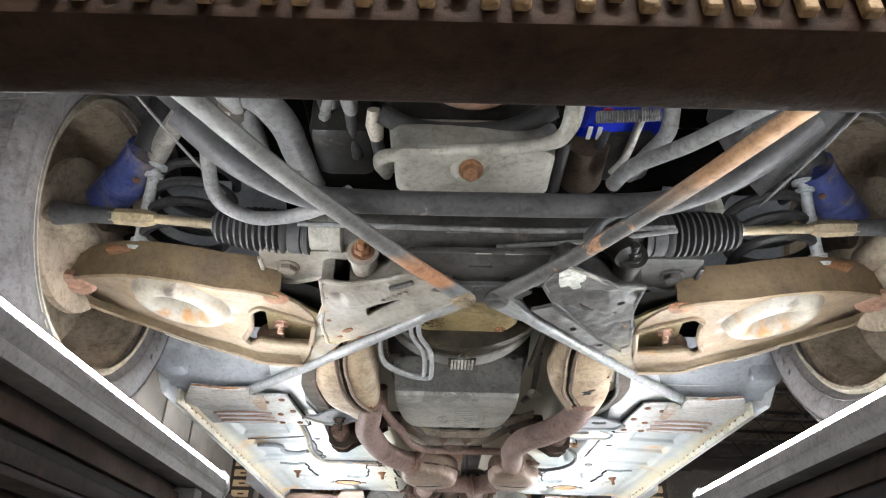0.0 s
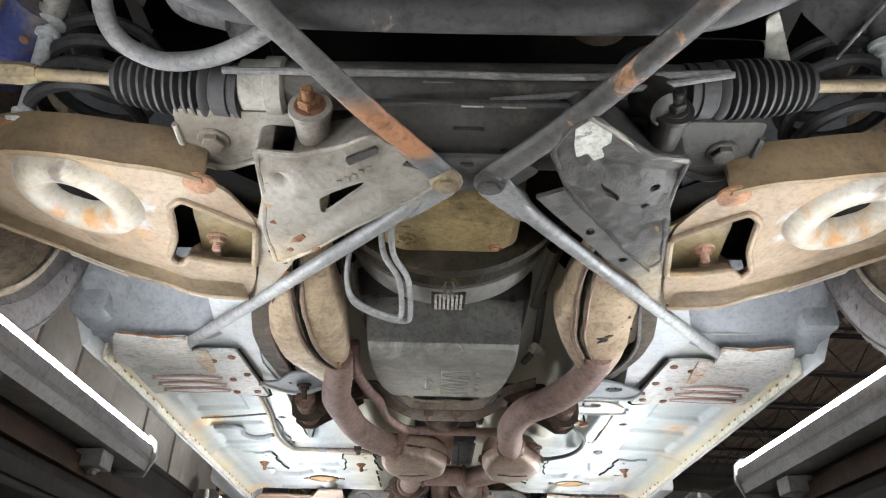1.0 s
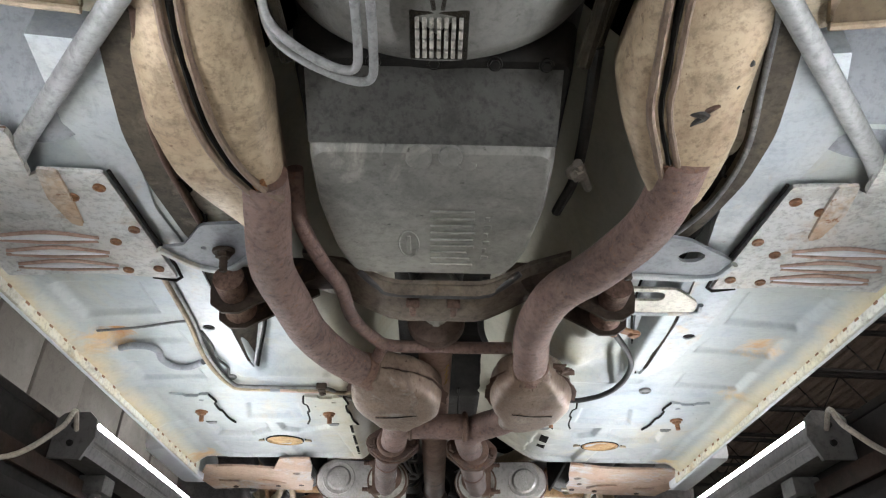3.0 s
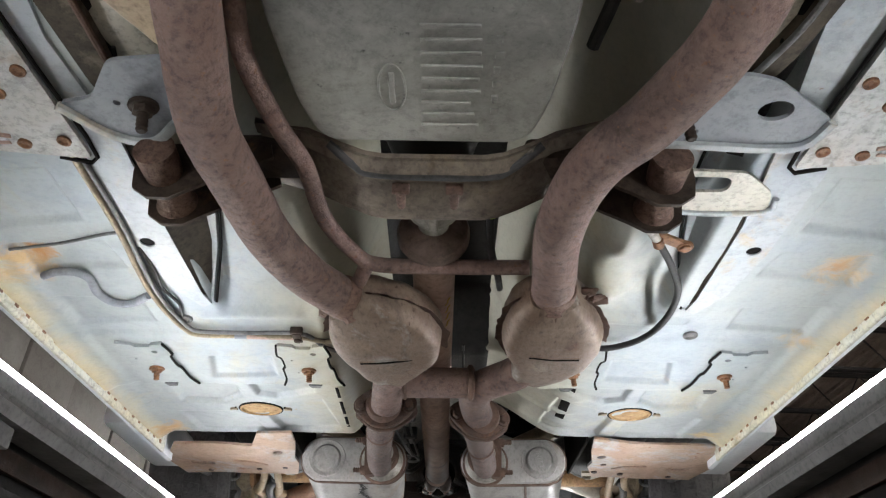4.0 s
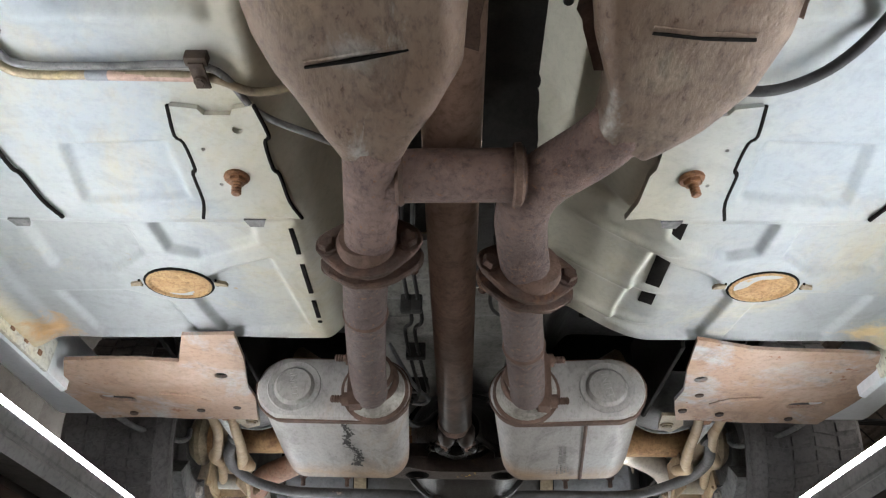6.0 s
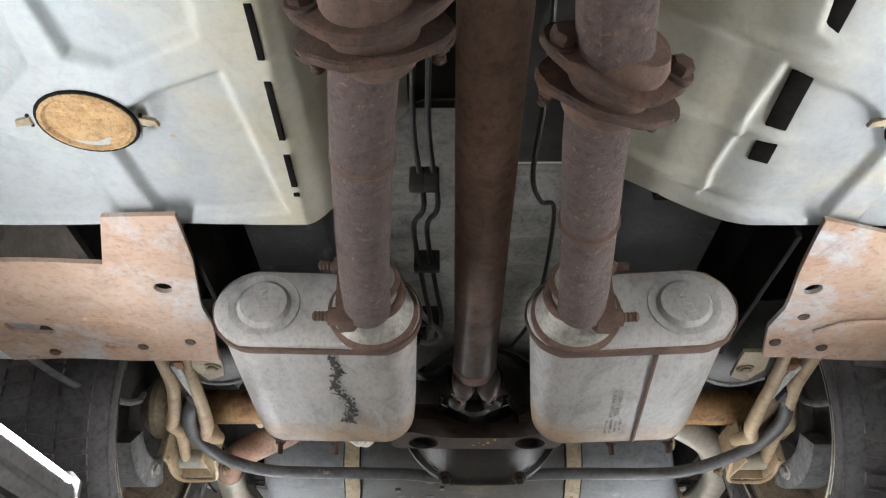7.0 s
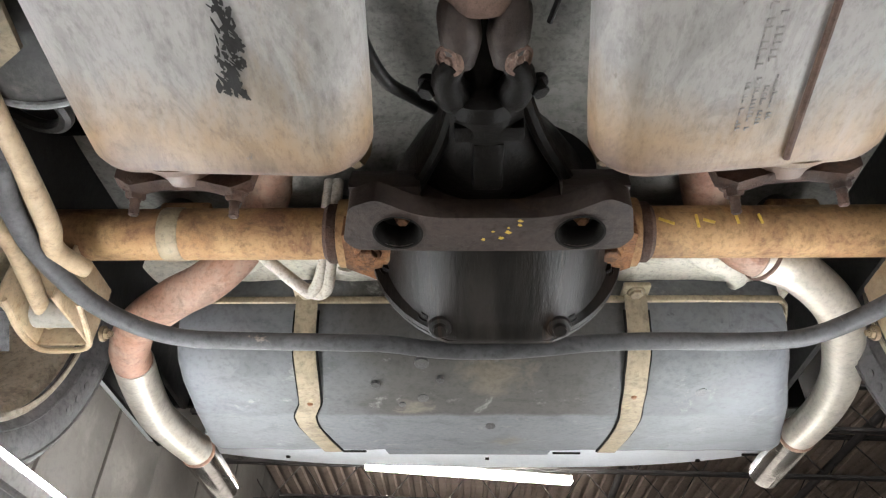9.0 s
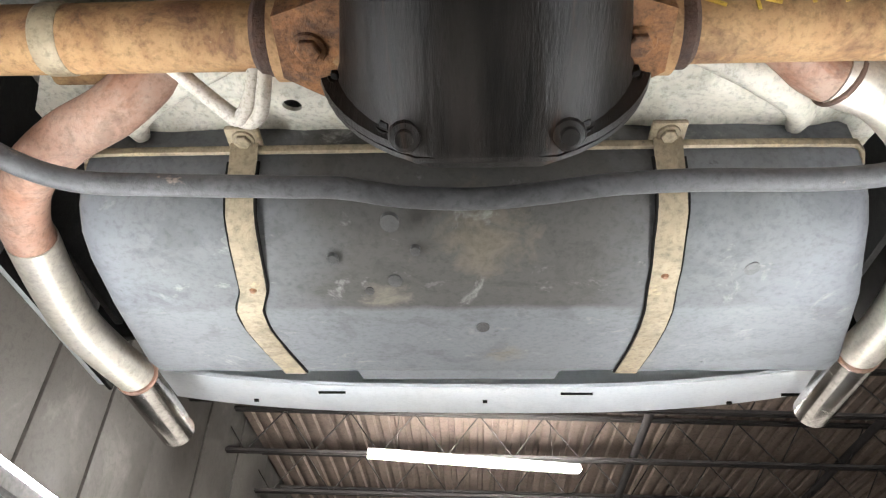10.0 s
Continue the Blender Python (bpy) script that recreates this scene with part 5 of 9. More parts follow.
def front_cat(s):
    """A front converter in its two-shell heat shield, from the manifold down to the pipe."""
    c = [(-0.235, 1.00, 1.845), (-0.248, 1.095, 1.794), (-0.254, 1.17, 1.778), (-0.257, 1.25, 1.764), (-0.252, 1.32, 1.751), (-0.240, 1.37, 1.742), (-0.226, 1.405, 1.730)]
    if s > 0:
        c = [(0.245, 0.98, 1.850), (0.243, 1.05, 1.802), (0.238, 1.12, 1.786), (0.232, 1.20, 1.771), (0.243, 1.255, 1.759), (0.255, 1.31, 1.745), (0.260, 1.345, 1.732)]
    hw = (0.035, 0.047, 0.060, 0.067, 0.061, 0.046, 0.030)
    hh = (0.030, 0.044, 0.050, 0.050, 0.046, 0.036, 0.028)
    bm = B()
    rings = []
    path = spline(c, 5)
    for i, p in enumerate(path):
        t = i / (len(path) - 1) * 6
        a, b = np.interp(t, range(7), hw), np.interp(t, range(7), hh)
        ring = []
        for k in range(28):
            g = 2 * math.pi * k / 28
            cc, ss = math.cos(g), math.sin(g)
            q = V(p.x + a * math.copysign(abs(cc) ** 0.62, cc), p.y, p.z + b * math.copysign(abs(ss) ** 0.6, ss))
            q += 0.0022 * noise.noise(q * 24) * V(0.4, 0, 1)
            ring.append(q)
        rings.append(ring)
    skin(bm, rings)
    cat = part("catalytic_converter", bm, M_CAT, car, "tan heat shield round a front converter, dented" if s < 0 else "tan heat shield round a front converter, torn", 50)
    # rolled seam along the belly, its gap, and the tip where it folds
    if s < 0:
        seam = [(-0.258, 1.03, 1.778), (-0.263, 1.087, 1.752), (-0.266, 1.154, 1.733), (-0.261, 1.233, 1.715), (-0.246, 1.295, 1.708), (-0.228, 1.330, 1.706), (-0.210, 1.352, 1.707)]
    else:
        seam = [(0.200, 0.97, 1.800), (0.194, 1.01, 1.776), (0.186, 1.085, 1.750), (0.191, 1.166, 1.731), (0.196, 1.212, 1.722), (0.218, 1.270, 1.714), (0.235, 1.312, 1.713)]
    for d, m, r in ((0.0, M_CATD, 0.0042), (0.0105, M_VOID, 0.0042), (0.019, M_CATD, 0.0040)):
        part("seam_gap" if m is M_VOID else "shield_seam", tube(B(), [(x + d, y, z + (0.003 if m is M_VOID else 0.0)) for x, y, z in seam], r, 8, flat=1.5, rough=0.0012), m, cat, "" if m is M_VOID else "rolled brown seam")
    x, y, z = seam[-1]
    part("seam_tip", tube(B(), [(x - 0.006, y - 0.03, z + 0.002), (x + 0.004, y + 0.006, z), (x + 0.012, y + 0.030, z + 0.008)], [0.010, 0.009, 0.004], 8, flat=0.6, rough=0.004), M_CASTR, cat, "rusty folded tip")
    if s > 0:
        random.seed(31)
        for k in range(7):
            u = k / 6
            p = V(0.245 + 0.032 * u, 1.222 - 0.066 * u, 1.721 + 0.018 * u)
            q = [p + V(random.uniform(-0.012, 0.012), random.uniform(-0.012, 0.012), random.uniform(-0.003, 0.002)) for _ in range(3)]
            part("shield_tear", tube(B(), q, [0.002, 0.0055, 0.0025], 7, 4, flat=0.6, rough=0.004), M_FLANGE if k % 2 else M_DARK, cat, "torn rusty edge")
    return cat


front_cat(-1)
front_cat(1)
bm = tube(B(), [(-0.214, 1.335, 1.728), (-0.219, 1.40, 1.718), (-0.229, 1.470, 1.710), (-0.232, 1.520, 1.707), (-0.222, 1.600, 1.705), (-0.210, 1.695, 1.705), (-0.182, 1.780, 1.705), (-0.145, 1.840, 1.705), (-0.115, 1.880, 1.705)], 0.0290, 24, 8, rough=0.0007)
part("exhaust_pipe", bm, M_EXH, car, exhaust_label)
bm = tube(B(), [(0.254, 1.285, 1.728), (0.252, 1.35, 1.718), (0.238, 1.41, 1.710), (0.200, 1.490, 1.706), (0.163, 1.545, 1.705), (0.145, 1.605, 1.705), (0.138, 1.690, 1.705), (0.148, 1.790, 1.705), (0.153, 1.87, 1.705)], 0.0290, 24, 8, rough=0.0007)
part("exhaust_pipe", bm, M_EXH, car, exhaust_label)
# small air tube that joins the two pipes
bm = tube(B(), [(-0.190, 1.38, 1.775), (-0.190, 1.45, 1.745), (-0.172, 1.535, 1.735), (-0.153, 1.60, 1.733), (-0.145, 1.70, 1.733), (-0.115, 1.776, 1.733), (-0.085, 1.805, 1.733), (0.02, 1.808, 1.733), (0.118, 1.806, 1.733)], 0.0105, 14)
part("air_tube", bm, M_EXH, car, "thin brown air tube")
part("air_tube_branch", tube(B(), [(-0.100, 1.80, 1.733), (-0.112, 1.825, 1.722), (-0.12, 1.85, 1.712)], 0.0105, 12), M_EXH, car)


def rear_cat(s):
    """A rear converter in a faceted heat shield: rings of (x, y, half width, turn, half height) from inlet to outlet."""
    if s < 0:
        rows = [(-0.132, 1.852, 0.034, -40, 0.029), (-0.127, 1.862, 0.044, -40, 0.033), (-0.108, 1.888, 0.067, -32, 0.038), (-0.091, 1.918, 0.079, -20, 0.041), (-0.081, 1.955, 0.083, -9, 0.042), (-0.078, 2.000, 0.076, -2, 0.041), (-0.080, 2.045, 0.057, 0, 0.037), (-0.084, 2.085, 0.038, 0, 0.032), (-0.085, 2.104, 0.031, 0, 0.029)]
        slit, rim_r, rim_l = ((-0.122, 1.985), (-0.043, 1.968)), (0, 5), (1, 3)
    else:
        rows = [(0.152, 1.826, 0.032, 0, 0.029), (0.153, 1.838, 0.042, 0, 0.033), (0.157, 1.865, 0.060, 0, 0.038), (0.164, 1.910, 0.073, 3, 0.041), (0.166, 1.955, 0.076, 8, 0.042), (0.165, 2.000, 0.070, 17, 0.041), (0.159, 2.042, 0.052, 26, 0.037), (0.149, 2.074, 0.037, 32, 0.032), (0.142, 2.090, 0.031, 34, 0.029)]
        slit, rim_r, rim_l = ((0.131, 1.954), (0.206, 1.960)), (1, 4), (1, 6)
    bm = B()
    rings, sides = [], []
    n = len(rows)
    for i in range((n - 1) * 4 + 1):
        x, y, a, th, b = (np.interp(i / 4, range(n), [r[k] for r in rows]) for k in range(5))
        u = V(math.cos(radians(th)), math.sin(radians(th)), 0)
        ring = []
        for k in range(40):
            g = 2 * math.pi * k / 40
            cc, ss = math.cos(g), math.sin(g)
            q = V(x, y, 1.708) + u * a * math.copysign(abs(cc) ** 0.46, cc) + V(0, 0, b * math.copysign(abs(ss) ** 0.52, ss))
            q += V(0.3, 0, 1) * (0.0030 * noise.noise(q * 20) + 0.0014 * noise.noise(q * 55))
            ring.append(q)
        rings.append(ring)
        sides.append((V(x, y, 1.706) - u * (a + 0.003), V(x, y, 1.706) + u * (a + 0.003), u))
    skin(bm, rings)
    cat = part("catalytic_converter", bm, M_CATD, car, "brown scuffed rear converter shield", 50)
    (x0, y0), (x1, y1) = slit
    part("shield_slit", tube(B(), [(x0, y0, 1.6668), (0.5 * (x0 + x1), 0.5 * (y0 + y1), 1.6655), (x1, y1, 1.6668)], [0.0014, 0.0022, 0.0016], 6), M_VOID, cat, "dark slit")
    part("slit_lip", tube(B(), [(x0, y0 - 0.005, 1.6672), (0.5 * (x0 + x1), 0.5 * (y0 + y1) - 0.005, 1.6660), (x1, y1 - 0.005, 1.6672)], 0.0016, 6), M_CATD, cat)
    for e, (i0, i1) in ((0, rim_l), (1, rim_r)):
        run = sides[i0 * 4:i1 * 4 + 1]
        bm = B()
        out = 1 if e else -1
        low = [q[e] - q[2] * out * 0.006 + V(0, 0, 0.003 * noise.noise(q[e] * 90)) for q in run]
        far = [q[e] + q[2] * out * (0.006 + 0.007 * abs(noise.noise(q[e] * 70))) + V(0, 0, -0.006 + 0.005 * noise.noise(q[e] * 110)) for q in run]
        skin(bm, [low, far], closed=False)
        bmesh.ops.solidify(bm, geom=bm.faces[:], thickness=0.004)
        part("shield_rim", bm, M_SEAM, cat, "flaking rusty rim")
    th = rows[0][3]
    ax = V(-math.sin(radians(th)), math.cos(radians(th)), 0)
    part("inlet_ring", lathe(B(), [(-0.016, 0.0292), (-0.010, 0.0306), (0.006, 0.0312), (0.012, 0.0335), (0.016, 0.031)], (rows[0][0], rows[0][1], 1.706), ax, 28), M_BUSH, cat, "rusty weld ring")
    random.seed(7 + s)
    for k in range(5):
        p = sides[4 + k][1 if s > 0 else 0]
        m = pose(p.x + s * 0.004, p.y - 0.006, p.z + 0.006, random.uniform(-25, 25), random.uniform(-40, 10) * s, random.uniform(-20, 60))
        part("shield_fin", box(B(), (-0.010, -0.006, -0.002), (0.010, 0.006, 0.002), 0.001, m), M_SEAM, cat, "ragged rusty fin")
    return cat


rear_cat(-1)
rear_cat(1)
bm = tube(B(), [(-0.085, 2.090, 1.706), (-0.091, 2.16, 1.706), (-0.103, 2.270, 1.706)], 0.0285, 24, 8, rough=0.0006)
part("exhaust_pipe", bm, M_EXH, car, exhaust_label)
bm = tube(B(), [(0.148, 2.072, 1.706), (0.118, 2.115, 1.706), (0.078, 2.158, 1.706), (0.062, 2.205, 1.706), (0.066, 2.265, 1.706), (0.076, 2.325, 1.706)], 0.0285, 24, 8, rough=0.0006)
part("exhaust_pipe", bm, M_EXH, car, exhaust_label)
bm = tube(B(), [(-0.075, 2.154, 1.707), (0.060, 2.152, 1.707)], 0.0265, 22, rough=0.0005)
hp = part("cross_pipe", bm, M_EXH, car, "brown cross pipe between the two exhaust pipes")
bm = lathe(B(), [(-0.005, 0.0275), (-0.003, 0.0315), (0.003, 0.0318), (0.006, 0.0275)], (0.052, 2.152, 1.707), (1, 0, 0), 26)
part("weld_bead", bm, M_SEAM, hp)
bm = lathe(B(), [(-0.004, 0.0275), (0.0, 0.0305), (0.004, 0.0275)], (-0.062, 2.154, 1.707), (1, 0, 0), 26)
part("weld_bead", bm, M_SEAM, hp)


def pipe_flange(x, y, slant):
    """Two thick stamped flanges bolted face to face round a flared pipe end."""
    f = None
    outline = soft_poly([(0.063, 0.004), (0.052, -0.016), (0.020, -0.041), (-0.020, -0.041), (-0.052, -0.016), (-0.063, 0.004), (-0.050, 0.022), (-0.020, 0.040), (0.020, 0.040), (0.050, 0.022)], 0.014, 4)
    for k, dy in enumerate((-0.011, 0.010)):
        bm = B()
        skin(bm, [[V(x + g * a, y + d + dy + slant * a + (0.010 * (abs(a) / 0.06) ** 2 if k else -0.004 * (abs(a) / 0.06) ** 2), 1.706 + g * b + 0.0014 * noise.noise(V(a * 70, b * 70, dy * 50))) for a, b in outline] for d, g in ((-0.005, 0.96), (-0.003, 1.0), (0.003, 1.0), (0.005, 0.96))])
        f = part("pipe_flange", bm, M_FLANGE, car, "rusty two-bolt pipe flange")
    for e in (-1, 1):
        yy = y + slant * e * 0.046
        part("flange_nut", bolt(B(), (x + e * 0.046, yy + 0.020, 1.704), (-slant, 1, 0), 0.010, 0.010, 0.012), M_FLANGE, f)
        part("flange_bolt", bolt(B(), (x + e * 0.046, yy - 0.018, 1.704), (slant, -1, 0), 0.010, 0.012), M_FLANGE, f)
    part("flare_ring", lathe(B(), [(-0.034, 0.0285), (-0.024, 0.034), (0.026, 0.034), (0.036, 0.0285)], (x, y, 1.706), (slant * -1, 1, 0), 26), M_SEAM, f, "rusty flared ring")


pipe_flange(-0.104, 2.283, -0.10)
pipe_flange(0.077, 2.334, 0.30)
bm = tube(B(), [(-0.106, 2.295, 1.707), (-0.115, 2.34, 1.708), (-0.126, 2.44, 1.709), (-0.139, 2.60, 1.712), (-0.143, 2.69, 1.714)], 0.0278, 24, 8, rough=0.0005)
p1 = part("exhaust_pipe", bm, M_EXH, car, exhaust_label)
bm = tube(B(), [(0.076, 2.345, 1.707), (0.074, 2.39, 1.708), (0.089, 2.515, 1.710), (0.103, 2.63, 1.712), (0.109, 2.69, 1.714)], 0.0278, 24, 8, rough=0.0005)
p2 = part("exhaust_pipe", bm, M_EXH, car, exhaust_label)
part("weld_bead", lathe(B(), [(-0.004, 0.028), (0.0, 0.0300), (0.004, 0.028)], (-0.124, 2.425, 1.709), (-0.10, 1, 0), 24), M_SEAM, p1)
part("weld_bead", lathe(B(), [(-0.004, 0.028), (0.0, 0.0305), (0.006, 0.029), (0.010, 0.028)], (0.089, 2.515, 1.710), (0.12, 1, 0), 24), M_SEAM, p2)


def muffler(s, cx, turn):
    """A flat oval muffler with pressed end caps, a blank inlet boss, a lap seam and a neck in a clamp."""
    base = pose(cx, 2.735, 1.742, 0, 0, turn)
    HW, HH, L = 0.126, 0.051, 0.342

    def ring(y, hw, hh, dz=0.0):
        return [base @ V(q.x, q.y, q.z + dz) for q in stadium(0, 0, hw, hh, y, 12, 0)]
    bm = B()
    skin(bm, [ring(0.010, HW - 0.002, HH - 0.002), ring(0.02, HW - 0.001, HH - 0.001), ring(0.05, HW, HH), ring(L - 0.05, HW, HH), ring(L - 0.02, HW - 0.001, HH - 0.001), ring(L - 0.012, HW - 0.004, HH - 0.004)])
    m = part("muffler", bm, M_MUF, car, "grey flat-oval steel muffler, scuffed" if s < 0 else "grey flat-oval steel muffler with a lap seam")
    bm = B()
    skin(bm, [ring(0.016, HW + 0.003, HH + 0.003), ring(0.004, HW + 0.003, HH + 0.003), ring(0.000, HW, HH), ring(-0.003, HW - 0.012, HH - 0.012), ring(-0.003, HW - 0.03, HH - 0.03)])
    cap = part("end_cap", bm, M_MUF, m)
    bm = B()
    skin(bm, [ring(0.006, HW + 0.0030, HH + 0.0030), ring(0.006, HW + 0.0058, HH + 0.0058), ring(0.013, HW + 0.0065, HH + 0.0065), ring(0.020, HW + 0.0058, HH + 0.0058), ring(0.025, HW + 0.001, HH + 0.001)], caps=False)
    for v in bm.verts:
        v.co += 0.0022 * V(noise.noise(v.co * 60), noise.noise(v.co * 60 + V(9, 0, 0)), noise.noise(v.co * 75))
    part("rim_seam", bm, M_SEAM, m, "rusty crimped rim")
    bm = B()
    skin(bm, [ring(L - 0.03, HW - 0.0015, HH - 0.0015), ring(L - 0.014, HW - 0.001, HH - 0.001), ring(L - 0.006, HW - 0.004, HH - 0.004), ring(L - 0.002, HW - 0.01, HH - 0.01)], caps=True)
    part("rear_seam", bm, M_MUF, m)
    # pressed boss with its word
    bx = 0.066 * (1 if s > 0 else -1)
    o = base @ V(bx, -0.003, 0.0)
    ax = base.to_3x3() @ V(0, -1, 0)
    part("inlet_boss", lathe(B(), [(-0.002, 0.046), (0.002, 0.044), (0.000, 0.036), (0.000, 0.034), (0.007, 0.029), (0.008, 0.015), (0.008, 0.0)], o, ax, 36), M_MUF, cap, "round pressed boss")
    cu = bpy.data.curves.new("inlet_word", "FONT")
    cu.body, cu.size, cu.extrude, cu.align_x, cu.align_y = "INLET", 0.017, 0.0004, "CENTER", "CENTER"
    tmp = bpy.data.objects.new("inlet_word", cu)
    wm = bpy.data.meshes.new_from_object(tmp)
    bpy.data.objects.remove(tmp)
    wm.materials.append(M_MUF)
    w = new("inlet_word", wm)
    w.parent = cap
    w.matrix_local = base @ pose(bx, -0.0115, 0.0, 90, 80 if s < 0 else 80, 0)
    # neck, clamp
    nx = -0.068 if s > 0 else 0.070
    o = base @ V(nx, 0, -0.004)
    part("neck", lathe(B(), [(0.004, 0.054), (-0.012, 0.050), (-0.026, 0.040), (-0.036, 0.0315), (-0.075, 0.0305), (-0.078, 0.027)], o, base.to_3x3() @ V(0, 1, 0), 32), M_SILVER, m, "bare shiny neck")
    cy = -0.046
    oo = base @ V(nx, cy, -0.004)
    R = base.to_3x3()
    sd = 1 if s > 0 else -1
    # rolled pipe end, then a U-bolt round the neck with a folded saddle and two long threads
    part("neck_lip", lathe(B(), [(-0.004, 0.0305), (-0.002, 0.0345), (0.003, 0.0345), (0.005, 0.0305)], base @ V(nx, -0.073, -0.004), R @ V(0, 1, 0), 30), M_SEAM, m, "rusty pipe end")
    part("neck_weld", lathe(B(), [(-0.007, 0.0520), (-0.004, 0.0565), (0.002, 0.0570), (0.004, 0.0540)], base @ V(nx, 0, -0.004), R @ V(0, 1, 0), 36), M_SEAM, m, "rough rusty weld")
    pts = [(sd * 0.030, 0.036)] + [(-sd * 0.036 * math.sin(a), 0.036 * math.cos(a)) for a in [0.0, 0.5, 1.0, 1.57, 2.1, 2.6, 3.14]] + [(sd * 0.030, -0.036)]
    bm = tube(B(), [oo + R @ V(a, 0, b) for a, b in pts], 0.0058, 10, 5)
    clamp = part("clamp", bm, M_SEAM, m, "rusty exhaust clamp")
    bm = B()
    ring2 = [(0.018, 0.048), (0.034, 0.050), (0.042, 0.030), (0.040, -0.026), (0.036, -0.050), (0.018, -0.048), (0.010, -0.037), (0.027, -0.018), (0.032, 0.0), (0.027, 0.018), (0.010, 0.037)]
    skin(bm, [[oo + R @ V(sd * a, d, b) for a, b in ring2] for d in (-0.013, -0.011, 0.011, 0.013)])
    part("saddle", bm, M_SEAM, clamp, "folded brown saddle")
    for z in (0.036, -0.036):
        bm = lathe(B(), [(0.0, 0.0110), (0.011, 0.0110), (0.0112, 0.0060)] + [(0.0112 + 0.0022 * k, 0.0064 if k % 2 else 0.0050) for k in range(1, 9)] + [(0.030, 0.003)], oo + R @ V(sd * 0.037, -0.001, z), R @ V(sd, 0, 0), 12)
        part("clamp_bolt", bm, M_SEAM, clamp, "rusty nut on a long thread")
    # outlet at the back: neck, flange
    ox = 0.050 * (1 if s > 0 else -1)
    o = base @ V(ox, L, 0.0)
    part("outlet_neck", lathe(B(), [(-0.01, 0.05), (0.004, 0.042), (0.012, 0.032), (0.03, 0.030)], o, R @ V(0, 1, 0), 28), M_MUF, m)
    bm = B()
    ring3 = [(0.066, 0.014), (0.062, -0.026), (0.046, -0.036), (0.018, -0.028), (-0.018, -0.028), (-0.046, -0.036), (-0.062, -0.026), (-0.066, 0.014), (-0.02, 0.038), (0.02, 0.038)]
    skin(bm, [[o + R @ V(a, d, b) for a, b in ring3] for d in (0.022, 0.036)])
    fl = part("outlet_flange", bm, M_FLANGE, m, "rusty outlet flange")
    for a in (-0.046, 0.046):
        part("outlet_bolt", bolt(B(), o + R @ V(a, 0.036, -0.026), R @ V(0, 0.5, -1), 0.009, 0.011, 0.016), M_FLANGE, fl)
    if s > 0:
        part("lap_seam", tube(B(), [base @ V(0.028, 0.022, -HH - 0.0005), base @ V(0.030, L - 0.02, -HH - 0.0005)], 0.003, 8), M_SEAM, m, "brown lap seam")
        bm = B()
        random.seed(8)
        for x0, y0, y1, step in ((-0.012, 0.13, 0.225, 0.0062), (-0.004, 0.125, 0.22, 0.0062), (-0.016, 0.240, 0.285, 0.0040), (-0.009, 0.236, 0.285, 0.0040), (-0.002, 0.236, 0.282, 0.0040), (0.005, 0.235, 0.282, 0.0040)):
            yy = y0
            while yy < y1:
                w = step * random.uniform(0.45, 0.8)
                if random.random() < 0.85:
                    h = step * 0.42
                    box(bm, (x0 - h, yy, -HH - 0.0007), (x0 - h + 0.0011, yy + w, -HH + 0.001), 0.0, base)
                    if random.random() < 0.7:
                        box(bm, (x0 - h, yy, -HH - 0.0007), (x0 + h, yy + 0.0010, -HH + 0.001), 0.0, base)
                yy += step
        tagged(part("stamped_mark", bm, M_MARK, m), "rows of faint stamped marks", kind="stuff")
    else:
        # black scrape down the belly
        bm = B()
        random.seed(3)
        for k in range(270):
            t = random.random() ** 0.9
            x = 0.016 + 0.020 * t + 0.006 * math.sin(11 * t) + random.gauss(0, 0.0026 + 0.0022 * t)
            if random.random() < 0.04:
                x += random.choice((-0.009, 0.008))
            y = 0.03 + 0.215 * t
            ww, ll = random.uniform(0.0006, 0.0024), random.uniform(0.002, 0.0080)
            rot = base @ pose(x, y, -HH - 0.0005, 0, 0, random.gauss(-12, 22))
            pts = [rot @ V(ww * math.cos(a) * random.uniform(0.5, 1.5), ll * math.sin(a) * random.uniform(0.6, 1.2), -0.000004 * k) for a in [2 * math.pi * q / 8 for q in range(8)]]
            bm.faces.new([bm.verts.new(q) for q in pts])
        part("scrape", bm, M_DARK, m, "black tar scrape")
    return m


muffler(-1, -0.212, 2.5)
muffler(1, 0.181, -6)
# over-axle pipes and tailpipes
bm = tube(B(), [(-0.262, 3.09, 1.76), (-0.270, 3.14, 1.80), (-0.275, 3.20, 1.93), (-0.282, 3.29, 1.972), (-0.298, 3.370, 1.960), (-0.335, 3.425, 1.912), (-0.385, 3.455, 1.868), (-0.445, 3.480, 1.848), (-0.512, 3.532, 1.838), (-0.552, 3.600, 1.836), (-0.565, 3.655, 1.836)], 0.031, 22)
tl = part("over_axle_pipe", bm, M_PINKRUST, car, "orange flash-rusted over-axle pipe")
bm = tube(B(), [(-0.562, 3.642, 1.836), (-0.582, 3.74, 1.838), (-0.596, 3.845, 1.840), (-0.590, 3.93, 1.842), (-0.574, 4.035, 1.846)], 0.0325, 22)
part("tailpipe", bm, M_PIPE, car, "bare aluminised tailpipe")
bm = tube(B(), [(0.262, 3.09, 1.76), (0.275, 3.14, 1.80), (0.285, 3.20, 1.92), (0.300, 3.30, 1.965), (0.325, 3.385, 1.930), (0.372, 3.432, 1.905), (0.425, 3.458, 1.895)], 0.031, 22)
part("over_axle_pipe", bm, M_PINKRUST, car, "brown over-axle pipe")
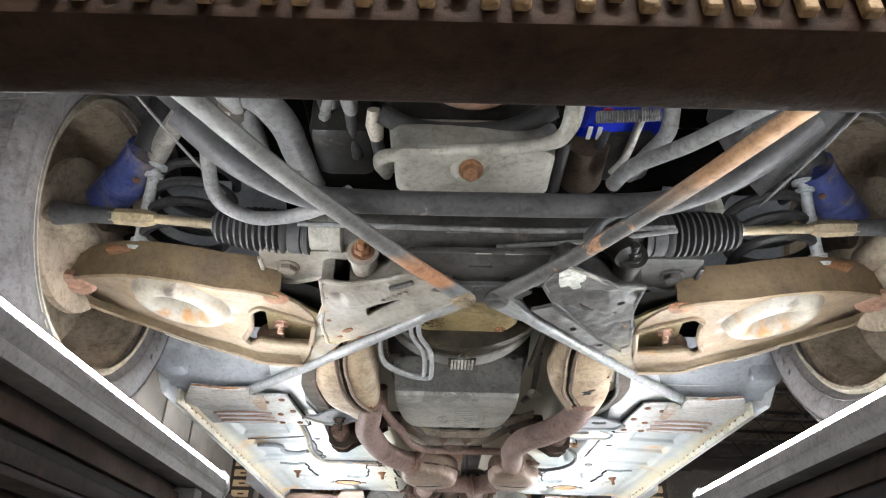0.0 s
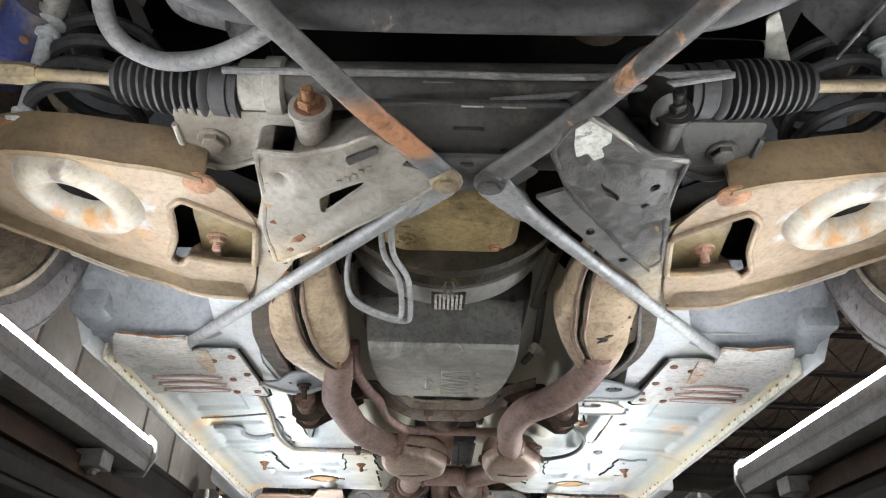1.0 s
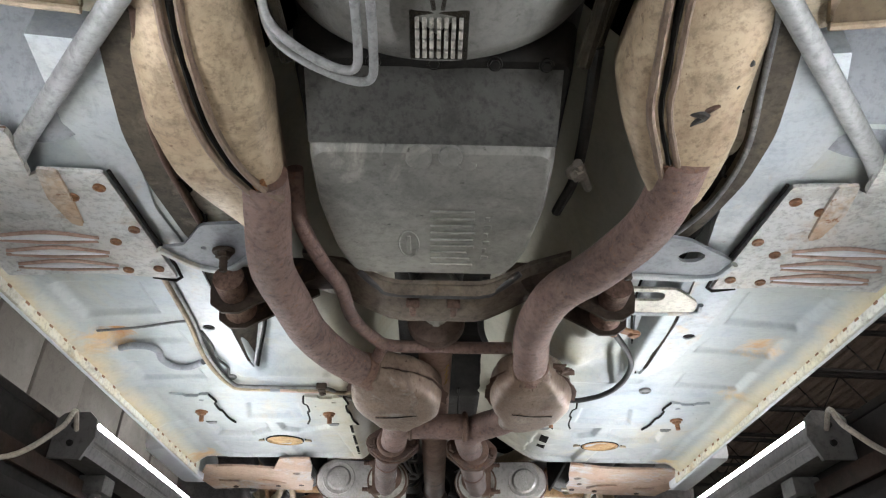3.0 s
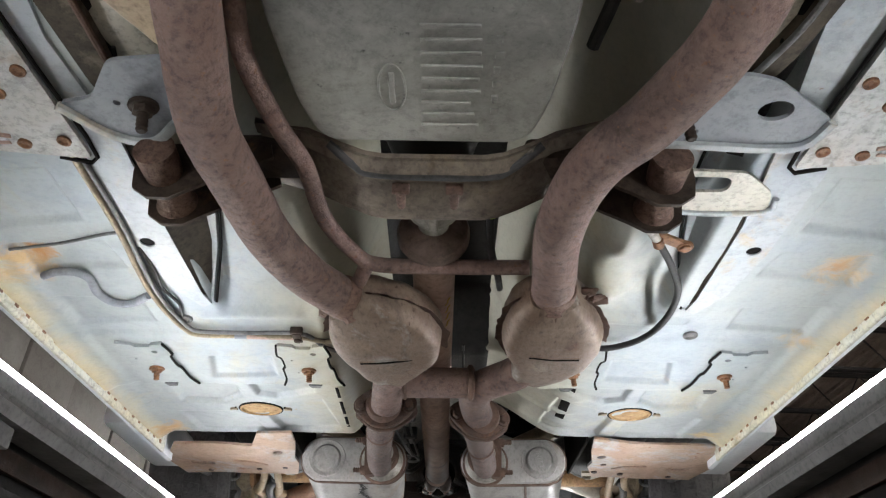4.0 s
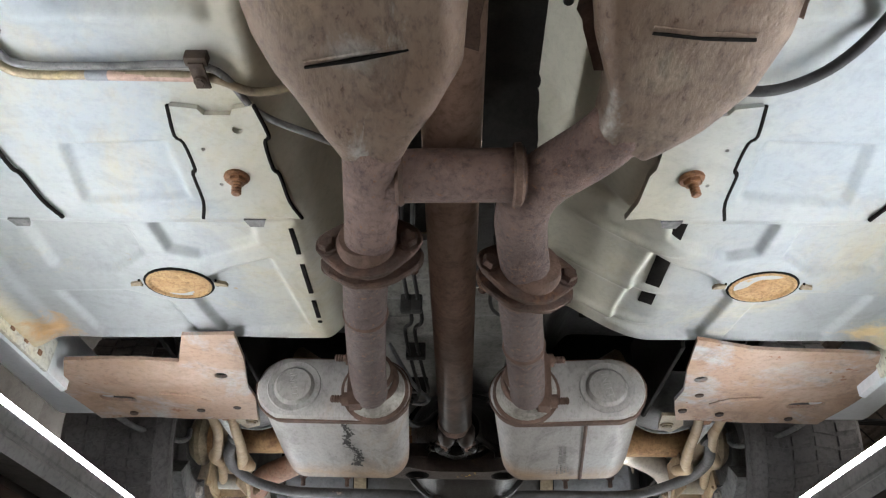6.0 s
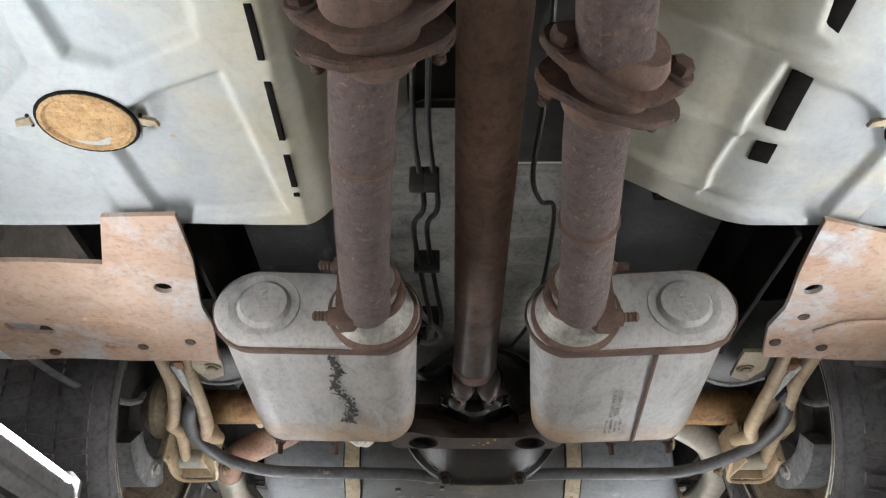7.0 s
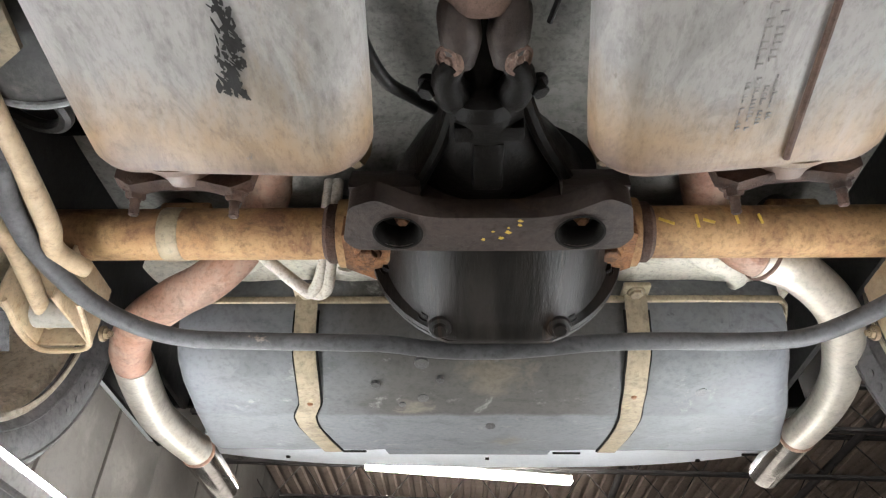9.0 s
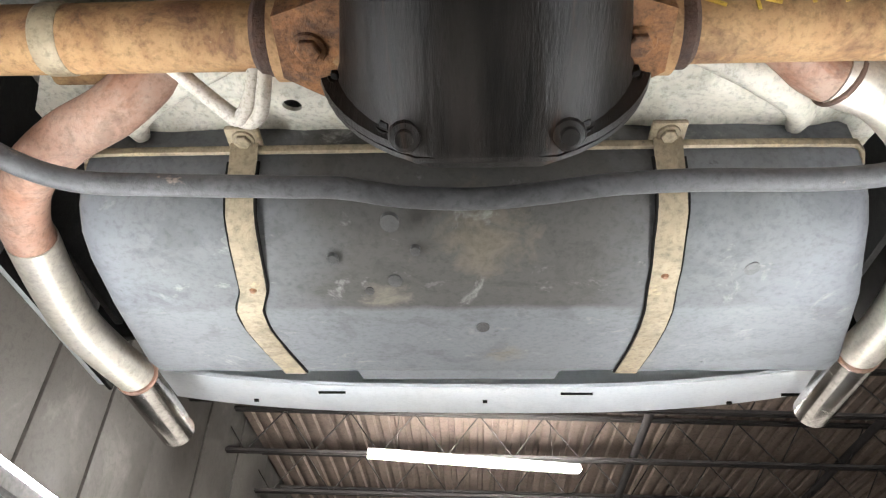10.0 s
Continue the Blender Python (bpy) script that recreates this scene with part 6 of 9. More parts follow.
bm = tube(B(), [(0.405, 3.449, 1.898), (0.473, 3.475, 1.886), (0.558, 3.563, 1.880), (0.608, 3.666, 1.876), (0.640, 3.760, 1.872), (0.655, 3.850, 1.870), (0.656, 3.920, 1.868), (0.648, 3.998, 1.867)], 0.0325, 22)
part("tailpipe", bm, M_PIPE, car, "bare aluminised tailpipe")
part("pipe_joint", lathe(B(), [(-0.004, 0.0325), (-0.002, 0.0345), (0.002, 0.0345), (0.004, 0.0325)], (0.412, 3.452, 1.8965), (0.85, 0.5, -0.14), 26), M_SEAM, car, "dark pipe joint")
for s, at, axis in ((-1, V(-0.574, 4.030, 1.846), V(-0.085, 1.0, 0.07)), (1, V(0.648, 3.992, 1.867), V(0.12, 1.0, 0.09))):
    axis = axis.normalized()
    part("tailpipe_clamp", lathe(B(), [(-0.006, 0.0325), (-0.004, 0.0352), (0.004, 0.0352), (0.006, 0.0325)], at, axis, 26), M_PINKRUST, car, "rusty tailpipe joint")
    bm = lathe(B(), [(0, 0.0325), (0.006, 0.0345), (0.26, 0.0345), (0.264, 0.0350), (0.266, 0.0335), (0.26, 0.0320), (0.02, 0.0315)], at + 0.004 * axis, axis, 32, caps=False)
    part("tailpipe_tip", bm, M_CHROME, car, "polished chrome tailpipe tip")
    bm = tube(B(), [at + V(-s * 0.028, 0, 0.018), at + V(-s * 0.045, -0.012, 0.036), at + V(-s * 0.050, -0.03, 0.075), at + V(-s * 0.048, -0.05, 0.13)], 0.0065, 10)
    part("tailpipe_hanger", bm, M_PINKRUST, car, "rusty hanger")

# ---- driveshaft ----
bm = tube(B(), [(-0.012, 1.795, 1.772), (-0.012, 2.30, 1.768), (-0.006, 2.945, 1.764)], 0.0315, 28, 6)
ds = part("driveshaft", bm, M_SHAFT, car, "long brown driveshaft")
bm = lathe(B(), [(-0.09, 0.020), (-0.034, 0.021), (-0.028, 0.030), (-0.024, 0.040), (-0.022, 0.0465), (-0.014, 0.0495), (-0.004, 0.0495), (0.0, 0.040), (0.010, 0.034), (0.03, 0.0325)], (-0.012, 1.795, 1.772), (0, 1, 0), 40)
part("front_yoke", bm, M_SHAFTF, ds)
bm = lathe(B(), [(-0.07, 0.024), (-0.060, 0.036), (-0.012, 0.037), (0.000, 0.035), (0.006, 0.026), (0.012, 0.0215), (0.04, 0.021)], (-0.012, 1.725, 1.772), (0, 1, 0), 32)
seal = part("output_shaft", bm, M_ALU, ds, "pale output shaft")
part("shaft_key", box(B(), (-0.018, 1.668, 1.7320), (-0.006, 1.728, 1.738), 0.002), M_ALU, seal)
for k in range(4):
    y = 1.930 + 0.024 * k
    part("shaft_chalk", tube(B(), [(0.006, y + 0.010, 1.7452), (0.010, y + 0.002, 1.7470), (0.009, y - 0.002, 1.7465), (0.013, y - 0.009, 1.7490)], 0.0009, 6, 3), M_YELLOW, ds, "yellow chalk stroke")
bm = lathe(B(), [(0, 0.0316), (0.012, 0.0335), (0.02, 0.0335), (0.024, 0.0316)], (-0.007, 2.922, 1.764), (0, 1, 0), 28)
part("weld_ring", bm, M_SEAM, ds)
hub = V(-0.004, 2.985, 1.764)
for e in (-1, 1):
    d = V(e * 0.62, 0, -0.78)
    bm = tube(B(), [hub + V(e * 0.010, -0.055, -0.006), hub + V(e * 0.020, -0.036, -0.014), hub + d * 0.030 + V(0, -0.018, 0), hub + d * 0.031 + V(0, 0.006, 0)], [0.013, 0.017, 0.0175, 0.012], 12)
    ear = part("joint_ear", bm, M_DAMP, ds, "dark brown joint ear")
    part("bearing_cap", lathe(B(), [(0.0, 0.0135), (0.004, 0.0130), (0.005, 0.0105), (0.003, 0.0100), (0.003, 0.0045), (0.0045, 0.003), (0.0045, 0.0)], hub + d * 0.0425 + V(0, -0.004, 0), d, 22), M_BUSH, ear, "brown ringed bearing cap")
bm = B()
for e in (-1, 1):
    tube(bm, [hub + V(e * 0.014, 0.062, -0.004), hub + V(e * 0.026, 0.040, -0.018), hub + V(e * 0.030, 0.016, -0.028), hub + V(e * 0.022, 0.0, -0.032)], [0.016, 0.017, 0.013, 0.009], 10)
    bolt(bm, hub + V(e * 0.044, 0.030, -0.020), (e * 0.4, 0.2, -1), 0.008, 0.012)
lathe(bm, [(-0.03, 0.014), (-0.012, 0.022), (0.012, 0.022), (0.036, 0.020), (0.046, 0.036), (0.060, 0.038)], hub, (0, 1, 0), 22)
part("joint_cross", bm, M_BLACK, ds, "black oily universal joint")
# small lines beside the shaft
for d in (0, 0.016):
    bm = tube(B(), [(-0.062 - d, 2.30, 1.86), (-0.070 - d, 2.50, 1.83), (-0.060 - d, 2.60, 1.80), (-0.074 - d, 2.66, 1.81), (-0.064 - d, 2.76, 1.79), (-0.056 - d, 2.84, 1.785), (-0.066 - d, 2.95, 1.82)], 0.0032, 8)
    part("brake_line", bm, M_DARK, car, "bent black brake line beside the driveshaft")
    for y in (2.56, 2.72, 2.86):
        part("line_clip", box(B(), (-0.076 - d, y, 1.792), (-0.058 - d, y + 0.014, 1.822), 0.003), M_DARK, car)
part("brake_line", tube(B(), [(0.045, 2.30, 1.85), (0.048, 2.45, 1.82), (0.046, 2.56, 1.81), (0.062, 2.62, 1.82), (0.085, 2.66, 1.84), (0.090, 2.80, 1.84), (0.080, 2.92, 1.83), (0.060, 3.02, 1.84)], 0.003, 8), M_DARK, car)
bm = tube(B(), [(-0.13, 2.80, 1.86), (-0.085, 2.845, 1.80), (-0.062, 2.875, 1.79), (-0.058, 2.90, 1.79), (-0.075, 2.918, 1.79), (-0.11, 2.920, 1.80)], 0.0038, 8)
part("vent_hose", bm, M_BRACER, car, "pale bent vent hose")
bm = box(B(), (-0.115, 2.90, 1.80), (-0.078, 2.935, 1.835), 0.006)
bolt(bm, (-0.096, 2.918, 1.80), (0, 0, -1), 0.008, 0.010)
part("brake_junction", bm, M_DARK, car, "oily black brake junction")
part("brake_hose", tube(B(), [(-0.10, 2.93, 1.82), (-0.112, 2.99, 1.80), (-0.095, 3.05, 1.80), (-0.07, 3.09, 1.82), (-0.05, 3.14, 1.86)], 0.0065, 10), M_DARK, car, "black brake hose")

# ---- rear: body, axle, arms, tank ----


def rear_floor_z(x, y):
    a = abs(x)
    z = 1.80 + 0.30 * smooth(2.583, 2.60, y) - 0.07 * smooth(2.95, 3.2, y)
    k = smooth(0.21, 0.14, a) * smooth(3.25, 2.95, y)
    rib = math.sin((y - 2.60) * 62) * smooth(2.62, 2.70, y) * smooth(3.05, 2.98, y)
    z = z * (1 - k) + k * (1.935 + 0.05 * smooth(2.6, 3.0, y) + 0.010 * rib)
    z -= 0.07 * math.exp(-((a - 0.27) / 0.10) ** 2 - ((y - 3.36) / 0.09) ** 2)
    z += 0.010 * noise.noise(V(x * 6, y * 6, 5))
    return z + 0.05 * smooth(3.4, 3.9, y)


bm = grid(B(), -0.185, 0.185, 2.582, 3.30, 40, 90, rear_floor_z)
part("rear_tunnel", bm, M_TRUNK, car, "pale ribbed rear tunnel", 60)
bm = grid(B(), -0.60, 0.60, 3.30, 4.42, 60, 60, rear_floor_z)
part("boot_floor", bm, M_TRUNK, car, "pale grey boot floor with pressings", 60)
# seat wells and their walls: the missing light is put into the black
for s in (-1, 1):
    bm = grid(B(), s * 0.184, s * 0.60, 2.582, 3.302, 24, 36, lambda x, y: 2.06 + 0.09 * smooth(0.2, 0.3, abs(x)) + 0.01 * noise.noise(V(x * 8, y * 8, 1)))
    part("seat_well", bm, M_DUSTY, car, "black well under the rear seat, shade in its colour", 60)
    part("well_front", box(B(), (s * 0.186, 2.584, 1.80), (s * 0.60, 2.596, 2.16), 0.003), M_VOID, car)
    part("well_back", box(B(), (s * 0.186, 3.290, 2.00), (s * 0.60, 3.299, 2.16), 0.003), M_VOID, car)
    part("well_wall", box(B(), (s * 0.180, 2.597, 2.02), (s * 0.186, 3.29, 2.08), 0.001), M_VOID, car)
# arches, inner wings and quarter panels get near-black sheets in place of shade
for s in (-1, 1):
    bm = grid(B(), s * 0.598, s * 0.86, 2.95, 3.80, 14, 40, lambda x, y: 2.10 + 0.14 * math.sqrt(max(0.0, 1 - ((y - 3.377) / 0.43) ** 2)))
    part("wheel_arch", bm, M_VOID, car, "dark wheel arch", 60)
    part("arch_wall", box(B(), (s * 0.585, 2.60, 1.90), (s * 0.597, 3.95, 2.3), 0.002), M_DARK, car)
    part("quarter_shade", box(B(), (s * 0.832, 3.70, 2.02), (s * 0.842, 4.42, 2.5), 0.002), M_VOID, car)
    part("quarter_panel", box(B(), (s * 0.845, 3.76, 2.03), (s * 0.87, 4.42, 2.5), 0.01), M_WHITE, car, "white rear quarter panel")
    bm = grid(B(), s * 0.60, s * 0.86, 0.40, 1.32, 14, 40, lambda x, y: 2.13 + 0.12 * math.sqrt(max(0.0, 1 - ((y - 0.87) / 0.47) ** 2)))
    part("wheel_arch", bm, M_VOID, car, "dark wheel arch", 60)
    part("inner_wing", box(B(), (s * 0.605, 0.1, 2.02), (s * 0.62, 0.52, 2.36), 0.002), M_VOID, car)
    part("front_wing", box(B(), (s * 0.82, -0.1, 1.95), (s * 0.87, 0.46, 2.5), 0.03), M_WHITE, car, "white front wing")
    # rust-stained torque box cover
    bm = B()
    if s < 0:
        out = [(0.631, 2.642), (0.444, 2.638), (0.415, 2.556), (0.337, 2.556), (0.341, 2.636), (0.360, 2.74), (0.358, 2.79), (0.376, 2.889), (0.52, 2.884), (0.667, 2.880), (0.687, 2.768)]
    else:
        out = [(0.640, 2.605), (0.44, 2.585), (0.351, 2.561), (0.362, 2.66), (0.378, 2.74), (0.376, 2.79), (0.399, 2.872), (0.53, 2.880), (0.661, 2.884), (0.688, 2.749)]
    plate(bm, [(s * a, b) for a, b in out], [circle(s * 0.392, 2.691, 0.011, 12), soft_poly([(s * 0.575, 2.79), (s * 0.635, 2.78), (s * 0.635, 2.805), (s * 0.575, 2.815)], 0.01, 3)], 1.744, 1.750, warp=lambda x, y: 0.005 * noise.noise(V(x * 8, y * 8, 0)) - 0.004 * ridge(x, y, s * 0.45, 2.70, s * 0.60, 2.72, 0.03), fine=0.03)
    tb = part("torque_box_cover", bm, M_SHIELD, car, "pinkish rust-stained cover plate", 60)
    for x, y in ((0.400, 2.83), (0.47, 2.845), (0.41, 2.76), (0.60, 2.862)):
        part("rivet", lathe(B(), [(0, 0.008), (0.003, 0.007), (0.003, 0.004)], (s * x, y, 1.746), (0, 0, -1), 12), M_SHAFT, tb)
    part("cover_rib", tube(B(), [(s * 0.44, 2.800, 1.743), (s * 0.47, 2.775, 1.742), (s * 0.52, 2.77, 1.743)], 0.006, 8, flat=0.6), M_SHIELD, tb)
    part("cover_side", box(B(), (s * 0.338, 2.60, 1.752), (s * 0.346, 2.88, 1.90), 0.003), M_VOID, tb)
    bm = B()
    plate(bm, [(s * 0.378, 2.880), (s * 0.418, 2.880), (s * 0.440, 2.96), (s * 0.432, 3.018), (s * 0.402, 2.998), (s * 0.388, 2.94)], [], 1.756, 1.762, warp=lambda x, y: 0.02 * smooth(2.88, 3.02, y))
    bolt(bm, (s * 0.404, 2.946, 1.764), (0, 0, -1), 0.009, 0.006)
    part("cover_tongue", bm, M_STRAP, tb, "tan tongue with a bolt")
    bm = grid(B(), s * 0.36, s * 0.60, 2.90, 3.075, 14, 10, lambda x, y: 1.80 + 0.055 * smooth(3.0, 2.9, y) + 0.05 * ((abs(x) - 0.44) / 0.12) ** 2)
    part("spring_pan", bm, M_DUSTY, car, "dark rounded spring pan", 60)
    part("pan_rim", tube(B(), [(s * 0.37, 3.072, 1.82), (s * 0.41, 3.078, 1.802), (s * 0.45, 3.078, 1.800), (s * 0.49, 3.070, 1.808)], 0.004, 8), M_BRACER, car, "pale spring pan rim")
    part("sill_end", box(B(), (s * 0.69, 2.60, 1.775), (s * 0.80, 2.96, 1.86), 0.02), M_WHITE, car, "dusty white sill end")
    # lower arm: two rolled flanges, a sunk web, straps and the axle bracket
    kx = 0.0 if s < 0 else 0.026
    bm = tube(B(), [(s * (0.485 + kx), 2.88, 1.798), (s * (0.495 + kx), 2.947, 1.792), (s * (0.506 + kx), 3.051, 1.789), (s * (0.526 + kx), 3.130, 1.789), (s * (0.544 + kx), 3.190, 1.789), (s * (0.560 + kx), 3.225, 1.789), (s * (0.556 + kx), 3.270, 1.790), (s * (0.572 + kx), 3.340, 1.791), (s * (0.590 + kx), 3.410, 1.793), (s * (0.598 + kx), 3.46, 1.795)], [0.0095, 0.0100, 0.0105, 0.0110, 0.0125, 0.0135, 0.0125, 0.0115, 0.0105, 0.0095], 12, flat=1.25)
    arm = part("lower_arm", bm, M_TANR, car, "tan stamped lower control arm")
    bm = tube(B(), [(s * (0.437 + kx), 2.89, 1.802), (s * (0.453 + kx), 2.958, 1.795), (s * (0.470 + kx), 3.050, 1.792), (s * (0.482 + kx), 3.140, 1.791), (s * (0.492 + kx), 3.200, 1.791), (s * (0.503 + kx), 3.255, 1.792), (s * (0.520 + kx), 3.300, 1.795), (s * (0.505 + kx), 3.350, 1.805)], [0.0085, 0.0090, 0.0100, 0.0105, 0.0120, 0.0125, 0.0130, 0.0100], 12, flat=1.2)
    part("arm_edge", bm, M_TANR, arm)
    bm = B()
    plate(bm, [(s * (0.445 + kx), 2.92), (s * (0.492 + kx), 2.92), (s * (0.530 + kx), 3.15), (s * (0.556 + kx), 3.24), (s * (0.590 + kx), 3.42), (s * (0.535 + kx), 3.42), (s * (0.510 + kx), 3.27)], [], 1.806, 1.812)
    part("arm_web", bm, M_TAN, arm)
    bm = B()
    box(bm, (s * (0.482 + kx) - 0.007, 2.99, 1.786), (s * (0.482 + kx) + 0.007, 3.115, 1.790), 0.001, pose(0, 0, 0))
    part("arm_strap", bm, M_ZINC, arm, "silver strap")
    bm = box(B(), (s * (0.472 + kx) - 0.008, 2.972, 1.783), (s * (0.472 + kx) + 0.008, 2.996, 1.800), 0.003)
    part("strap_nut", bm, M_BOLT, arm)
    bm = B()
    box(bm, (s * (0.470 + kx), 2.905, 1.795), (s * (0.498 + kx), 2.935, 1.83), 0.004)
    bolt(bm, (s * (0.505 + kx), 2.92, 1.80), (s, 0, 0), 0.011, 0.012)
    part("arm_bush", bm, M_BOLT, arm)
    # folded axle bracket: open cup with a rolled rim
    bm = B()
    for a, b in ((0.538, 0.543), (0.612, 0.617)):
        box(bm, (s * (a + kx * 0.5), 3.36, 1.766), (s * (b + kx * 0.5), 3.475, 1.86), 0.002)
    box(bm, (s * (0.538 + kx * 0.5), 3.470, 1.766), (s * (0.617 + kx * 0.5), 3.476, 1.85), 0.002)
    tube(bm, [(s * (0.520 + kx * 0.5), 3.385, 1.775), (s * (0.528 + kx * 0.5), 3.44, 1.765), (s * (0.542 + kx * 0.5), 3.472, 1.762), (s * (0.580 + kx * 0.5), 3.481, 1.762), (s * (0.612 + kx * 0.5), 3.474, 1.762), (s * (0.618 + kx * 0.5), 3.43, 1.764), (s * (0.610 + kx * 0.5), 3.37, 1.772)], 0.0042, 8)
    br = part("axle_bracket", bm, M_TANR, arm, "tan axle bracket with a rolled rim")
    part("bracket_tray", box(B(), (s * (0.543 + kx * 0.5), 3.40, 1.815), (s * (0.612 + kx * 0.5), 3.47, 1.822), 0.003), M_TAN, br)
    for sx in (0.522, 0.617):
        bm = bolt(B(), (s * (sx + kx * 0.5), 3.466, 1.780), (s * (1 if sx > 0.6 else -1), 0, 0), 0.008, 0.008, 0.005)
        part("bracket_bolt", bm, M_TAN, br)
    bm = lathe(B(), [(-0.030, 0.012), (-0.028, 0.021), (0.028, 0.021), (0.030, 0.012)], (s * (0.578 + kx * 0.5), 3.435, 1.795), (1, 0, 0), 20)
    part("bracket_bush", bm, M_CUP, br, "cream bush")
    # damper
    bm = tube(B(), [(s * 0.49, 3.435, 1.945), (s * 0.47, 3.52, 2.08)], 0.024, 16)
    part("rear_damper", bm, M_DARK, car, "black rear damper")
    # coil spring
    pts = [(s * 0.49 + 0.055 * math.cos(a), 3.10 + 0.055 * math.sin(a), 1.83 + 0.018 * a) for a in [0.4 * k for k in range(36)]]
    part("coil_spring", tube(B(), pts, 0.008, 8, 2), M_DARK, car, "dark coil spring")
    # brake hose
    bm = tube(B(), [(s * 0.72, 2.95, 1.80), (s * 0.685, 3.04, 1.79), (s * 0.65, 3.10, 1.79), (s * 0.625, 3.16, 1.80), (s * 0.622, 3.20, 1.82), (s * 0.64, 3.25, 1.85), (s * 0.652, 3.28, 1.87)], 0.0058, 10)
    part("park_brake_cable", bm, M_HOSE, car, "grey parking brake cable")

# axle
for s in (-1, 1):
    bm = lathe(B(), [(0.115, 0.05), (0.175, 0.042), (0.178, 0.047), (0.200, 0.047), (0.203, 0.0358), (0.62, 0.0358), (0.622, 0.055), (0.635, 0.055)], (0.012, 3.377, 1.885), (s, 0, 0), 32)
    ax = part("axle_tube", bm, M_AXLE, car, "orange rusty axle tube")
    bm = lathe(B(), [(0.196, 0.0362), (0.203, 0.0415), (0.214, 0.0415), (0.220, 0.0362)], (0.012, 3.377, 1.885), (s, 0, 0), 32)
    part("axle_collar", bm, M_FLANGE, ax)
    if s < 0:
        part("axle_band", lathe(B(), [(0.415, 0.0362), (0.418, 0.0375), (0.44, 0.0375), (0.443, 0.0362)], (0.012, 3.377, 1.885), (s, 0, 0), 32), M_STRAP, ax)
    bm = box(B(), (s * 0.40 + 0.012, 3.39, 1.90), (s * 0.475 + 0.012, 3.45, 1.96), 0.006)
    part("spring_perch", bm, M_AXLE, ax)
    bm = B()
    plate(bm, [(s * 0.115 + 0.012, 3.30), (s * 0.188 + 0.012, 3.325), (s * 0.19 + 0.012, 3.395), (s * 0.135 + 0.012, 3.43), (s * 0.09 + 0.012, 3.40)], [], 1.838, 1.87)
    bolt(bm, (s * 0.158 + 0.012, 3.36, 1.838), (0, 0, -1), 0.013, 0.010)
    part("axle_casting", bm, M_CASTR, ax, "rusty axle casting")
for k, (x, y, w, a) in enumerate(((0.245, 3.262, 0.022, 20), (0.250, 3.275, 0.018, -50), (0.285, 3.262, 0.018, 80), (0.30, 3.262, 0.016, 15), (0.335, 3.258, 0.014, 75), (0.365, 3.258, 0.014, 70))):
    bm = box(B(), (-w / 2, -0.0018, -0.0012), (w / 2, 0.0018, 0.0), 0.0, pose(x, y + 0.0795, 1.8735, 0, 0, 0) @ pose(0, 0, 0, -62, 0, 0) @ pose(0, 0, 0, 0, 0, a))
    part("chalk_mark", bm, M_YELLOW, car, "yellow chalk mark on the axle")
# differential
bm = B()
skin(bm, [stadium(-0.002, 1.790, 0.030, 0.030, 3.035, 8), stadium(-0.001, 1.795, 0.046, 0.044, 3.045, 8), stadium(0.0, 1.805, 0.041, 0.041, 3.065, 8), stadium(0.003, 1.818, 0.052, 0.050, 3.12, 8), stadium(0.008, 1.840, 0.080, 0.070, 3.17, 8), stadium(0.012, 1.862, 0.112, 0.085, 3.235, 8)])
diff = part("differential", bm, M_BLACK, car, "black oily differential casing", 60)
for e in (-1, 1):
    bm = tube(B(), [(0.004 + e * 0.030, 3.06, 1.790), (0.008 + e * 0.05, 3.12, 1.790), (0.012 + e * 0.085, 3.19, 1.790)], 0.008, 8)
    part("casing_rib", bm, M_BLACK, diff)
bm = box(B(), (-0.030, 3.085, 1.768), (0.038, 3.105, 1.80), 0.004)
box(bm, (-0.012, 3.105, 1.766), (0.020, 3.17, 1.80), 0.005)
part("casing_lug", bm, M_BLACK, diff)
rings = []
for y, cz, hw, hh in ((3.225, 1.862, 0.108, 0.080), (3.250, 1.862, 0.118, 0.088), (3.285, 1.866, 0.128, 0.112), (3.330, 1.874, 0.136, 0.130), (3.375, 1.880, 0.144, 0.142), (3.392, 1.881, 0.150, 0.147), (3.396, 1.881, 0.166, 0.151), (3.404, 1.881, 0.167, 0.152)):
    ring = []
    for q in range(48):
        a = 2 * math.pi * q / 48
        x, z = 1.03 * hw * math.cos(a), max(1.06 * hh * math.sin(a), -hh)
        ring.append(V(0.024 + x, y, cz + min(z, 0.11) + 0.004 * smooth(3.24, 3.30, y) * smooth(3.39, 3.34, y) * math.sin(3 * a)))
    rings.append(ring)
bm = B()
skin(bm, rings)
part("casing_back", bm, M_COVER, diff, "streaked oily casing with a flanged rim", 50)
# damper bar with two sockets
bm = B()
sockets = ((-0.090, 3.209), (0.102, 3.210))
plate(bm, soft_poly([(-0.150, 3.222), (-0.138, 3.238), (-0.05, 3.241), (0.07, 3.241), (0.148, 3.238), (0.160, 3.220), (0.150, 3.170), (0.125, 3.158), (0.088, 3.180), (0.06, 3.187), (-0.045, 3.187), (-0.072, 3.180), (-0.110, 3.158), (-0.138, 3.170)], 0.008, 3), [circle(x, y, 0.0245, 24, 0.0235) for x, y in sockets], 1.745, 1.772)
bar = part("damper_bar", bm, M_DAMP, diff, "dark brown damper bar with two round sockets")
bm = box(B(), (-0.128, 3.192, 1.7725), (0.139, 3.232, 1.806), 0.004)
part("bar_back", bm, M_DAMP, bar)
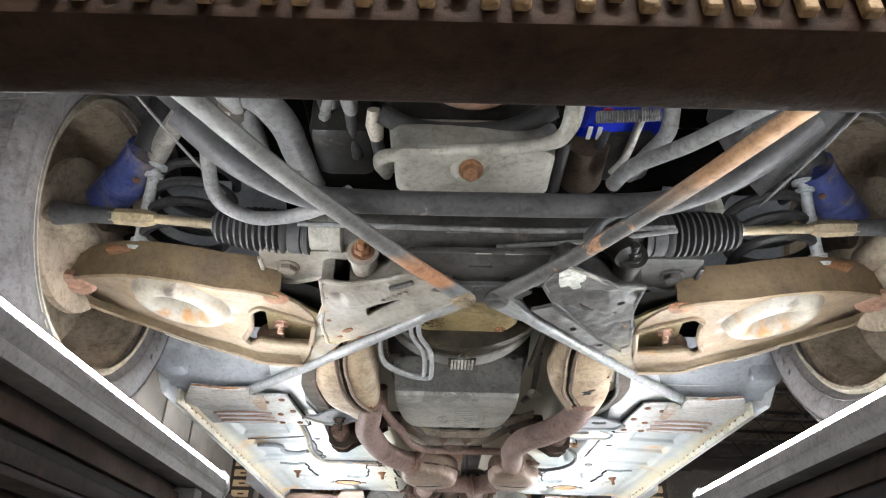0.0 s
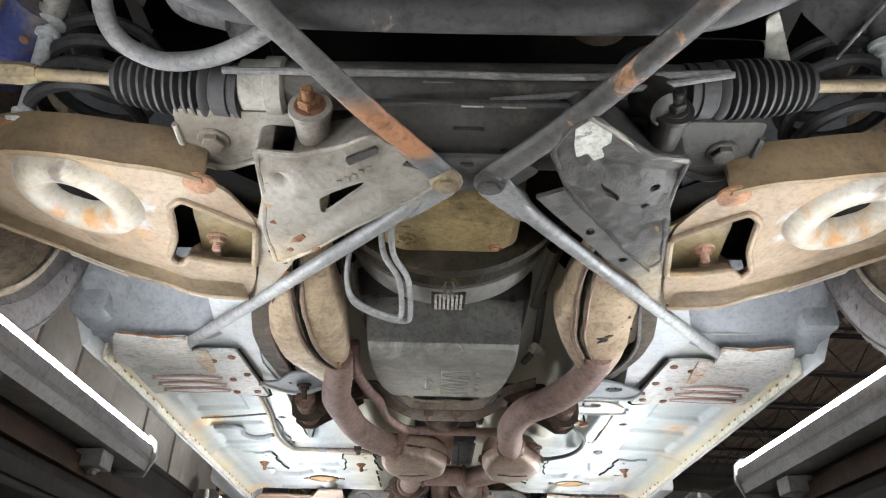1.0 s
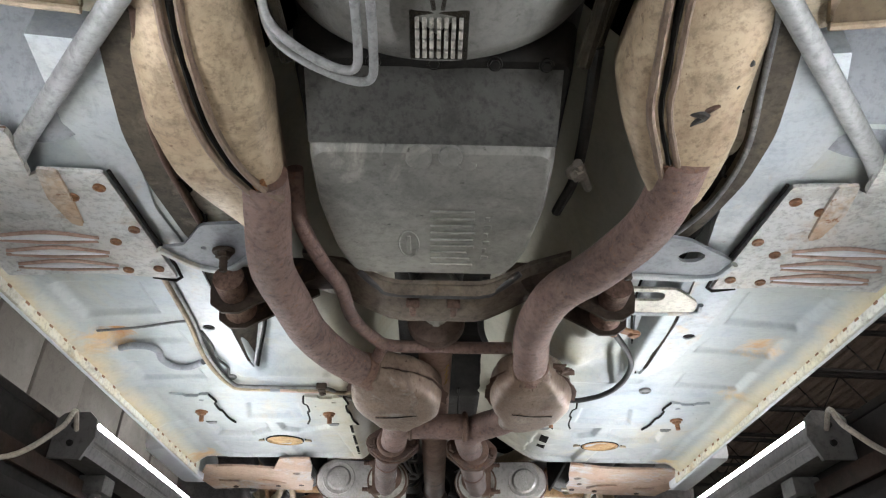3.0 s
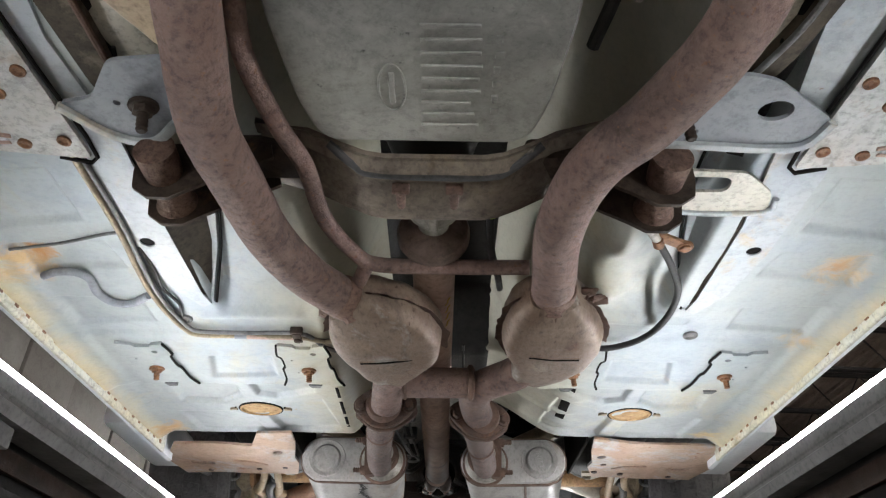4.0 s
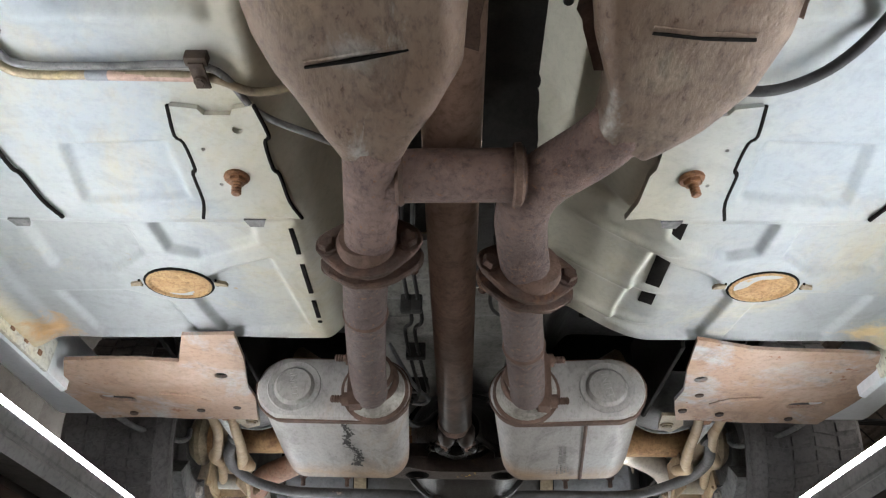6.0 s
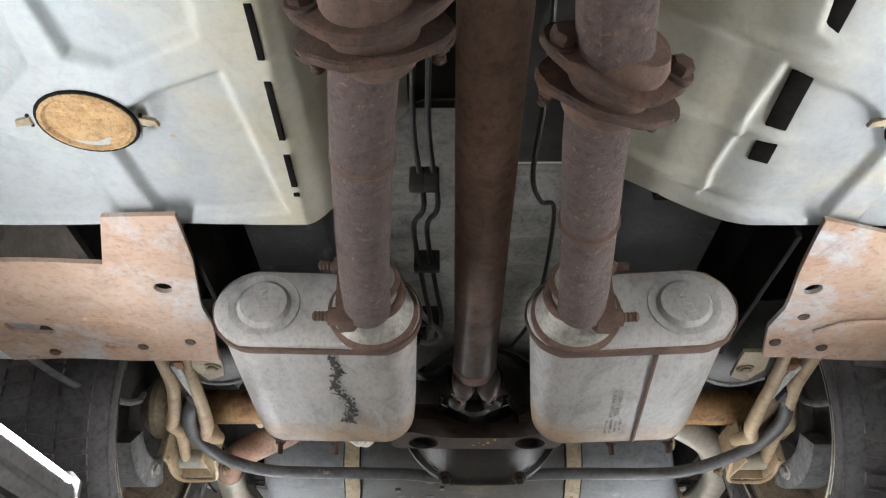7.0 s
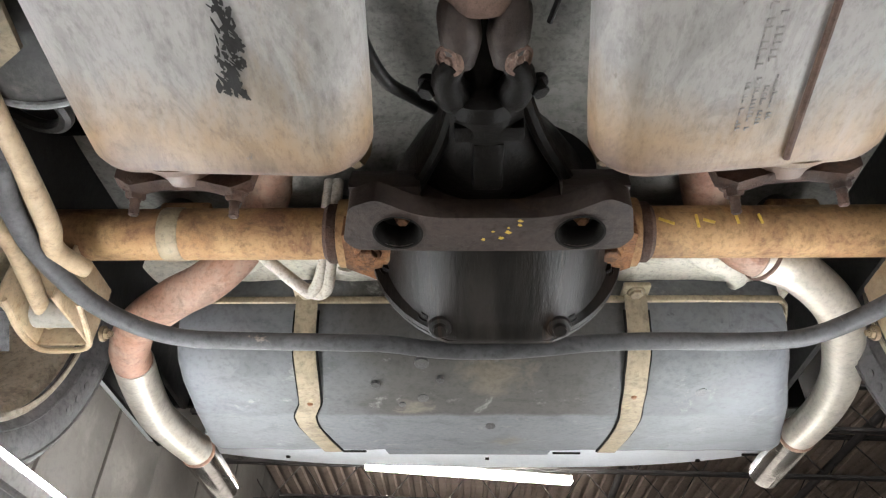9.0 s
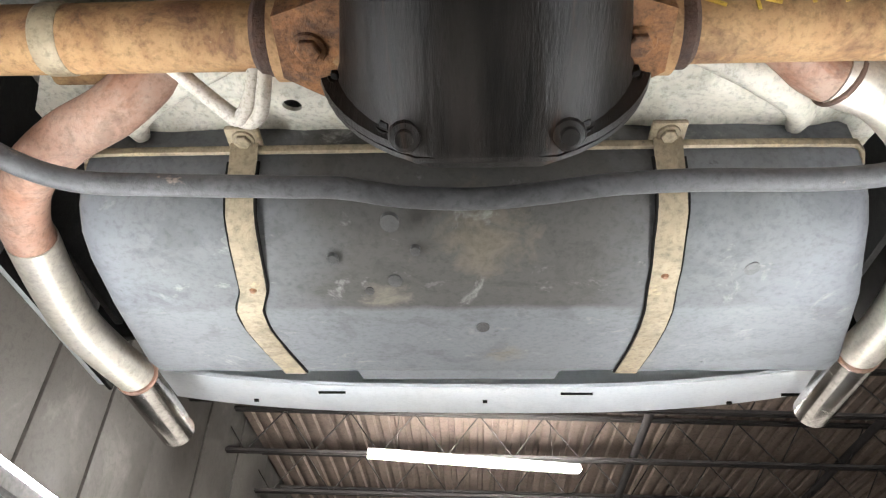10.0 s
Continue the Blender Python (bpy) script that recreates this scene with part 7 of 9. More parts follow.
for x0, x1 in ((-0.140, -0.066), (0.082, 0.152)):
    bm = B()
    skin(bm, [[V(x0, y0, z), V(x1, y0, z), V(x1, y1, z), V(x0, y1, z)] for z, y0, y1 in ((1.7725, 3.168, 3.186), (1.790, 3.170, 3.186), (1.804, 3.176, 3.186), (1.806, 3.178, 3.186))])
    part("bar_ear", bm, M_DAMP, bar)
for x, y in sockets:
    part("socket", lathe(B(), [(0.0005, 0.0240), (-0.0015, 0.0270), (-0.0015, 0.0245), (0.002, 0.0232), (0.0265, 0.021), (0.0265, 0.0)], (x, y, 1.745), (0, 0, 1), 26, caps=False), M_VOID, bar)
    part("socket_bolt", bolt(B(), (x + 0.004, y, 1.768), (0, 0, -1), 0.007, 0.010), M_BOLT, bar)
random.seed(21)
bm = B()
for k in range(9):
    u, v = 0.004 + 0.005 * k + random.uniform(-0.006, 0.006), 3.232 - 0.003 * k + random.uniform(-0.008, 0.008) - 0.014
    r = random.uniform(0.0012, 0.0030)
    bm.faces.new([bm.verts.new((u + 1.3 * r * random.uniform(0.5, 1.2) * math.cos(a), v + r * random.uniform(0.5, 1.2) * math.sin(a), 1.7444 - 0.00002 * k)) for a in [2 * math.pi * q / 9 for q in range(9)]])
part("paint_dab", bm, M_YELLOW, bar, "ragged yellow paint dab")
# upper arms
for s in (-1, 1):
    bm = tube(B(), [(s * 0.150, 3.250, 1.915), (s * 0.20, 3.17, 1.90), (s * 0.29, 3.02, 1.90), (s * 0.33, 2.95, 1.90)], 0.020, 10, flat=1.4)
    ua = part("upper_arm", bm, M_TAN, car, "tan upper control arm")
    part("arm_groove", tube(B(), [(s * 0.20, 3.165, 1.872), (s * 0.29, 3.015, 1.872)], 0.010, 8), M_BRKT, ua)
# rear cover
bm = B()
rings = []
for d, k in ((0.0, 1.0), (0.006, 1.0), (0.010, 0.90), (0.036, 0.84), (0.056, 0.68), (0.068, 0.45), (0.071, 0.02)):
    ring = []
    for q in range(48):
        a = 2 * math.pi * q / 48
        ring.append(V(0.024 + 0.170 * k * math.cos(a), 3.406 + d, 1.881 + k * min(max(0.162 * math.sin(a), -0.150), 0.11)))
    rings.append(ring)
skin(bm, rings)
cov = part("axle_cover", bm, M_COVER, diff, "black oily domed axle cover", 50)
for k in range(10):
    a = 2 * math.pi * k / 10 + 0.30
    x, z = 0.152 * math.cos(a), max(0.146 * math.sin(a), -0.134)
    part("cover_bolt", bolt(B(), (0.024 + x, 3.396, 1.881 + min(z, 0.098)), (0, -1, 0), 0.009, 0.010), M_BLACK, cov)
for x in (-0.050, 0.098):
    part("corner_bolt", lathe(B(), [(0, 0.016), (0.004, 0.014), (0.006, 0.009), (0.012, 0.008), (0.012, 0.0)], (x, 3.388, 1.741), (0, -0.5, -1), 14), M_COVER, cov)
# anti-roll bar
bm = tube(B(), [(-0.490, 3.135, 1.80), (-0.507, 3.160, 1.785), (-0.524, 3.22, 1.783), (-0.530, 3.29, 1.783), (-0.512, 3.385, 1.783), (-0.472, 3.448, 1.783), (-0.415, 3.482, 1.783), (-0.33, 3.490, 1.783), (-0.20, 3.495, 1.783), (-0.13, 3.497, 1.782), (-0.06, 3.510, 1.780), (0.02, 3.514, 1.780), (0.09, 3.507, 1.781), (0.16, 3.497, 1.783), (0.25, 3.492, 1.783), (0.40, 3.492, 1.783), (0.465, 3.472, 1.783), (0.522, 3.404, 1.783), (0.560, 3.318, 1.783), (0.566, 3.22, 1.783), (0.552, 3.145, 1.785), (0.540, 3.115, 1.80)], 0.0125, 16)
for x, y in ((-0.486, 3.122), (0.536, 3.100)):
    box(bm, (x - 0.013, y - 0.022, 1.784), (x + 0.013, y + 0.022, 1.798), 0.005)
part("rear_anti_roll_bar", bm, M_BAR, car, "dark grey rear anti-roll bar")

# fuel tank
TANK = ((3.540, -0.448, 0.455, 1.886, 0.012), (3.544, -0.458, 0.466, 1.866, 0.020), (3.554, -0.463, 0.470, 1.834, 0.028), (3.572, -0.467, 0.474, 1.808, 0.032), (3.598, -0.470, 0.480, 1.793, 0.032), (3.640, -0.474, 0.490, 1.786, 0.030), (3.728, -0.484, 0.521, 1.786, 0.030), (3.738, -0.486, 0.524, 1.787, 0.030), (3.80, -0.498, 0.545, 1.797, 0.030), (3.88, -0.514, 0.572, 1.811, 0.030), (3.955, -0.528, 0.598, 1.824, 0.028), (3.985, -0.526, 0.600, 1.831, 0.024), (4.005, -0.505, 0.582, 1.846, 0.018), (4.012, -0.490, 0.570, 1.875, 0.014))


def tank_z(y):
    """Height of the tank's belly at y, flat and then rising behind the crease."""
    return 1.786 + 0.178 * max(0.0, y - 3.738)


def tank_ring(y, xl, xr, zb, r):
    out = [V(xl - 0.008, y, 1.99), V(xl - 0.002, y, zb + 0.085)]
    for k in range(7):
        a = radians(180 + 90 * k / 6)
        out.append(V(xl + r + r * math.cos(a), y, zb + r + r * math.sin(a)))
    for k in range(1, 40):
        u = k / 40
        out.append(V(xl + r + (xr - xl - 2 * r) * u, y, zb + 0.0012 * math.sin(k * 1.3 + y * 20)))
    for k in range(7):
        a = radians(270 + 90 * k / 6)
        out.append(V(xr - r + r * math.cos(a), y, zb + r + r * math.sin(a)))
    return out + [V(xr + 0.002, y, zb + 0.085), V(xr + 0.008, y, 1.99)]


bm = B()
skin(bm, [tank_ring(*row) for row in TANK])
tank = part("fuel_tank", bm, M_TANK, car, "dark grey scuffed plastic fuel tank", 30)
bm = tube(B(), [(-0.482, 3.65, 1.898), (-0.476, 3.585, 1.890), (-0.460, 3.546, 1.886), (-0.43, 3.538, 1.885), (-0.2, 3.536, 1.884), (0.2, 3.535, 1.884), (0.43, 3.537, 1.885), (0.468, 3.545, 1.886), (0.488, 3.585, 1.890), (0.505, 3.65, 1.898)], 0.0042, 8, flat=1.5)
part("tank_rim", bm, M_STRAP, tank, "rusty tank rim")
for s in (-1, 1):
    if s < 0:
        way = [(-0.262, 3.54), (-0.266, 3.645), (-0.272, 3.69), (-0.288, 3.735), (-0.294, 3.800), (-0.290, 3.89), (-0.284, 3.955), (-0.282, 3.988)]
    else:
        way = [(0.242, 3.54), (0.247, 3.645), (0.251, 3.690), (0.257, 3.740), (0.262, 3.800), (0.264, 3.88), (0.262, 3.955), (0.261, 3.988)]
    x0 = way[0][0]
    path = [(x0, 3.526, 1.898), (x0, 3.528, 1.884), (x0, 3.538, 1.863), (x0, 3.548, 1.832), (x0, 3.567, 1.8045), (x0, 3.600, 1.7875)] + [(x, y, tank_z(y) - 0.0035) for x, y in way[1:]]
    bm = B()
    skin(bm, [[V(x - 0.017, y, z), V(x + 0.017, y, z), V(x + 0.017, y, z + 0.003), V(x - 0.017, y, z + 0.003)] for x, y, z in path])
    st = part("tank_strap", bm, M_STRAP, car, "tan steel tank strap")
    for e in (-1, 1):
        part("strap_gasket", tube(B(), [V(x + 0.0185 * e, y, z + 0.003) for x, y, z in path[2:]], 0.0022 if e == -s else 0.0014, 6), M_VOID, st, "black rubber strip")
    bm = box(B(), (x0 - 0.021, 3.506, 1.888), (x0 + 0.021, 3.540, 1.896), 0.003)
    bolt(bm, (x0, 3.522, 1.888), (0, 0, -1), 0.010, 0.008)
    part("strap_end", bm, M_STRAP, st)
    xr, yr = (-0.271, 3.686) if s < 0 else (0.248, 3.66)
    part("strap_rivet", lathe(B(), [(0, 0.005), (0.003, 0.003)], (xr, yr, 1.7825), (0, 0, -1), 10), M_BOLT, st)
    # foot of the strap on the body edge behind the tank
    xe = way[-1][0]
    bm = B()
    plate(bm, [(xe - 0.030, 3.985), (xe + 0.030, 3.985), (xe + 0.045, 4.03), (xe - 0.045, 4.03)], [], 1.832, 1.836, warp=lambda x, y: 0.6 * (y - 3.985))
    part("strap_foot", bm, M_LINER, st, "pale strap foot")
bm = B()
plate(bm, [(-0.185, 3.995), (0.160, 3.995), (0.150, 4.035), (-0.175, 4.035)], [], 1.842, 1.847)
part("tank_rear_lip", bm, M_TANK, tank)
for x, y, r in ((-0.083, 3.559, 0.011), (-0.159, 3.627, 0.007), (-0.057, 3.611, 0.006), (-0.121, 3.692, 0.006), (-0.086, 3.670, 0.009), (0.026, 3.796, 0.009), (0.351, 3.649, 0.009)):
    bm = B()
    plate(bm, circle(x, y, r, 14, r * 1.4), [], tank_z(y) - 0.0016, tank_z(y) + 0.004)
    part("drip_mark", bm, M_DRIP, tank, "dark oil mark")
# rear valance and bumper
bm = B()
prof = [(4.34, 1.984), (4.468, 1.986), (4.476, 1.992), (4.485, 2.03), (4.54, 2.10), (4.58, 2.30), (4.56, 2.50), (4.50, 2.50), (4.50, 2.30), (4.44, 2.02), (4.34, 1.993)]
skin(bm, [[V(x, y - 0.10 * (abs(x) / 0.72) ** 3, z - 0.006 * x) for y, z in prof] for x in [-0.66 + 0.06 * k for k in range(24)]])
val = part("rear_bumper", bm, M_WHITE, car, "white rear bumper with slots in its lower edge")
# added dark sheet that hides the white inside of the bumper
part("bumper_blackout", box(B(), (-0.80, 4.20, 2.03), (0.80, 4.215, 2.5), 0.004), M_VOID, car, "added dark sheet behind the bumper")
for x, w in ((-0.30, 0.03), (0.24, 0.035), (-0.70, 0.025), (0.70, 0.02), (-0.48, 0.005), (0.04, 0.005), (0.58, 0.005)):
    bm = box(B(), (x - w, 4.36 if w > 0.01 else 4.40, 1.981 - 0.006 * x), (x + w, 4.366 if w > 0.01 else 4.408, 1.9856 - 0.006 * x), 0.0)
    part("valance_slot", bm, M_VOID, val)
# pale body pressings between the axle and the tank
for s, px in ((-1, -0.20), (1, 0.313)):
    bm = B()
    out = [(s * 0.06, 3.40), (s * 0.46, 3.40), (s * 0.52, 3.50), (s * 0.50, 3.60), (s * 0.06, 3.60)]
    hs = [circle(px, 3.49 if s < 0 else 3.555, 0.012, 14, 0.010)]
    if s > 0:
        hs.append([(0.42, 3.545), (0.45, 3.545), (0.45, 3.572), (0.42, 3.572)])
    plate(bm, out, hs, 1.925, 1.932, warp=lambda x, y: -0.016 * ridge(x, y, px - 0.03, 3.47, px + 0.10, 3.52, 0.05) + 0.006 * noise.noise(V(x * 18, y * 18, 2)), fine=0.016)
    pr = part("floor_pressing", bm, M_SILLP, car, "cream body pressing with a round hole", 60)
    bm = tube(B(), [(s * 0.26, 3.43, 1.915), (s * 0.34, 3.46, 1.905), (s * 0.39, 3.50, 1.905), (s * 0.40, 3.54, 1.915)], [0.012, 0.020, 0.018, 0.010], 12)
    part("pressing_bead", bm, M_SILLP, pr)
# tank filler and hoses seen behind the axle
for d in (0, 0.018):
    bm = tube(B(), [(-0.34, 3.40, 1.90), (-0.30, 3.405, 1.868), (-0.25 + d * 0.5, 3.435 + d * 0.5, 1.838), (-0.232 + d, 3.44, 1.832), (-0.215 + d * 0.6, 3.41, 1.85), (-0.208 + d * 0.6, 3.36, 1.90), (-0.205 + d * 0.6, 3.34, 1.95)], 0.0085, 12)
    part("vapour_hose", bm, M_CREAM, car, "pale looped vapour hose")

# ---- wheels ----


def wheel(s, y, name_label, rubber):
    w = part("wheel", lathe(B(), [(0.0, 0.232), (0.004, 0.240), (0.018, 0.241), (0.022, 0.228), (0.05, 0.218), (0.09, 0.214), (0.12, 0.205), (0.135, 0.17), (0.14, 0.06), (0.14, 0.0)], (s * 0.640, y, 1.872), (s, 0, 0), 56, caps=False), M_RIM, car, name_label)
    part("rim_lip", lathe(B(), [(-0.004, 0.230), (-0.006, 0.236), (0.0, 0.2425), (0.005, 0.2405)], (s * 0.640, y, 1.872), (s, 0, 0), 64, caps=False), M_RIMLIP, w, "pale worn rim lip")
    prof = [(0.010, 0.236), (-0.004, 0.245), (-0.016, 0.262), (-0.021, 0.283), (-0.016, 0.302), (-0.002, 0.314), (0.012, 0.319)]
    prof += [(0.012, 0.319), (0.05, 0.322), (0.10, 0.322), (0.15, 0.322), (0.195, 0.319), (0.215, 0.30), (0.22, 0.275), (0.21, 0.24), (0.19, 0.235)]
    t = part("tyre", lathe(B(), prof, (s * 0.640, y, 1.872), (s, 0, 0), 72, caps=False), rubber, w, "worn tyre")
    bm = B()
    for k in range(72):
        a = 2 * math.pi * k / 72
        for x0, x1, lean in ((0.004, 0.050, 0.02), (0.056, 0.098, -0.02), (0.104, 0.146, 0.02), (0.152, 0.198, -0.02)):
            q = []
            for d, aa in ((x0, a), (x1, a + lean), (x1, a + lean + 0.060), (x0, a + 0.060)):
                rr = 0.3265 if 0.02 < d < 0.18 else 0.321
                q.append(V(s * 0.640 + s * d, y + rr * math.cos(aa), 1.872 + rr * math.sin(aa)))
            c = V(s * 0.640 + s * (x0 + x1) / 2, y, 1.872)
            vs = [bm.verts.new(p) for p in q] + [bm.verts.new(p + (V(p.x, y, 1.872) - p).normalized() * 0.008) for p in q]
            for f in ((0, 1, 2, 3), (0, 4, 5, 1), (1, 5, 6, 2), (2, 6, 7, 3), (3, 7, 4, 0)):
                bm.faces.new([vs[i] for i in f])
    tagged(part("tread", bm, rubber, t), kind="stuff")
    bm = B()
    for r in (0.252, 0.2965):
        lathe(bm, [(-0.0190 if r > 0.26 else -0.0120, r - 0.002), (-0.0215 if r > 0.26 else -0.0145, r), (-0.0185 if r > 0.26 else -0.0125, r + 0.002)], (s * 0.640, y, 1.872), (s, 0, 0), 72, caps=False)
    part("sidewall_ridge", bm, rubber, t)
    # raised marks on the wall
    for k in range(9):
        a = radians(235 + 6 * k) if k < 5 else radians(300 + 6 * k)
        c = V(s * 0.6205, y + 0.272 * math.cos(a), 1.872 + 0.272 * math.sin(a))
        part("sidewall_mark", lathe(B(), [(-0.0015, 0.006), (0.001, 0.0085), (0.002, 0.006)], c, (-s, 0, 0), 10), rubber, w)
    # brake behind
    bm = lathe(B(), [(0.03, 0.0), (0.03, 0.06), (0.045, 0.075), (0.05, 0.135), (0.062, 0.136), (0.064, 0.07)], (s * 0.640, y, 1.872), (s, 0, 0), 44)
    part("brake_disc", bm, M_RIM if y < 2 else M_DUSTY, w, "brown brake disc" if y < 2 else "black dusty brake shield")
    if y < 2:
        bm = box(B(), (s * 0.648, y + 0.055, 1.80), (s * 0.72, y + 0.150, 1.955), 0.02)
        part("brake_caliper", bm, M_BRKT, w, "rusty brake caliper")
    else:
        bm = B()
        rings = [[V(s * x, y + r * math.cos(a), 1.872 + r * math.sin(a)) for r in (0.095, 0.150) for a in ([radians(225 + 14 * k) for k in range(7)] if r < 0.1 else [radians(309 - 14 * k) for k in range(7)])] for x in (0.648, 0.652, 0.70)]
        skin(bm, rings)
        part("brake_caliper", bm, M_HOSE, w, "dusty grey brake caliper")
        part("caliper_bolt", bolt(B(), (s * 0.648, y + 0.03, 1.76), (-s, 0, 0), 0.012, 0.010), M_SILVER, w)
        part("hub_flange", lathe(B(), [(-0.03, 0.040), (-0.01, 0.050), (0.0, 0.066), (0.012, 0.066), (0.03, 0.05)], (s * 0.640, y, 1.885), (s, 0, 0), 28), M_STRAP, w, "tan hub flange")


for s in (-1, 1):
    wheel(s, 0.872, "dusty alloy front wheel with a dusty tyre", M_TYRE)
    wheel(s, 3.377, "dusty alloy rear wheel, its tyre toned darker for shade", M_TYRER)

# ---- front suspension ----


for s in (-1, 1):
    # upright
    bm = B()
    tube(bm, [(s * 0.665, 0.885, 1.80), (s * 0.668, 0.885, 1.87), (s * 0.665, 0.87, 1.96)], [0.030, 0.042, 0.026], 14)
    tube(bm, [(s * 0.668, 0.86, 1.85), (s * 0.672, 0.745, 1.842)], [0.026, 0.018], 12)
    part("upright", bm, M_RIM, car, "dusty brown steering upright")
    # strut
    bm = tube(B(), [(s * 0.655, 0.850, 1.93), (s * 0.600, 0.800, 1.950), (s * 0.555, 0.752, 1.970)], [0.036, 0.034, 0.034], 22)
    st = part("strut", bm, M_BLUE, car, "scuffed blue strut body")
    part("strut_sleeve", tube(B(), [(s * 0.556, 0.753, 1.970), (s * 0.53, 0.725, 2.03), (s * 0.52, 0.715, 2.2)], [0.026, 0.028, 0.028], 16), M_RUB, st)
    part("strut_band", lathe(B(), [(-0.004, 0.0345), (0.0, 0.037), (0.008, 0.037), (0.012, 0.0345)], (s * 0.612, 0.810, 1.946), (s * 0.6, 0.6, -0.3), 24), M_BLUE, st)
    part("strut_hole", lathe(B(), [(0, 0.006), (0.003, 0.006)], (s * 0.573, 0.775, 1.927), (0, -0.3, -1), 10), M_BOLT, st)
    part("strut_bracket", box(B(), (-0.02, -0.03, -0.045), (0.02, 0.03, 0.045), 0.008, pose(s * 0.645, 0.86, 1.92, 20, 0, s * 30)), M_BRKT, st)
    # spring
    pts = [(s * 0.495 + 0.066 * math.cos(a), 0.835 + 0.066 * math.sin(a), 1.815 + 0.0062 * a) for a in [0.42 * k for k in range(62)]]
    part("coil_spring", tube(B(), pts, 0.0085, 8, 2), M_RUB, car, "dark dusty coil spring")
    # anti-roll link
    bm = tube(B(), [(s * 0.543, 0.768, 1.945), (s * 0.552, 0.795, 1.86), (s * 0.556, 0.806, 1.815)], 0.0095, 12)
    lk = part("drop_link", bm, M_ZINC, car, "plated steel drop link")
    bm = B()
    for z, y, x, r in ((1.948, 0.767, 0.543, 0.019), (1.934, 0.772, 0.544, 0.015), (1.826, 0.803, 0.555, 0.014), (1.812, 0.807, 0.556, 0.020)):
        lathe(bm, [(-0.004, r * 0.8), (-0.003, r), (0.003, r), (0.004, r * 0.8)], (s * x, y, z), (s * 0.1, 0.3, -1), 18)
    part("link_bush", bm, M_ZINC, lk)
    part("bar_end", tube(B(), [(s * 0.545, 0.765, 1.962), (s * 0.50, 0.70, 1.975), (s * 0.43, 0.62, 1.97), (s * 0.36, 0.60, 1.93)], [0.016, 0.018, 0.016, 0.018], 12), M_SILVER if s < 0 else M_BAR, lk)
    part("link_bracket", box(B(), (s * 0.535, 0.79, 1.80), (s * 0.60, 0.825, 1.812), 0.003), M_BOLT, lk)
    # tie rod, boot
    ty, bx = (0.728, 0.409) if s < 0 else (0.712, 0.388)
    bm = tube(B(), [(s * (bx - 0.01), ty, 1.815), (s * 0.52, ty + 0.008, 1.829)], 0.0075, 12)
    tr = part("tie_rod", bm, M_STRAP, car, "tan tie rod")
    bm = tube(B(), [(s * 0.505, ty + 0.007, 1.828), (s * 0.525, ty + 0.008, 1.829), (s * 0.575, ty + 0.009, 1.832)], [0.010, 0.014, 0.0125], 6)
    part("tie_rod_sleeve", bm, M_STRAP, tr)
    bm = tube(B(), [(s * 0.57, ty + 0.009, 1.832), (s * 0.62, ty + 0.012, 1.836), (s * 0.668, ty + 0.020, 1.842)], [0.0125, 0.014, 0.020], 12)
    part("tie_rod_end", bm, M_BAR, tr)
    o = (s * bx, ty, 1.815)
    prof = [(0.0, 0.012), (0.002, 0.020)]
    for k in range(11):
        d = 0.005 + 0.0100 * k
        r = 0.026 + 0.007 * min(1, k / 5)
        prof += [(d, r - 0.007), (d + 0.0032, r + 0.001), (d + 0.0062, r + 0.001)]
    prof += [(0.118, 0.029), (0.120, 0.0315), (0.138, 0.0315), (0.139, 0.029), (0.143, 0.029), (0.144, 0.0315), (0.150, 0.0315), (0.152, 0.026)]
    part("rack_boot", lathe(B(), prof, o, (-s, 0.0, -0.09), 32), M_RUB, car, "black ribbed rubber rack boot")
    part("boot_clip", lathe(B(), [(-0.004, 0.011), (-0.003, 0.0135), (0.002, 0.0135), (0.004, 0.011)], o, (-s, 0.0, 0), 14), M_SILVER, tr)

    # lower arm: an open pressing that rises towards the wheel, with a tall front wall, a domed spring cup and a framed window
    def arm_z(x):
        return 1.733 + 0.18 * max(0.0, abs(x) - 0.40)

    lip = [(0.694, 0.866), (0.631, 0.829), (0.560, 0.797), (0.499, 0.784), (0.445, 0.779), (0.389, 0.780), (0.349, 0.790), (0.315, 0.806)]
    back = [(0.290, 0.955), (0.302, 1.050), (0.325, 1.108), (0.40, 1.097), (0.444, 1.080), (0.502, 1.064), (0.58, 1.022), (0.66, 0.982), (0.702, 0.945), (0.714, 0.900)]
    outer = [(s * a, b) for a, b in soft_poly(lip + [(0.292, 0.83), (0.270, 0.90)] + back, 0.02, 3)]
    win = [(s * a, b) for a, b in soft_poly([(0.374, 0.866), (0.354, 0.847), (0.342, 0.856), (0.309, 0.884), (0.274, 0.914), (0.296, 1.010), (0.345, 1.006), (0.384, 0.991), (0.392, 1.006), (0.407, 1.015), (0.415, 0.995), (0.389, 0.941), (0.378, 0.893)], 0.010, 3)]
    cup = circle(s * 0.490, 0.864, 0.079, 32, 0.074)
    bm = B()
    plate(bm, outer, [win, cup], 0.0, 0.005, warp=lambda x, y: arm_z(x) + 0.012 * smooth(0.0, 0.05, 0.06 - abs(y - 0.93)) * smooth(0.60, 0.66, abs(x)) + 0.0012 * noise.noise(V(x * 22, y * 22, 1)), fine=0.03)
    arm = part("lower_arm", bm, M_TANL, car, "tan stamped lower control arm with a window and spring cup", 45)
    edge = [V(s * a, b, arm_z(a) - 0.006) for a, b in back[2:]]
    part("arm_rim", tube(B(), edge, 0.0036, 8, 4), M_TANL, arm, "pale rolled rim")
    bm = B()
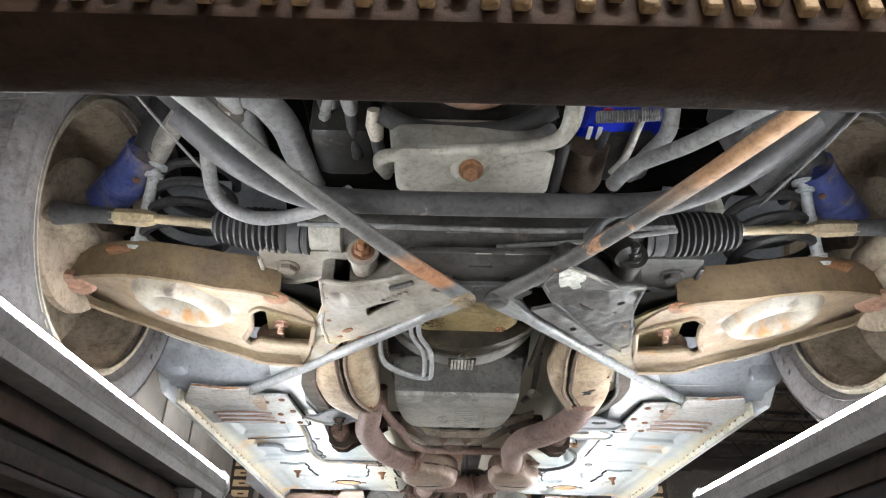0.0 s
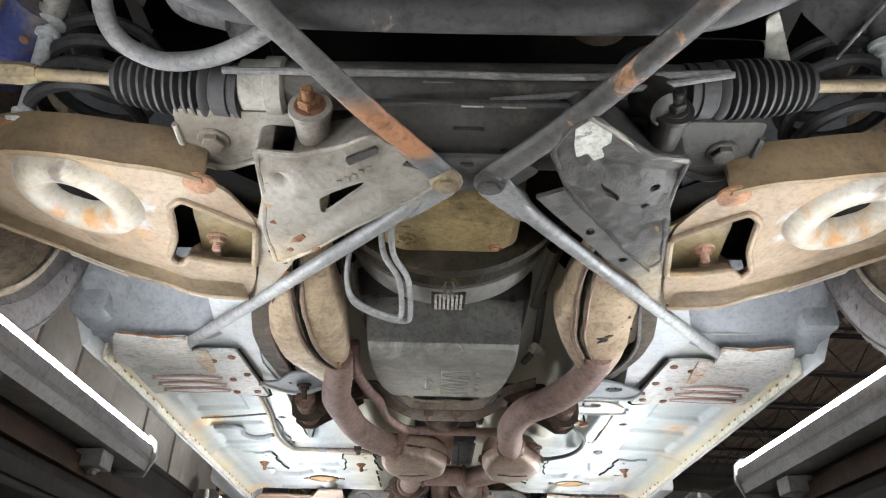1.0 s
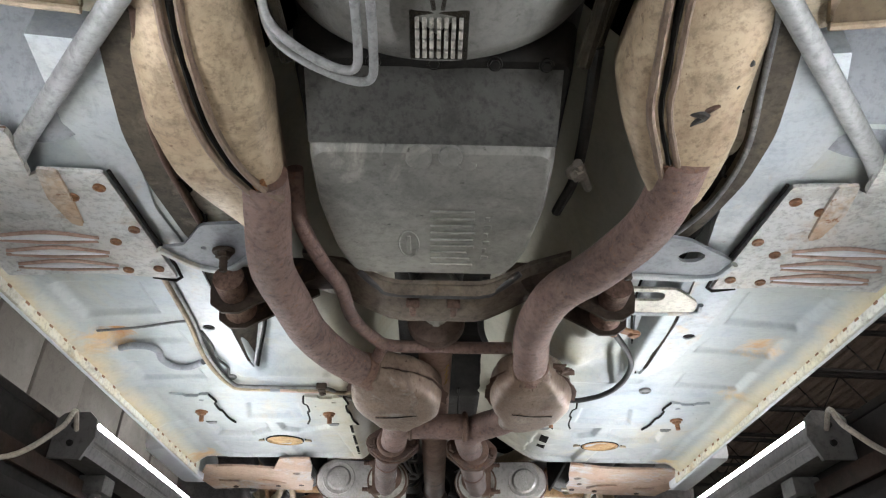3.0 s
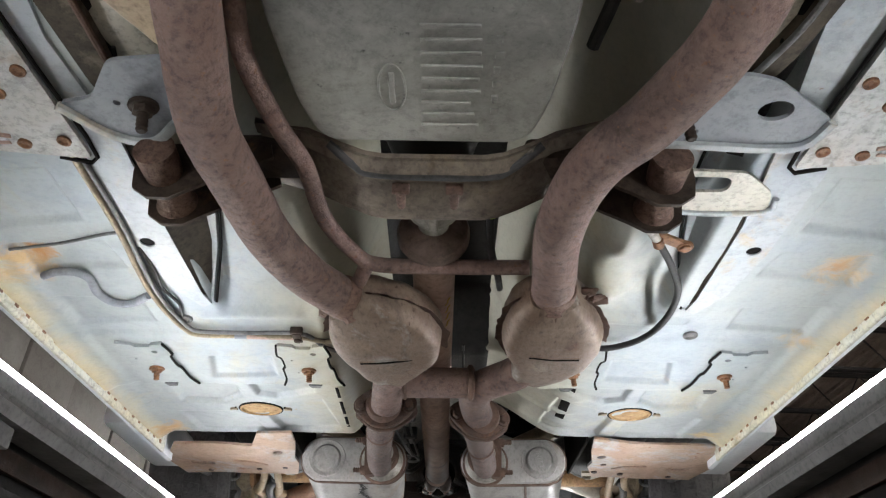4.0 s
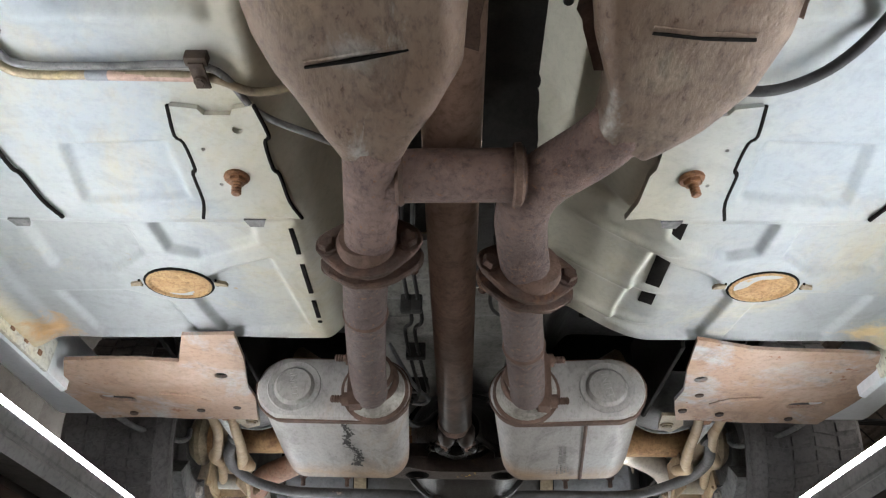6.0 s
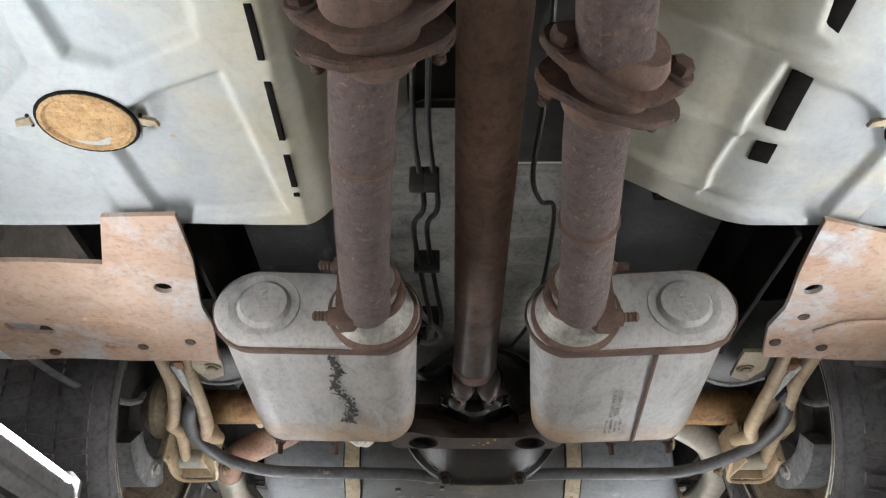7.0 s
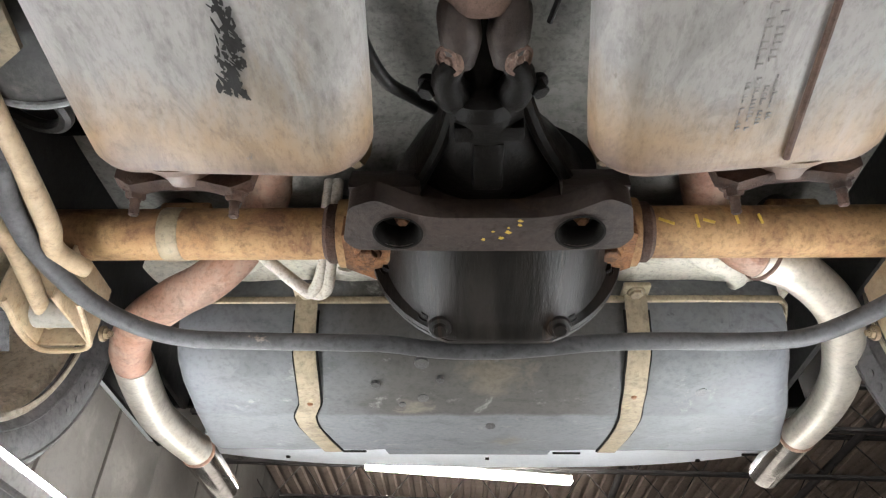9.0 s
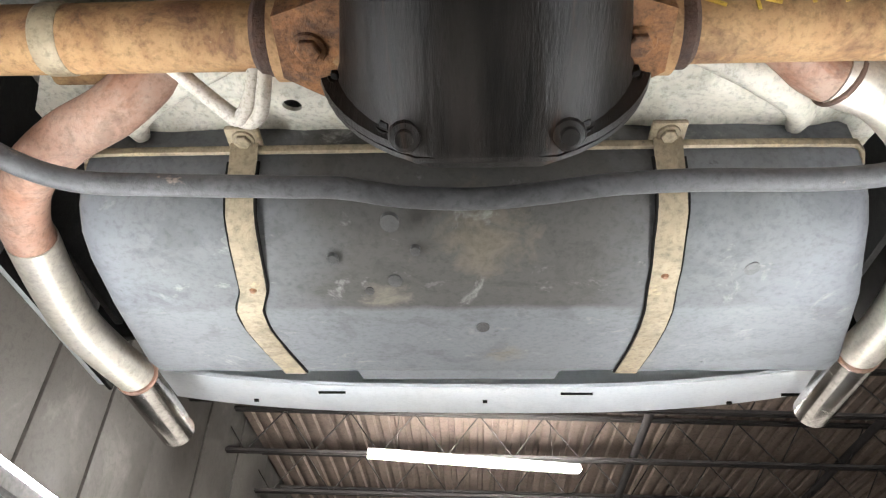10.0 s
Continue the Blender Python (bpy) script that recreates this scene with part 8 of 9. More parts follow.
    skin(bm, [[V(s * a, b, arm_z(a) - 0.006) for a, b in back[1:]], [V(s * a, b + 0.002, arm_z(a) + 0.030) for a, b in back[1:]]], closed=False)
    bmesh.ops.solidify(bm, geom=bm.faces[:], thickness=0.003)
    part("arm_skirt", bm, M_TAN, arm)
    # slope takes the darker tan to stand in for shade in the concave back
    bm = B()
    skin(bm, [[V(s * a, b - d, arm_z(a) + z) for a, b in back[2:]] for d, z in ((0.0, -0.006), (0.016, -0.002), (0.042, -0.0008))], closed=False)
    bmesh.ops.solidify(bm, geom=bm.faces[:], thickness=0.002)
    part("arm_slope", bm, M_TAN, arm, "sloped back of the arm, shade in its brown")
    bm = B()
    skin(bm, [[V(s * a, b + d, arm_z(a) - z) for a, b in ((0.503, 1.062), (0.545, 1.040), (0.575, 1.022))] for d, z in ((-0.006, 0.0085), (0.012, 0.0095), (0.013, 0.006))], closed=False)
    bmesh.ops.solidify(bm, geom=bm.faces[:], thickness=0.002)
    part("rim_flange", bm, M_CUP, arm, "pale stepped flange")
    part("window_rim", tube(B(), [V(x, y, arm_z(x) - 0.001) for x, y in win + win[:1]], 0.0050, 8, 2), M_TANL, arm, "pale rolled window rim")
    bm = B()
    skin(bm, [[V(x, y, arm_z(x) + h) for x, y in win] for h in (0.001, 0.010)], caps=False)
    bmesh.ops.solidify(bm, geom=bm.faces[:], thickness=0.002)
    part("window_wall", bm, M_TAN, arm)
    bm = B()
    rings = []
    for r, h in ((0.084, 0.003), (0.080, -0.006), (0.074, -0.015), (0.066, -0.0195), (0.056, -0.020), (0.046, -0.016), (0.038, -0.007), (0.033, 0.001), (0.031, 0.010)):
        rings.append([V(s * 0.490 + r * math.cos(2 * math.pi * k / 48), 0.864 + r * 0.93 * math.sin(2 * math.pi * k / 48), arm_z(0.490 + s * r * math.cos(2 * math.pi * k / 48)) + h) for k in range(48)])
    skin(bm, rings, caps=False)
    part("spring_cup", bm, M_CUP, arm, "pale domed spring cup with a rusty rim", 60)
    part("cup_hole", lathe(B(), [(0, 0.035), (0.002, 0.035)], (s * 0.490, 0.864, 1.762), (0, 0, 1), 24), M_VOID, arm)
    # front wall
    bm = B()
    sec = ((0.007, -0.001), (0.000, -0.0050), (-0.005, -0.003), (-0.004, 0.004), (-0.003, 0.020), (-0.005, 0.045), (-0.002, 0.060), (0.006, 0.062), (0.003, 0.006))
    skin(bm, [[V(s * q.x, q.y + d, arm_z(q.x) + h * (0.75 + 0.25 * smooth(0.70, 0.60, q.x))) for d, h in sec] for q in spline([(a, b, 0) for a, b in lip], 4)])
    part("arm_front_wall", bm, M_TAN, arm, "tan front wall of the arm", 50)
    bm = lathe(B(), [(-0.010, 0.034), (0.0, 0.036), (0.006, 0.030), (0.008, 0.014), (0.012, 0.010)], (s * 0.684, 0.880, 1.782), (0, 0, -1), 26)
    part("ball_joint", bm, M_PINKRUST, arm, "rusty ball joint")
    # the crossmember's bracket in the window, with the pivot bolt
    bm = B()
    plate(bm, soft_poly([(s * 0.365, 0.880), (s * 0.300, 0.925), (s * 0.272, 0.950), (s * 0.300, 1.070), (s * 0.350, 1.070), (s * 0.384, 1.036), (s * 0.372, 0.965)], 0.010, 3), [], 1.766, 1.772, warp=lambda x, y: 0.016 * smooth(0.95, 0.88, y), fine=0.014)
    part("pivot_plate", bm, M_OLIVE, arm, "olive-brown stained pivot plate")
    # black sheets added to stand in for the unlit hollow behind the window
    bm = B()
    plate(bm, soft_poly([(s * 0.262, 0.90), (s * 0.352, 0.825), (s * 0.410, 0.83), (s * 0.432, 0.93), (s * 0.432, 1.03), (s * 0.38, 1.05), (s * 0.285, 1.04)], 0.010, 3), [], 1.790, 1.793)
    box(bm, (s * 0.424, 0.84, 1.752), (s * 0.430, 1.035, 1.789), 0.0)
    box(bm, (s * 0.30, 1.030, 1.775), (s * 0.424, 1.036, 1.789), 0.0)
    part("arm_window_shade", bm, M_VOID, arm, "black sheet for the shade above the window")
    part("pivot_bolt", bolt(B(), (s * 0.350, 0.992, 1.767), (0, 0.1, -1), 0.012, 0.010, 0.012), M_PINKRUST, arm, "rusty pivot bolt")
    part("pivot_bush", lathe(B(), [(0, 0.021), (0.003, 0.020), (0.005, 0.014), (0.006, 0.0)], (s * 0.322, 0.816, 1.7355), (0, 0, -1), 24), M_BOLT, arm, "pinkish rusty bush")
    part("pivot_bush", lathe(B(), [(0, 0.016), (0.003, 0.024), (0.030, 0.024), (0.034, 0.016)], (s * 0.378, 1.024, 1.757), (0, 1, 0), 22), M_PINKRUST, arm, "pinkish rusty bush")
    part("pivot_strap", tube(B(), [(s * 0.30, 1.028, 1.737), (s * 0.335, 1.030, 1.738), (s * 0.362, 1.022, 1.742)], 0.006, 8, flat=0.5), M_CUP, arm)
    # bracket of the crossmember that holds the arm's rear leg
    bm = B()
    plate(bm, soft_poly([(s * 0.243, 0.812), (s * 0.272, 0.905), (s * 0.285, 0.985), (s * 0.300, 1.050), (s * 0.345, 1.108), (s * 0.318, 1.118), (s * 0.298, 1.104), (s * 0.240, 1.000), (s * 0.220, 0.960), (s * 0.226, 0.90), (s * 0.222, 0.84)], 0.010, 3), [circle(s * 0.263, 0.978, 0.0085, 12, 0.006)], 1.7345, 1.741, warp=lambda x, y: 0.004 * noise.noise(V(x * 26, y * 26, 0)), fine=0.016)
    lb = part("rear_leg_bracket", bm, M_CUP if s < 0 else M_KMD, car, "pale rust-edged crossmember bracket")
    random.seed(40 + s)
    for k in range(5):
        u, v = s * random.uniform(0.236, 0.262), 0.885 + 0.035 * k
        part("rust_hole", tube(B(), [(u, v, 1.7335), (u + s * 0.006, v + 0.010, 1.733)], [0.003, 0.0045], 6, flat=0.5, rough=0.004), M_FLANGE if k % 2 else M_CASTR, lb, "ragged rust hole")

    # crossmember gusset plate
    g = [(0.245, 0.762), (0.234, 0.753), (0.189, 0.753), (0.143, 0.737), (0.109, 0.716), (0.079, 0.736), (0.047, 0.762), (0.019, 0.789), (0.042, 0.806), (0.072, 0.836), (0.138, 0.892), (0.206, 0.955), (0.240, 0.988), (0.262, 0.995), (0.262, 0.905), (0.250, 0.847)]
    hol = [soft_poly([(-0.180, 0.832), (-0.122, 0.797), (-0.124, 0.810), (-0.177, 0.866), (-0.182, 0.860)], 0.006, 2), soft_poly([(-0.077, 0.766), (-0.069, 0.753), (-0.054, 0.772)], 0.003, 2)]
    if s > 0:
        g = [(0.090, 0.735), (0.101, 0.696), (0.122, 0.676), (0.153, 0.701), (0.195, 0.737), (0.249, 0.754), (0.249, 0.811), (0.253, 0.867), (0.262, 0.897), (0.277, 0.965), (0.264, 0.985), (0.223, 0.943), (0.166, 0.870), (0.118, 0.799)]
        hol = [soft_poly([(0.151, 0.780), (0.180, 0.805), (0.184, 0.828), (0.161, 0.801)], 0.005, 2), circle(0.222, 0.801, 0.007, 10), circle(0.221, 0.839, 0.006, 10), circle(0.236, 0.868, 0.005, 10)]

    def gwarp(x, y):
        a = abs(x)
        z = 0.010 * smooth(0.20, 0.26, a) * smooth(0.95, 0.80, y) + 0.0025 * noise.noise(V(x * 16, y * 16, 0)) + (0.0012 if x < 0 else 0.0026) * noise.noise(V(x * 60, y * 60, 0))
        z -= 0.007 * ridge(a, y, 0.095, 0.830, 0.220, 0.950, 0.022) + 0.007 * ridge(a, y, 0.105, 0.775, 0.205, 0.815, 0.020) - 0.005 * ridge(a, y, 0.15, 0.755, 0.235, 0.775, 0.018)
        return z + (0.008 * ridge(x, y, -0.222, 0.800, -0.218, 0.804, 0.012) if x < 0 else 0.0)

    bm = B()
    plate(bm, [(s * a, b) for a, b in soft_poly(g, 0.010, 3)], hol, 1.729, 1.735, warp=gwarp, fine=0.009)
    gu = part("crossmember_gusset", bm, M_KM if s < 0 else M_KMD, car, "pale grey crossmember gusset with slots" if s < 0 else "dark oily gusset with a patch of bare paint")
    rim = [V(s * a, b, 1.731 + gwarp(s * a, b)) for a, b in soft_poly(g, 0.010, 3)]
    part("gusset_rim", tube(B(), rim + rim[:1], 0.0040, 8, 2), M_KM if s < 0 else M_KMD, gu)
    bm = B()
    skin(bm, [[q + V(0, 0, h) for q in rim] for h in (0.003, 0.040)], caps=False)
    bmesh.ops.solidify(bm, geom=bm.faces[:], thickness=0.003)
    part("gusset_side", bm, M_KM if s < 0 else M_KMD, gu)
    if s < 0:
        for k in range(5):
            u, v = -0.150 + 0.009 * k, 0.792 - 0.006 * k
            part("pressed_mark", box(B(), (u - 0.003, v - 0.005, 1.7265 + gwarp(u, v)), (u + 0.003, v + 0.005, 1.729 + gwarp(u, v)), 0.0005, seg=1), M_KM, gu)
        bm = B()
        plate(bm, soft_poly([(-0.140, 0.752), (-0.104, 0.729), (-0.100, 0.738), (-0.136, 0.762)], 0.003, 2), [], 1.7245, 1.729)
        part("pressed_slot", bm, M_KMD, gu)
        for u, v, r in ((-0.221, 0.927, 0.010), (-0.20, 0.948, 0.006), (-0.236, 0.955, 0.006)):
            part("rust_spot", tube(B(), [(u - r, v + r, 1.7275 + gwarp(u, v)), (u, v, 1.7265 + gwarp(u, v)), (u + r, v - r * 0.8, 1.7275 + gwarp(u, v))], [0.002, 0.005, 0.002], 6, flat=0.3, rough=0.004), M_BOLT, gu, "rust spot")
    else:
        bm = B()
        patch = [(0.108, 0.692), (0.124, 0.680), (0.148, 0.699), (0.150, 0.714), (0.141, 0.722), (0.148, 0.738), (0.139, 0.747), (0.128, 0.732), (0.118, 0.742), (0.112, 0.722)]
        plate(bm, soft_poly(patch, 0.003, 2), [], 1.7268, 1.7295, warp=gwarp, fine=0.012)
        part("bare_patch", bm, M_BARE, gu, "flaked patch of pale primer")
        part("worn_edge", tube(B(), [(0.120, 0.677, 1.729), (0.153, 0.700, 1.729), (0.195, 0.737, 1.733), (0.247, 0.755, 1.737)], 0.0032, 8), M_KM, gu, "pale worn edge")
        bm = B()
        plate(bm, [(0.082, 0.812), (0.112, 0.795), (0.166, 0.866), (0.223, 0.940), (0.264, 0.984), (0.248, 1.006), (0.20, 0.955), (0.13, 0.870)], [circle(0.160, 0.882, 0.006, 10, 0.008), circle(0.218, 0.950, 0.006, 10, 0.005)], 1.7205, 1.7265, warp=lambda x, y: 0.0025 * noise.noise(V(x * 50, y * 50, 0)), fine=0.012)
        part("gusset_flange", bm, M_KMD, gu, "dark folded flange")
    # rack ear with its bolt
    bm = B()
    plate(bm, soft_poly([(s * 0.338, 0.730), (s * 0.342, 0.798), (s * 0.336, 0.819), (s * 0.303, 0.833), (s * 0.255, 0.815), (s * 0.209, 0.797), (s * 0.165, 0.79), (s * 0.165, 0.735)], 0.010, 3), [], 1.775, 1.783)
    ear = part("rack_ear", bm, M_KM if s < 0 else M_KMD, car, "bolted crossmember ear")
    part("ear_lip", tube(B(), [(s * 0.341, 0.755, 1.774), (s * 0.342, 0.798, 1.773), (s * 0.335, 0.820, 1.773), (s * 0.303, 0.834, 1.773), (s * 0.255, 0.816, 1.773), (s * 0.200, 0.796, 1.773)], 0.0040, 8), M_CUP if s < 0 else M_BAR, ear, "worn folded lip")
    part("ear_bolt", bolt(B(), (s * 0.303, 0.782, 1.775), (0, 0, -1), 0.014, 0.011), M_KM if s < 0 else M_KMD, ear)
    # rack bush: a fore-and-aft stud, nut, washer and spacer tube
    x, y = (-0.177, 0.700) if s < 0 else (0.217, 0.690)
    bm = lathe(B(), [(0.006, 0.012), (0.008, 0.024), (0.013, 0.0245), (0.015, 0.021), (0.050, 0.020), (0.085, 0.019), (0.090, 0.017)], (x, y, 1.764), (0, 1, -0.05), 24)
    rb = part("rack_bush", bm, M_KM if s < 0 else M_DARK, car, "grey rack mounting bush")
    part("rack_bolt", bolt(B(), (x, y + 0.008, 1.764), (0, -1, 0), 0.013, 0.013, 0.014), M_BOLT if s < 0 else M_DARK, rb, "rusty nut" if s < 0 else "black nut")

# crossmember centre
bm = B()
box(bm, (-0.175, 0.745, 1.790), (0.165, 0.80, 1.86), 0.012)
box(bm, (-0.120, 0.765, 1.758), (0.125, 0.812, 1.84), 0.010)
cm = part("front_crossmember", bm, M_DUSTY, car, "black front crossmember")
bm = B()
plate(bm, soft_poly([(-0.112, 0.697), (0.104, 0.693), (0.112, 0.745), (0.085, 0.780), (-0.085, 0.782), (-0.110, 0.748)], 0.010, 3), [soft_poly([(-0.02, 0.722), (0.015, 0.722), (0.015, 0.728), (-0.02, 0.728)], 0.002, 2), circle(-0.045, 0.762, 0.005, 10), circle(0.040, 0.762, 0.005, 10)], 1.752, 1.757, warp=lambda x, y: 0.010 * smooth(0.72, 0.695, y) + 0.0012 * noise.noise(V(x * 40, y * 40, 0)), fine=0.012)
part("crossmember_apron", bm, M_DUSTY, cm, "black pressed apron")
part("apron_edge", tube(B(), [(-0.110, 0.698, 1.7605), (-0.04, 0.6965, 1.7605), (0.03, 0.6965, 1.7605), (0.104, 0.694, 1.7605)], 0.0026, 8), M_BAR, cm, "worn grey edge")
for x0, x1 in ((-0.012, 0.012), (0.032, 0.058)):
    part("worn_mark", box(B(), (x0, 0.6955, 1.7575), (x1, 0.6975, 1.7590), 0.0), M_ALU, cm, "bare worn mark")
bm = B()
plate(bm, soft_poly([(-0.085, 0.780), (-0.05, 0.760), (0.05, 0.760), (0.085, 0.780), (0.05, 0.822), (-0.05, 0.824)], 0.01, 2), [circle(-0.003, 0.772, 0.009, 14, 0.006), circle(-0.05, 0.778, 0.005, 10), circle(0.045, 0.778, 0.005, 10)], 1.738, 1.745)
part("crossmember_tongue", bm, M_BAR, cm)
part("crossmember_tag", box(B(), (0.121, 0.700, 1.800), (0.139, 0.716, 1.806), 0.002), M_PINKRUST, cm, "rusty tag")
bm = tube(B(), [(-0.26, 0.724, 1.808), (0.26, 0.714, 1.808)], 0.0275, 20)
rk = part("steering_rack", bm, M_DUSTY, car, "black steering rack")
bm = lathe(B(), [(0, 0.026), (0.004, 0.030), (0.030, 0.030), (0.032, 0.034), (0.05, 0.034), (0.054, 0.028)], (-0.262, 0.724, 1.806), (1, 0, 0), 24)
part("rack_collar", bm, M_ALU, rk, "dull alloy collar")
for x0, x1 in ((-0.055, -0.02), (0.055, 0.085)):
    part("rack_label", box(B(), (x0, 0.6965, 1.792), (x1, 0.7005, 1.801), 0.001), M_HOSE, rk, "grey worn patch")
bm = tube(B(), [(-0.275, 0.694, 1.800), (-0.05, 0.684, 1.792), (0.10, 0.684, 1.792), (0.28, 0.680, 1.800)], 0.0042, 8)
part("rack_pipe", bm, M_HOSE, rk, "thin grey pressure pipe")
part("rack_pipe", tube(B(), [(0.28, 0.672, 1.790), (0.16, 0.690, 1.780), (0.02, 0.706, 1.775)], 0.0038, 8), M_HOSE, rk, "thin grey pressure pipe")
bm = lathe(B(), [(0, 0.026), (0.03, 0.028), (0.05, 0.022), (0.07, 0.020), (0.072, 0.012)], (0.190, 0.715, 1.820), (0.3, -0.35, -1), 18)
part("rack_valve", bm, M_DARK, rk, "black oily valve body")
part("valve_hose", tube(B(), [(0.165, 0.70, 1.785), (0.150, 0.675, 1.775), (0.165, 0.655, 1.79), (0.19, 0.66, 1.81)], 0.008, 10), M_RUB, rk)

# diagonal braces under the crossmember
BR = (((-0.026, 0.793, 1.735), (-0.10, 0.698, 1.737), (-0.172, 0.597, 1.740), (-0.252, 0.478, 1.742), (-0.320, 0.357, 1.744), (-0.368, 0.270, 1.746)),
      ((0.026, 0.792, 1.735), (0.100, 0.700, 1.737), (0.165, 0.606, 1.740), (0.232, 0.492, 1.742), (0.304, 0.352, 1.744), (0.346, 0.270, 1.746)))
for k, pts in enumerate(BR):
    bm = tube(B(), pts, [0.0165, 0.0150, 0.0140, 0.0140, 0.0140, 0.016], 14, flat=0.62, rough=0.0004)
    b = part("front_brace", bm, M_BRACE if k == 0 else M_BRACED, car, "grey diagonal brace with orange rust" if k == 0 else "dark diagonal brace with scraped rust")
    x = -0.026 if k == 0 else 0.026
    bm = lathe(B(), [(-0.006, 0.019), (-0.002, 0.020), (0.003, 0.018)], (x, 0.793, 1.727), (0, 0, -1), 22)
    bolt(bm, (x, 0.793, 1.725), (0, 0, -1), 0.0125, 0.006)
    part("brace_bolt", bm, M_STRAP if k == 0 else M_KMD, b)
for s in (-1, 1):
    bm = tube(B(), [(s * 0.044, 0.824, 1.7475), (s * 0.062, 0.843, 1.743), (s * 0.10, 0.888, 1.735), (s * 0.28, 1.085, 1.733), (s * 0.445, 1.268, 1.735), (s * 0.478, 1.306, 1.737), (s * 0.492, 1.322, 1.741)], [0.014, 0.0145, 0.0118, 0.0110, 0.0110, 0.0115, 0.013], 14, flat=0.85)
    tongue = B()
    plate(tongue, [(s * a, b) for a, b in soft_poly([(0.008, 0.800), (0.020, 0.783), (0.044, 0.790), (0.094, 0.868), (0.080, 0.884), (0.062, 0.872), (0.014, 0.822)], 0.008, 3)], [], 1.7325, 1.7385)
    rbr = part("rear_brace", bm, M_BRACER, car, "grey galvanised diagonal brace")
    part("flattened_end", tongue, M_BRACER, rbr)
    foot = B()
    plate(foot, [(s * a, b) for a, b in soft_poly([(0.470, 1.300), (0.486, 1.290), (0.505, 1.318), (0.497, 1.336), (0.480, 1.330)], 0.006, 2)], [], 1.7285, 1.7335)
    part("flattened_foot", foot, M_BRACER, rbr)
# anti-roll bar across the front
bm = tube(B(), [(-0.40, 0.50, 1.84), (-0.33, 0.535, 1.795), (-0.26, 0.572, 1.777), (-0.19, 0.586, 1.773), (0.0, 0.588, 1.773), (0.19, 0.582, 1.773), (0.26, 0.562, 1.777), (0.33, 0.52, 1.795), (0.40, 0.48, 1.84)], 0.0165, 22)
part("front_anti_roll_bar", bm, M_BAR, car, "thick black front anti-roll bar")

# ---- engine bay hoses and fittings ----
HOSES = (
    ("coolant_hose", M_HOSE, 0.0215, ((-0.352, 0.545, 1.925), (-0.318, 0.552, 1.915), (-0.292, 0.600, 1.91), (-0.283, 0.66, 1.905), (-0.27, 0.735, 1.895)), "thick grey coolant hose"),
    ("coolant_hose", M_HOSE, 0.0105, ((-0.40, 0.60, 1.88), (-0.392, 0.660, 1.825), (-0.348, 0.686, 1.806), (-0.29, 0.680, 1.803), (-0.235, 0.652, 1.802), (-0.19, 0.62, 1.81)), "grey coolant hose"),
    ("coolant_hose", M_HOSE, 0.016, ((-0.36, 0.60, 1.96), (-0.345, 0.655, 1.92), (-0.33, 0.68, 1.89), (-0.28, 0.69, 1.88)), "grey coolant hose"),
    ("power_steering_pipe", M_ALU, 0.0095, ((-0.145, 0.66, 1.87), (-0.150, 0.600, 1.845), (-0.135, 0.572, 1.838), (-0.05, 0.555, 1.836), (0.055, 0.545, 1.838), (0.098, 0.525, 1.85), (0.103, 0.45, 1.88), (0.12, 0.38, 1.90)), "grey bent steel pipe"),
    ("power_steering_pipe", M_ALU, 0.0075, ((-0.135, 0.66, 1.88), (-0.138, 0.61, 1.858), (-0.12, 0.586, 1.85), (0.06, 0.560, 1.848), (0.108, 0.535, 1.86), (0.114, 0.45, 1.89)), "grey bent steel pipe"),
    ("loom", M_RUB, 0.014, ((-0.15, 0.56, 1.90), (-0.09, 0.575, 1.885), (0.02, 0.565, 1.88), (0.09, 0.54, 1.90)), "black wiring loom"),
    ("loom", M_RUB, 0.010, ((0.10, 0.50, 1.89), (0.16, 0.525, 1.905), (0.23, 0.495, 1.90), (0.30, 0.43, 1.90), (0.42, 0.33, 1.90)), "black corrugated loom"),
    ("heater_pipe", M_HOSE, 0.0115, ((0.19, 0.66, 1.86), (0.205, 0.60, 1.85), (0.26, 0.535, 1.84), (0.33, 0.455, 1.84), (0.40, 0.36, 1.84)), "grey heater pipe"),
    ("heater_pipe", M_HOSE, 0.012, ((0.24, 0.50, 1.92), (0.255, 0.58, 1.90), (0.235, 0.63, 1.89), (0.22, 0.68, 1.89)), "grey pipe"),
    ("loom", M_RUB, 0.009, ((-0.19, 0.50, 1.95), (-0.195, 0.58, 1.92), (-0.19, 0.66, 1.90)), "black cable"),
    ("loom", M_HOSE, 0.008, ((-0.25, 0.48, 1.98), (-0.215, 0.53, 1.95), (-0.235, 0.60, 1.93), (-0.235, 0.66, 1.92)), "grey cable"),
    ("loom", M_RUB, 0.006, ((-0.28, 0.52, 1.97), (-0.245, 0.58, 1.95), (-0.23, 0.63, 1.92)), "black cable"),
    ("loom", M_RUB, 0.010, ((-0.165, 0.60, 1.92), (-0.155, 0.68, 1.90)), "black cable"),
    ("loom", M_RUB, 0.010, ((0.105, 0.57, 1.87), (0.10, 0.66, 1.85)), "black cable"),
    ("dipstick_tube", M_SILVER, 0.006, ((0.22, 0.56, 1.92), (0.205, 0.63, 1.89), (0.19, 0.66, 1.88)), "pale tube"),
    ("starter_cable", M_RUB, 0.007, ((0.14, 0.66, 1.89), (0.165, 0.62, 1.90), (0.18, 0.60, 1.93)), "black cable"),
)
for name, m, r, pts, lab in HOSES:
    part(name, tube(B(), pts, r, 14, 8, rough=0.0006), m, car, lab)
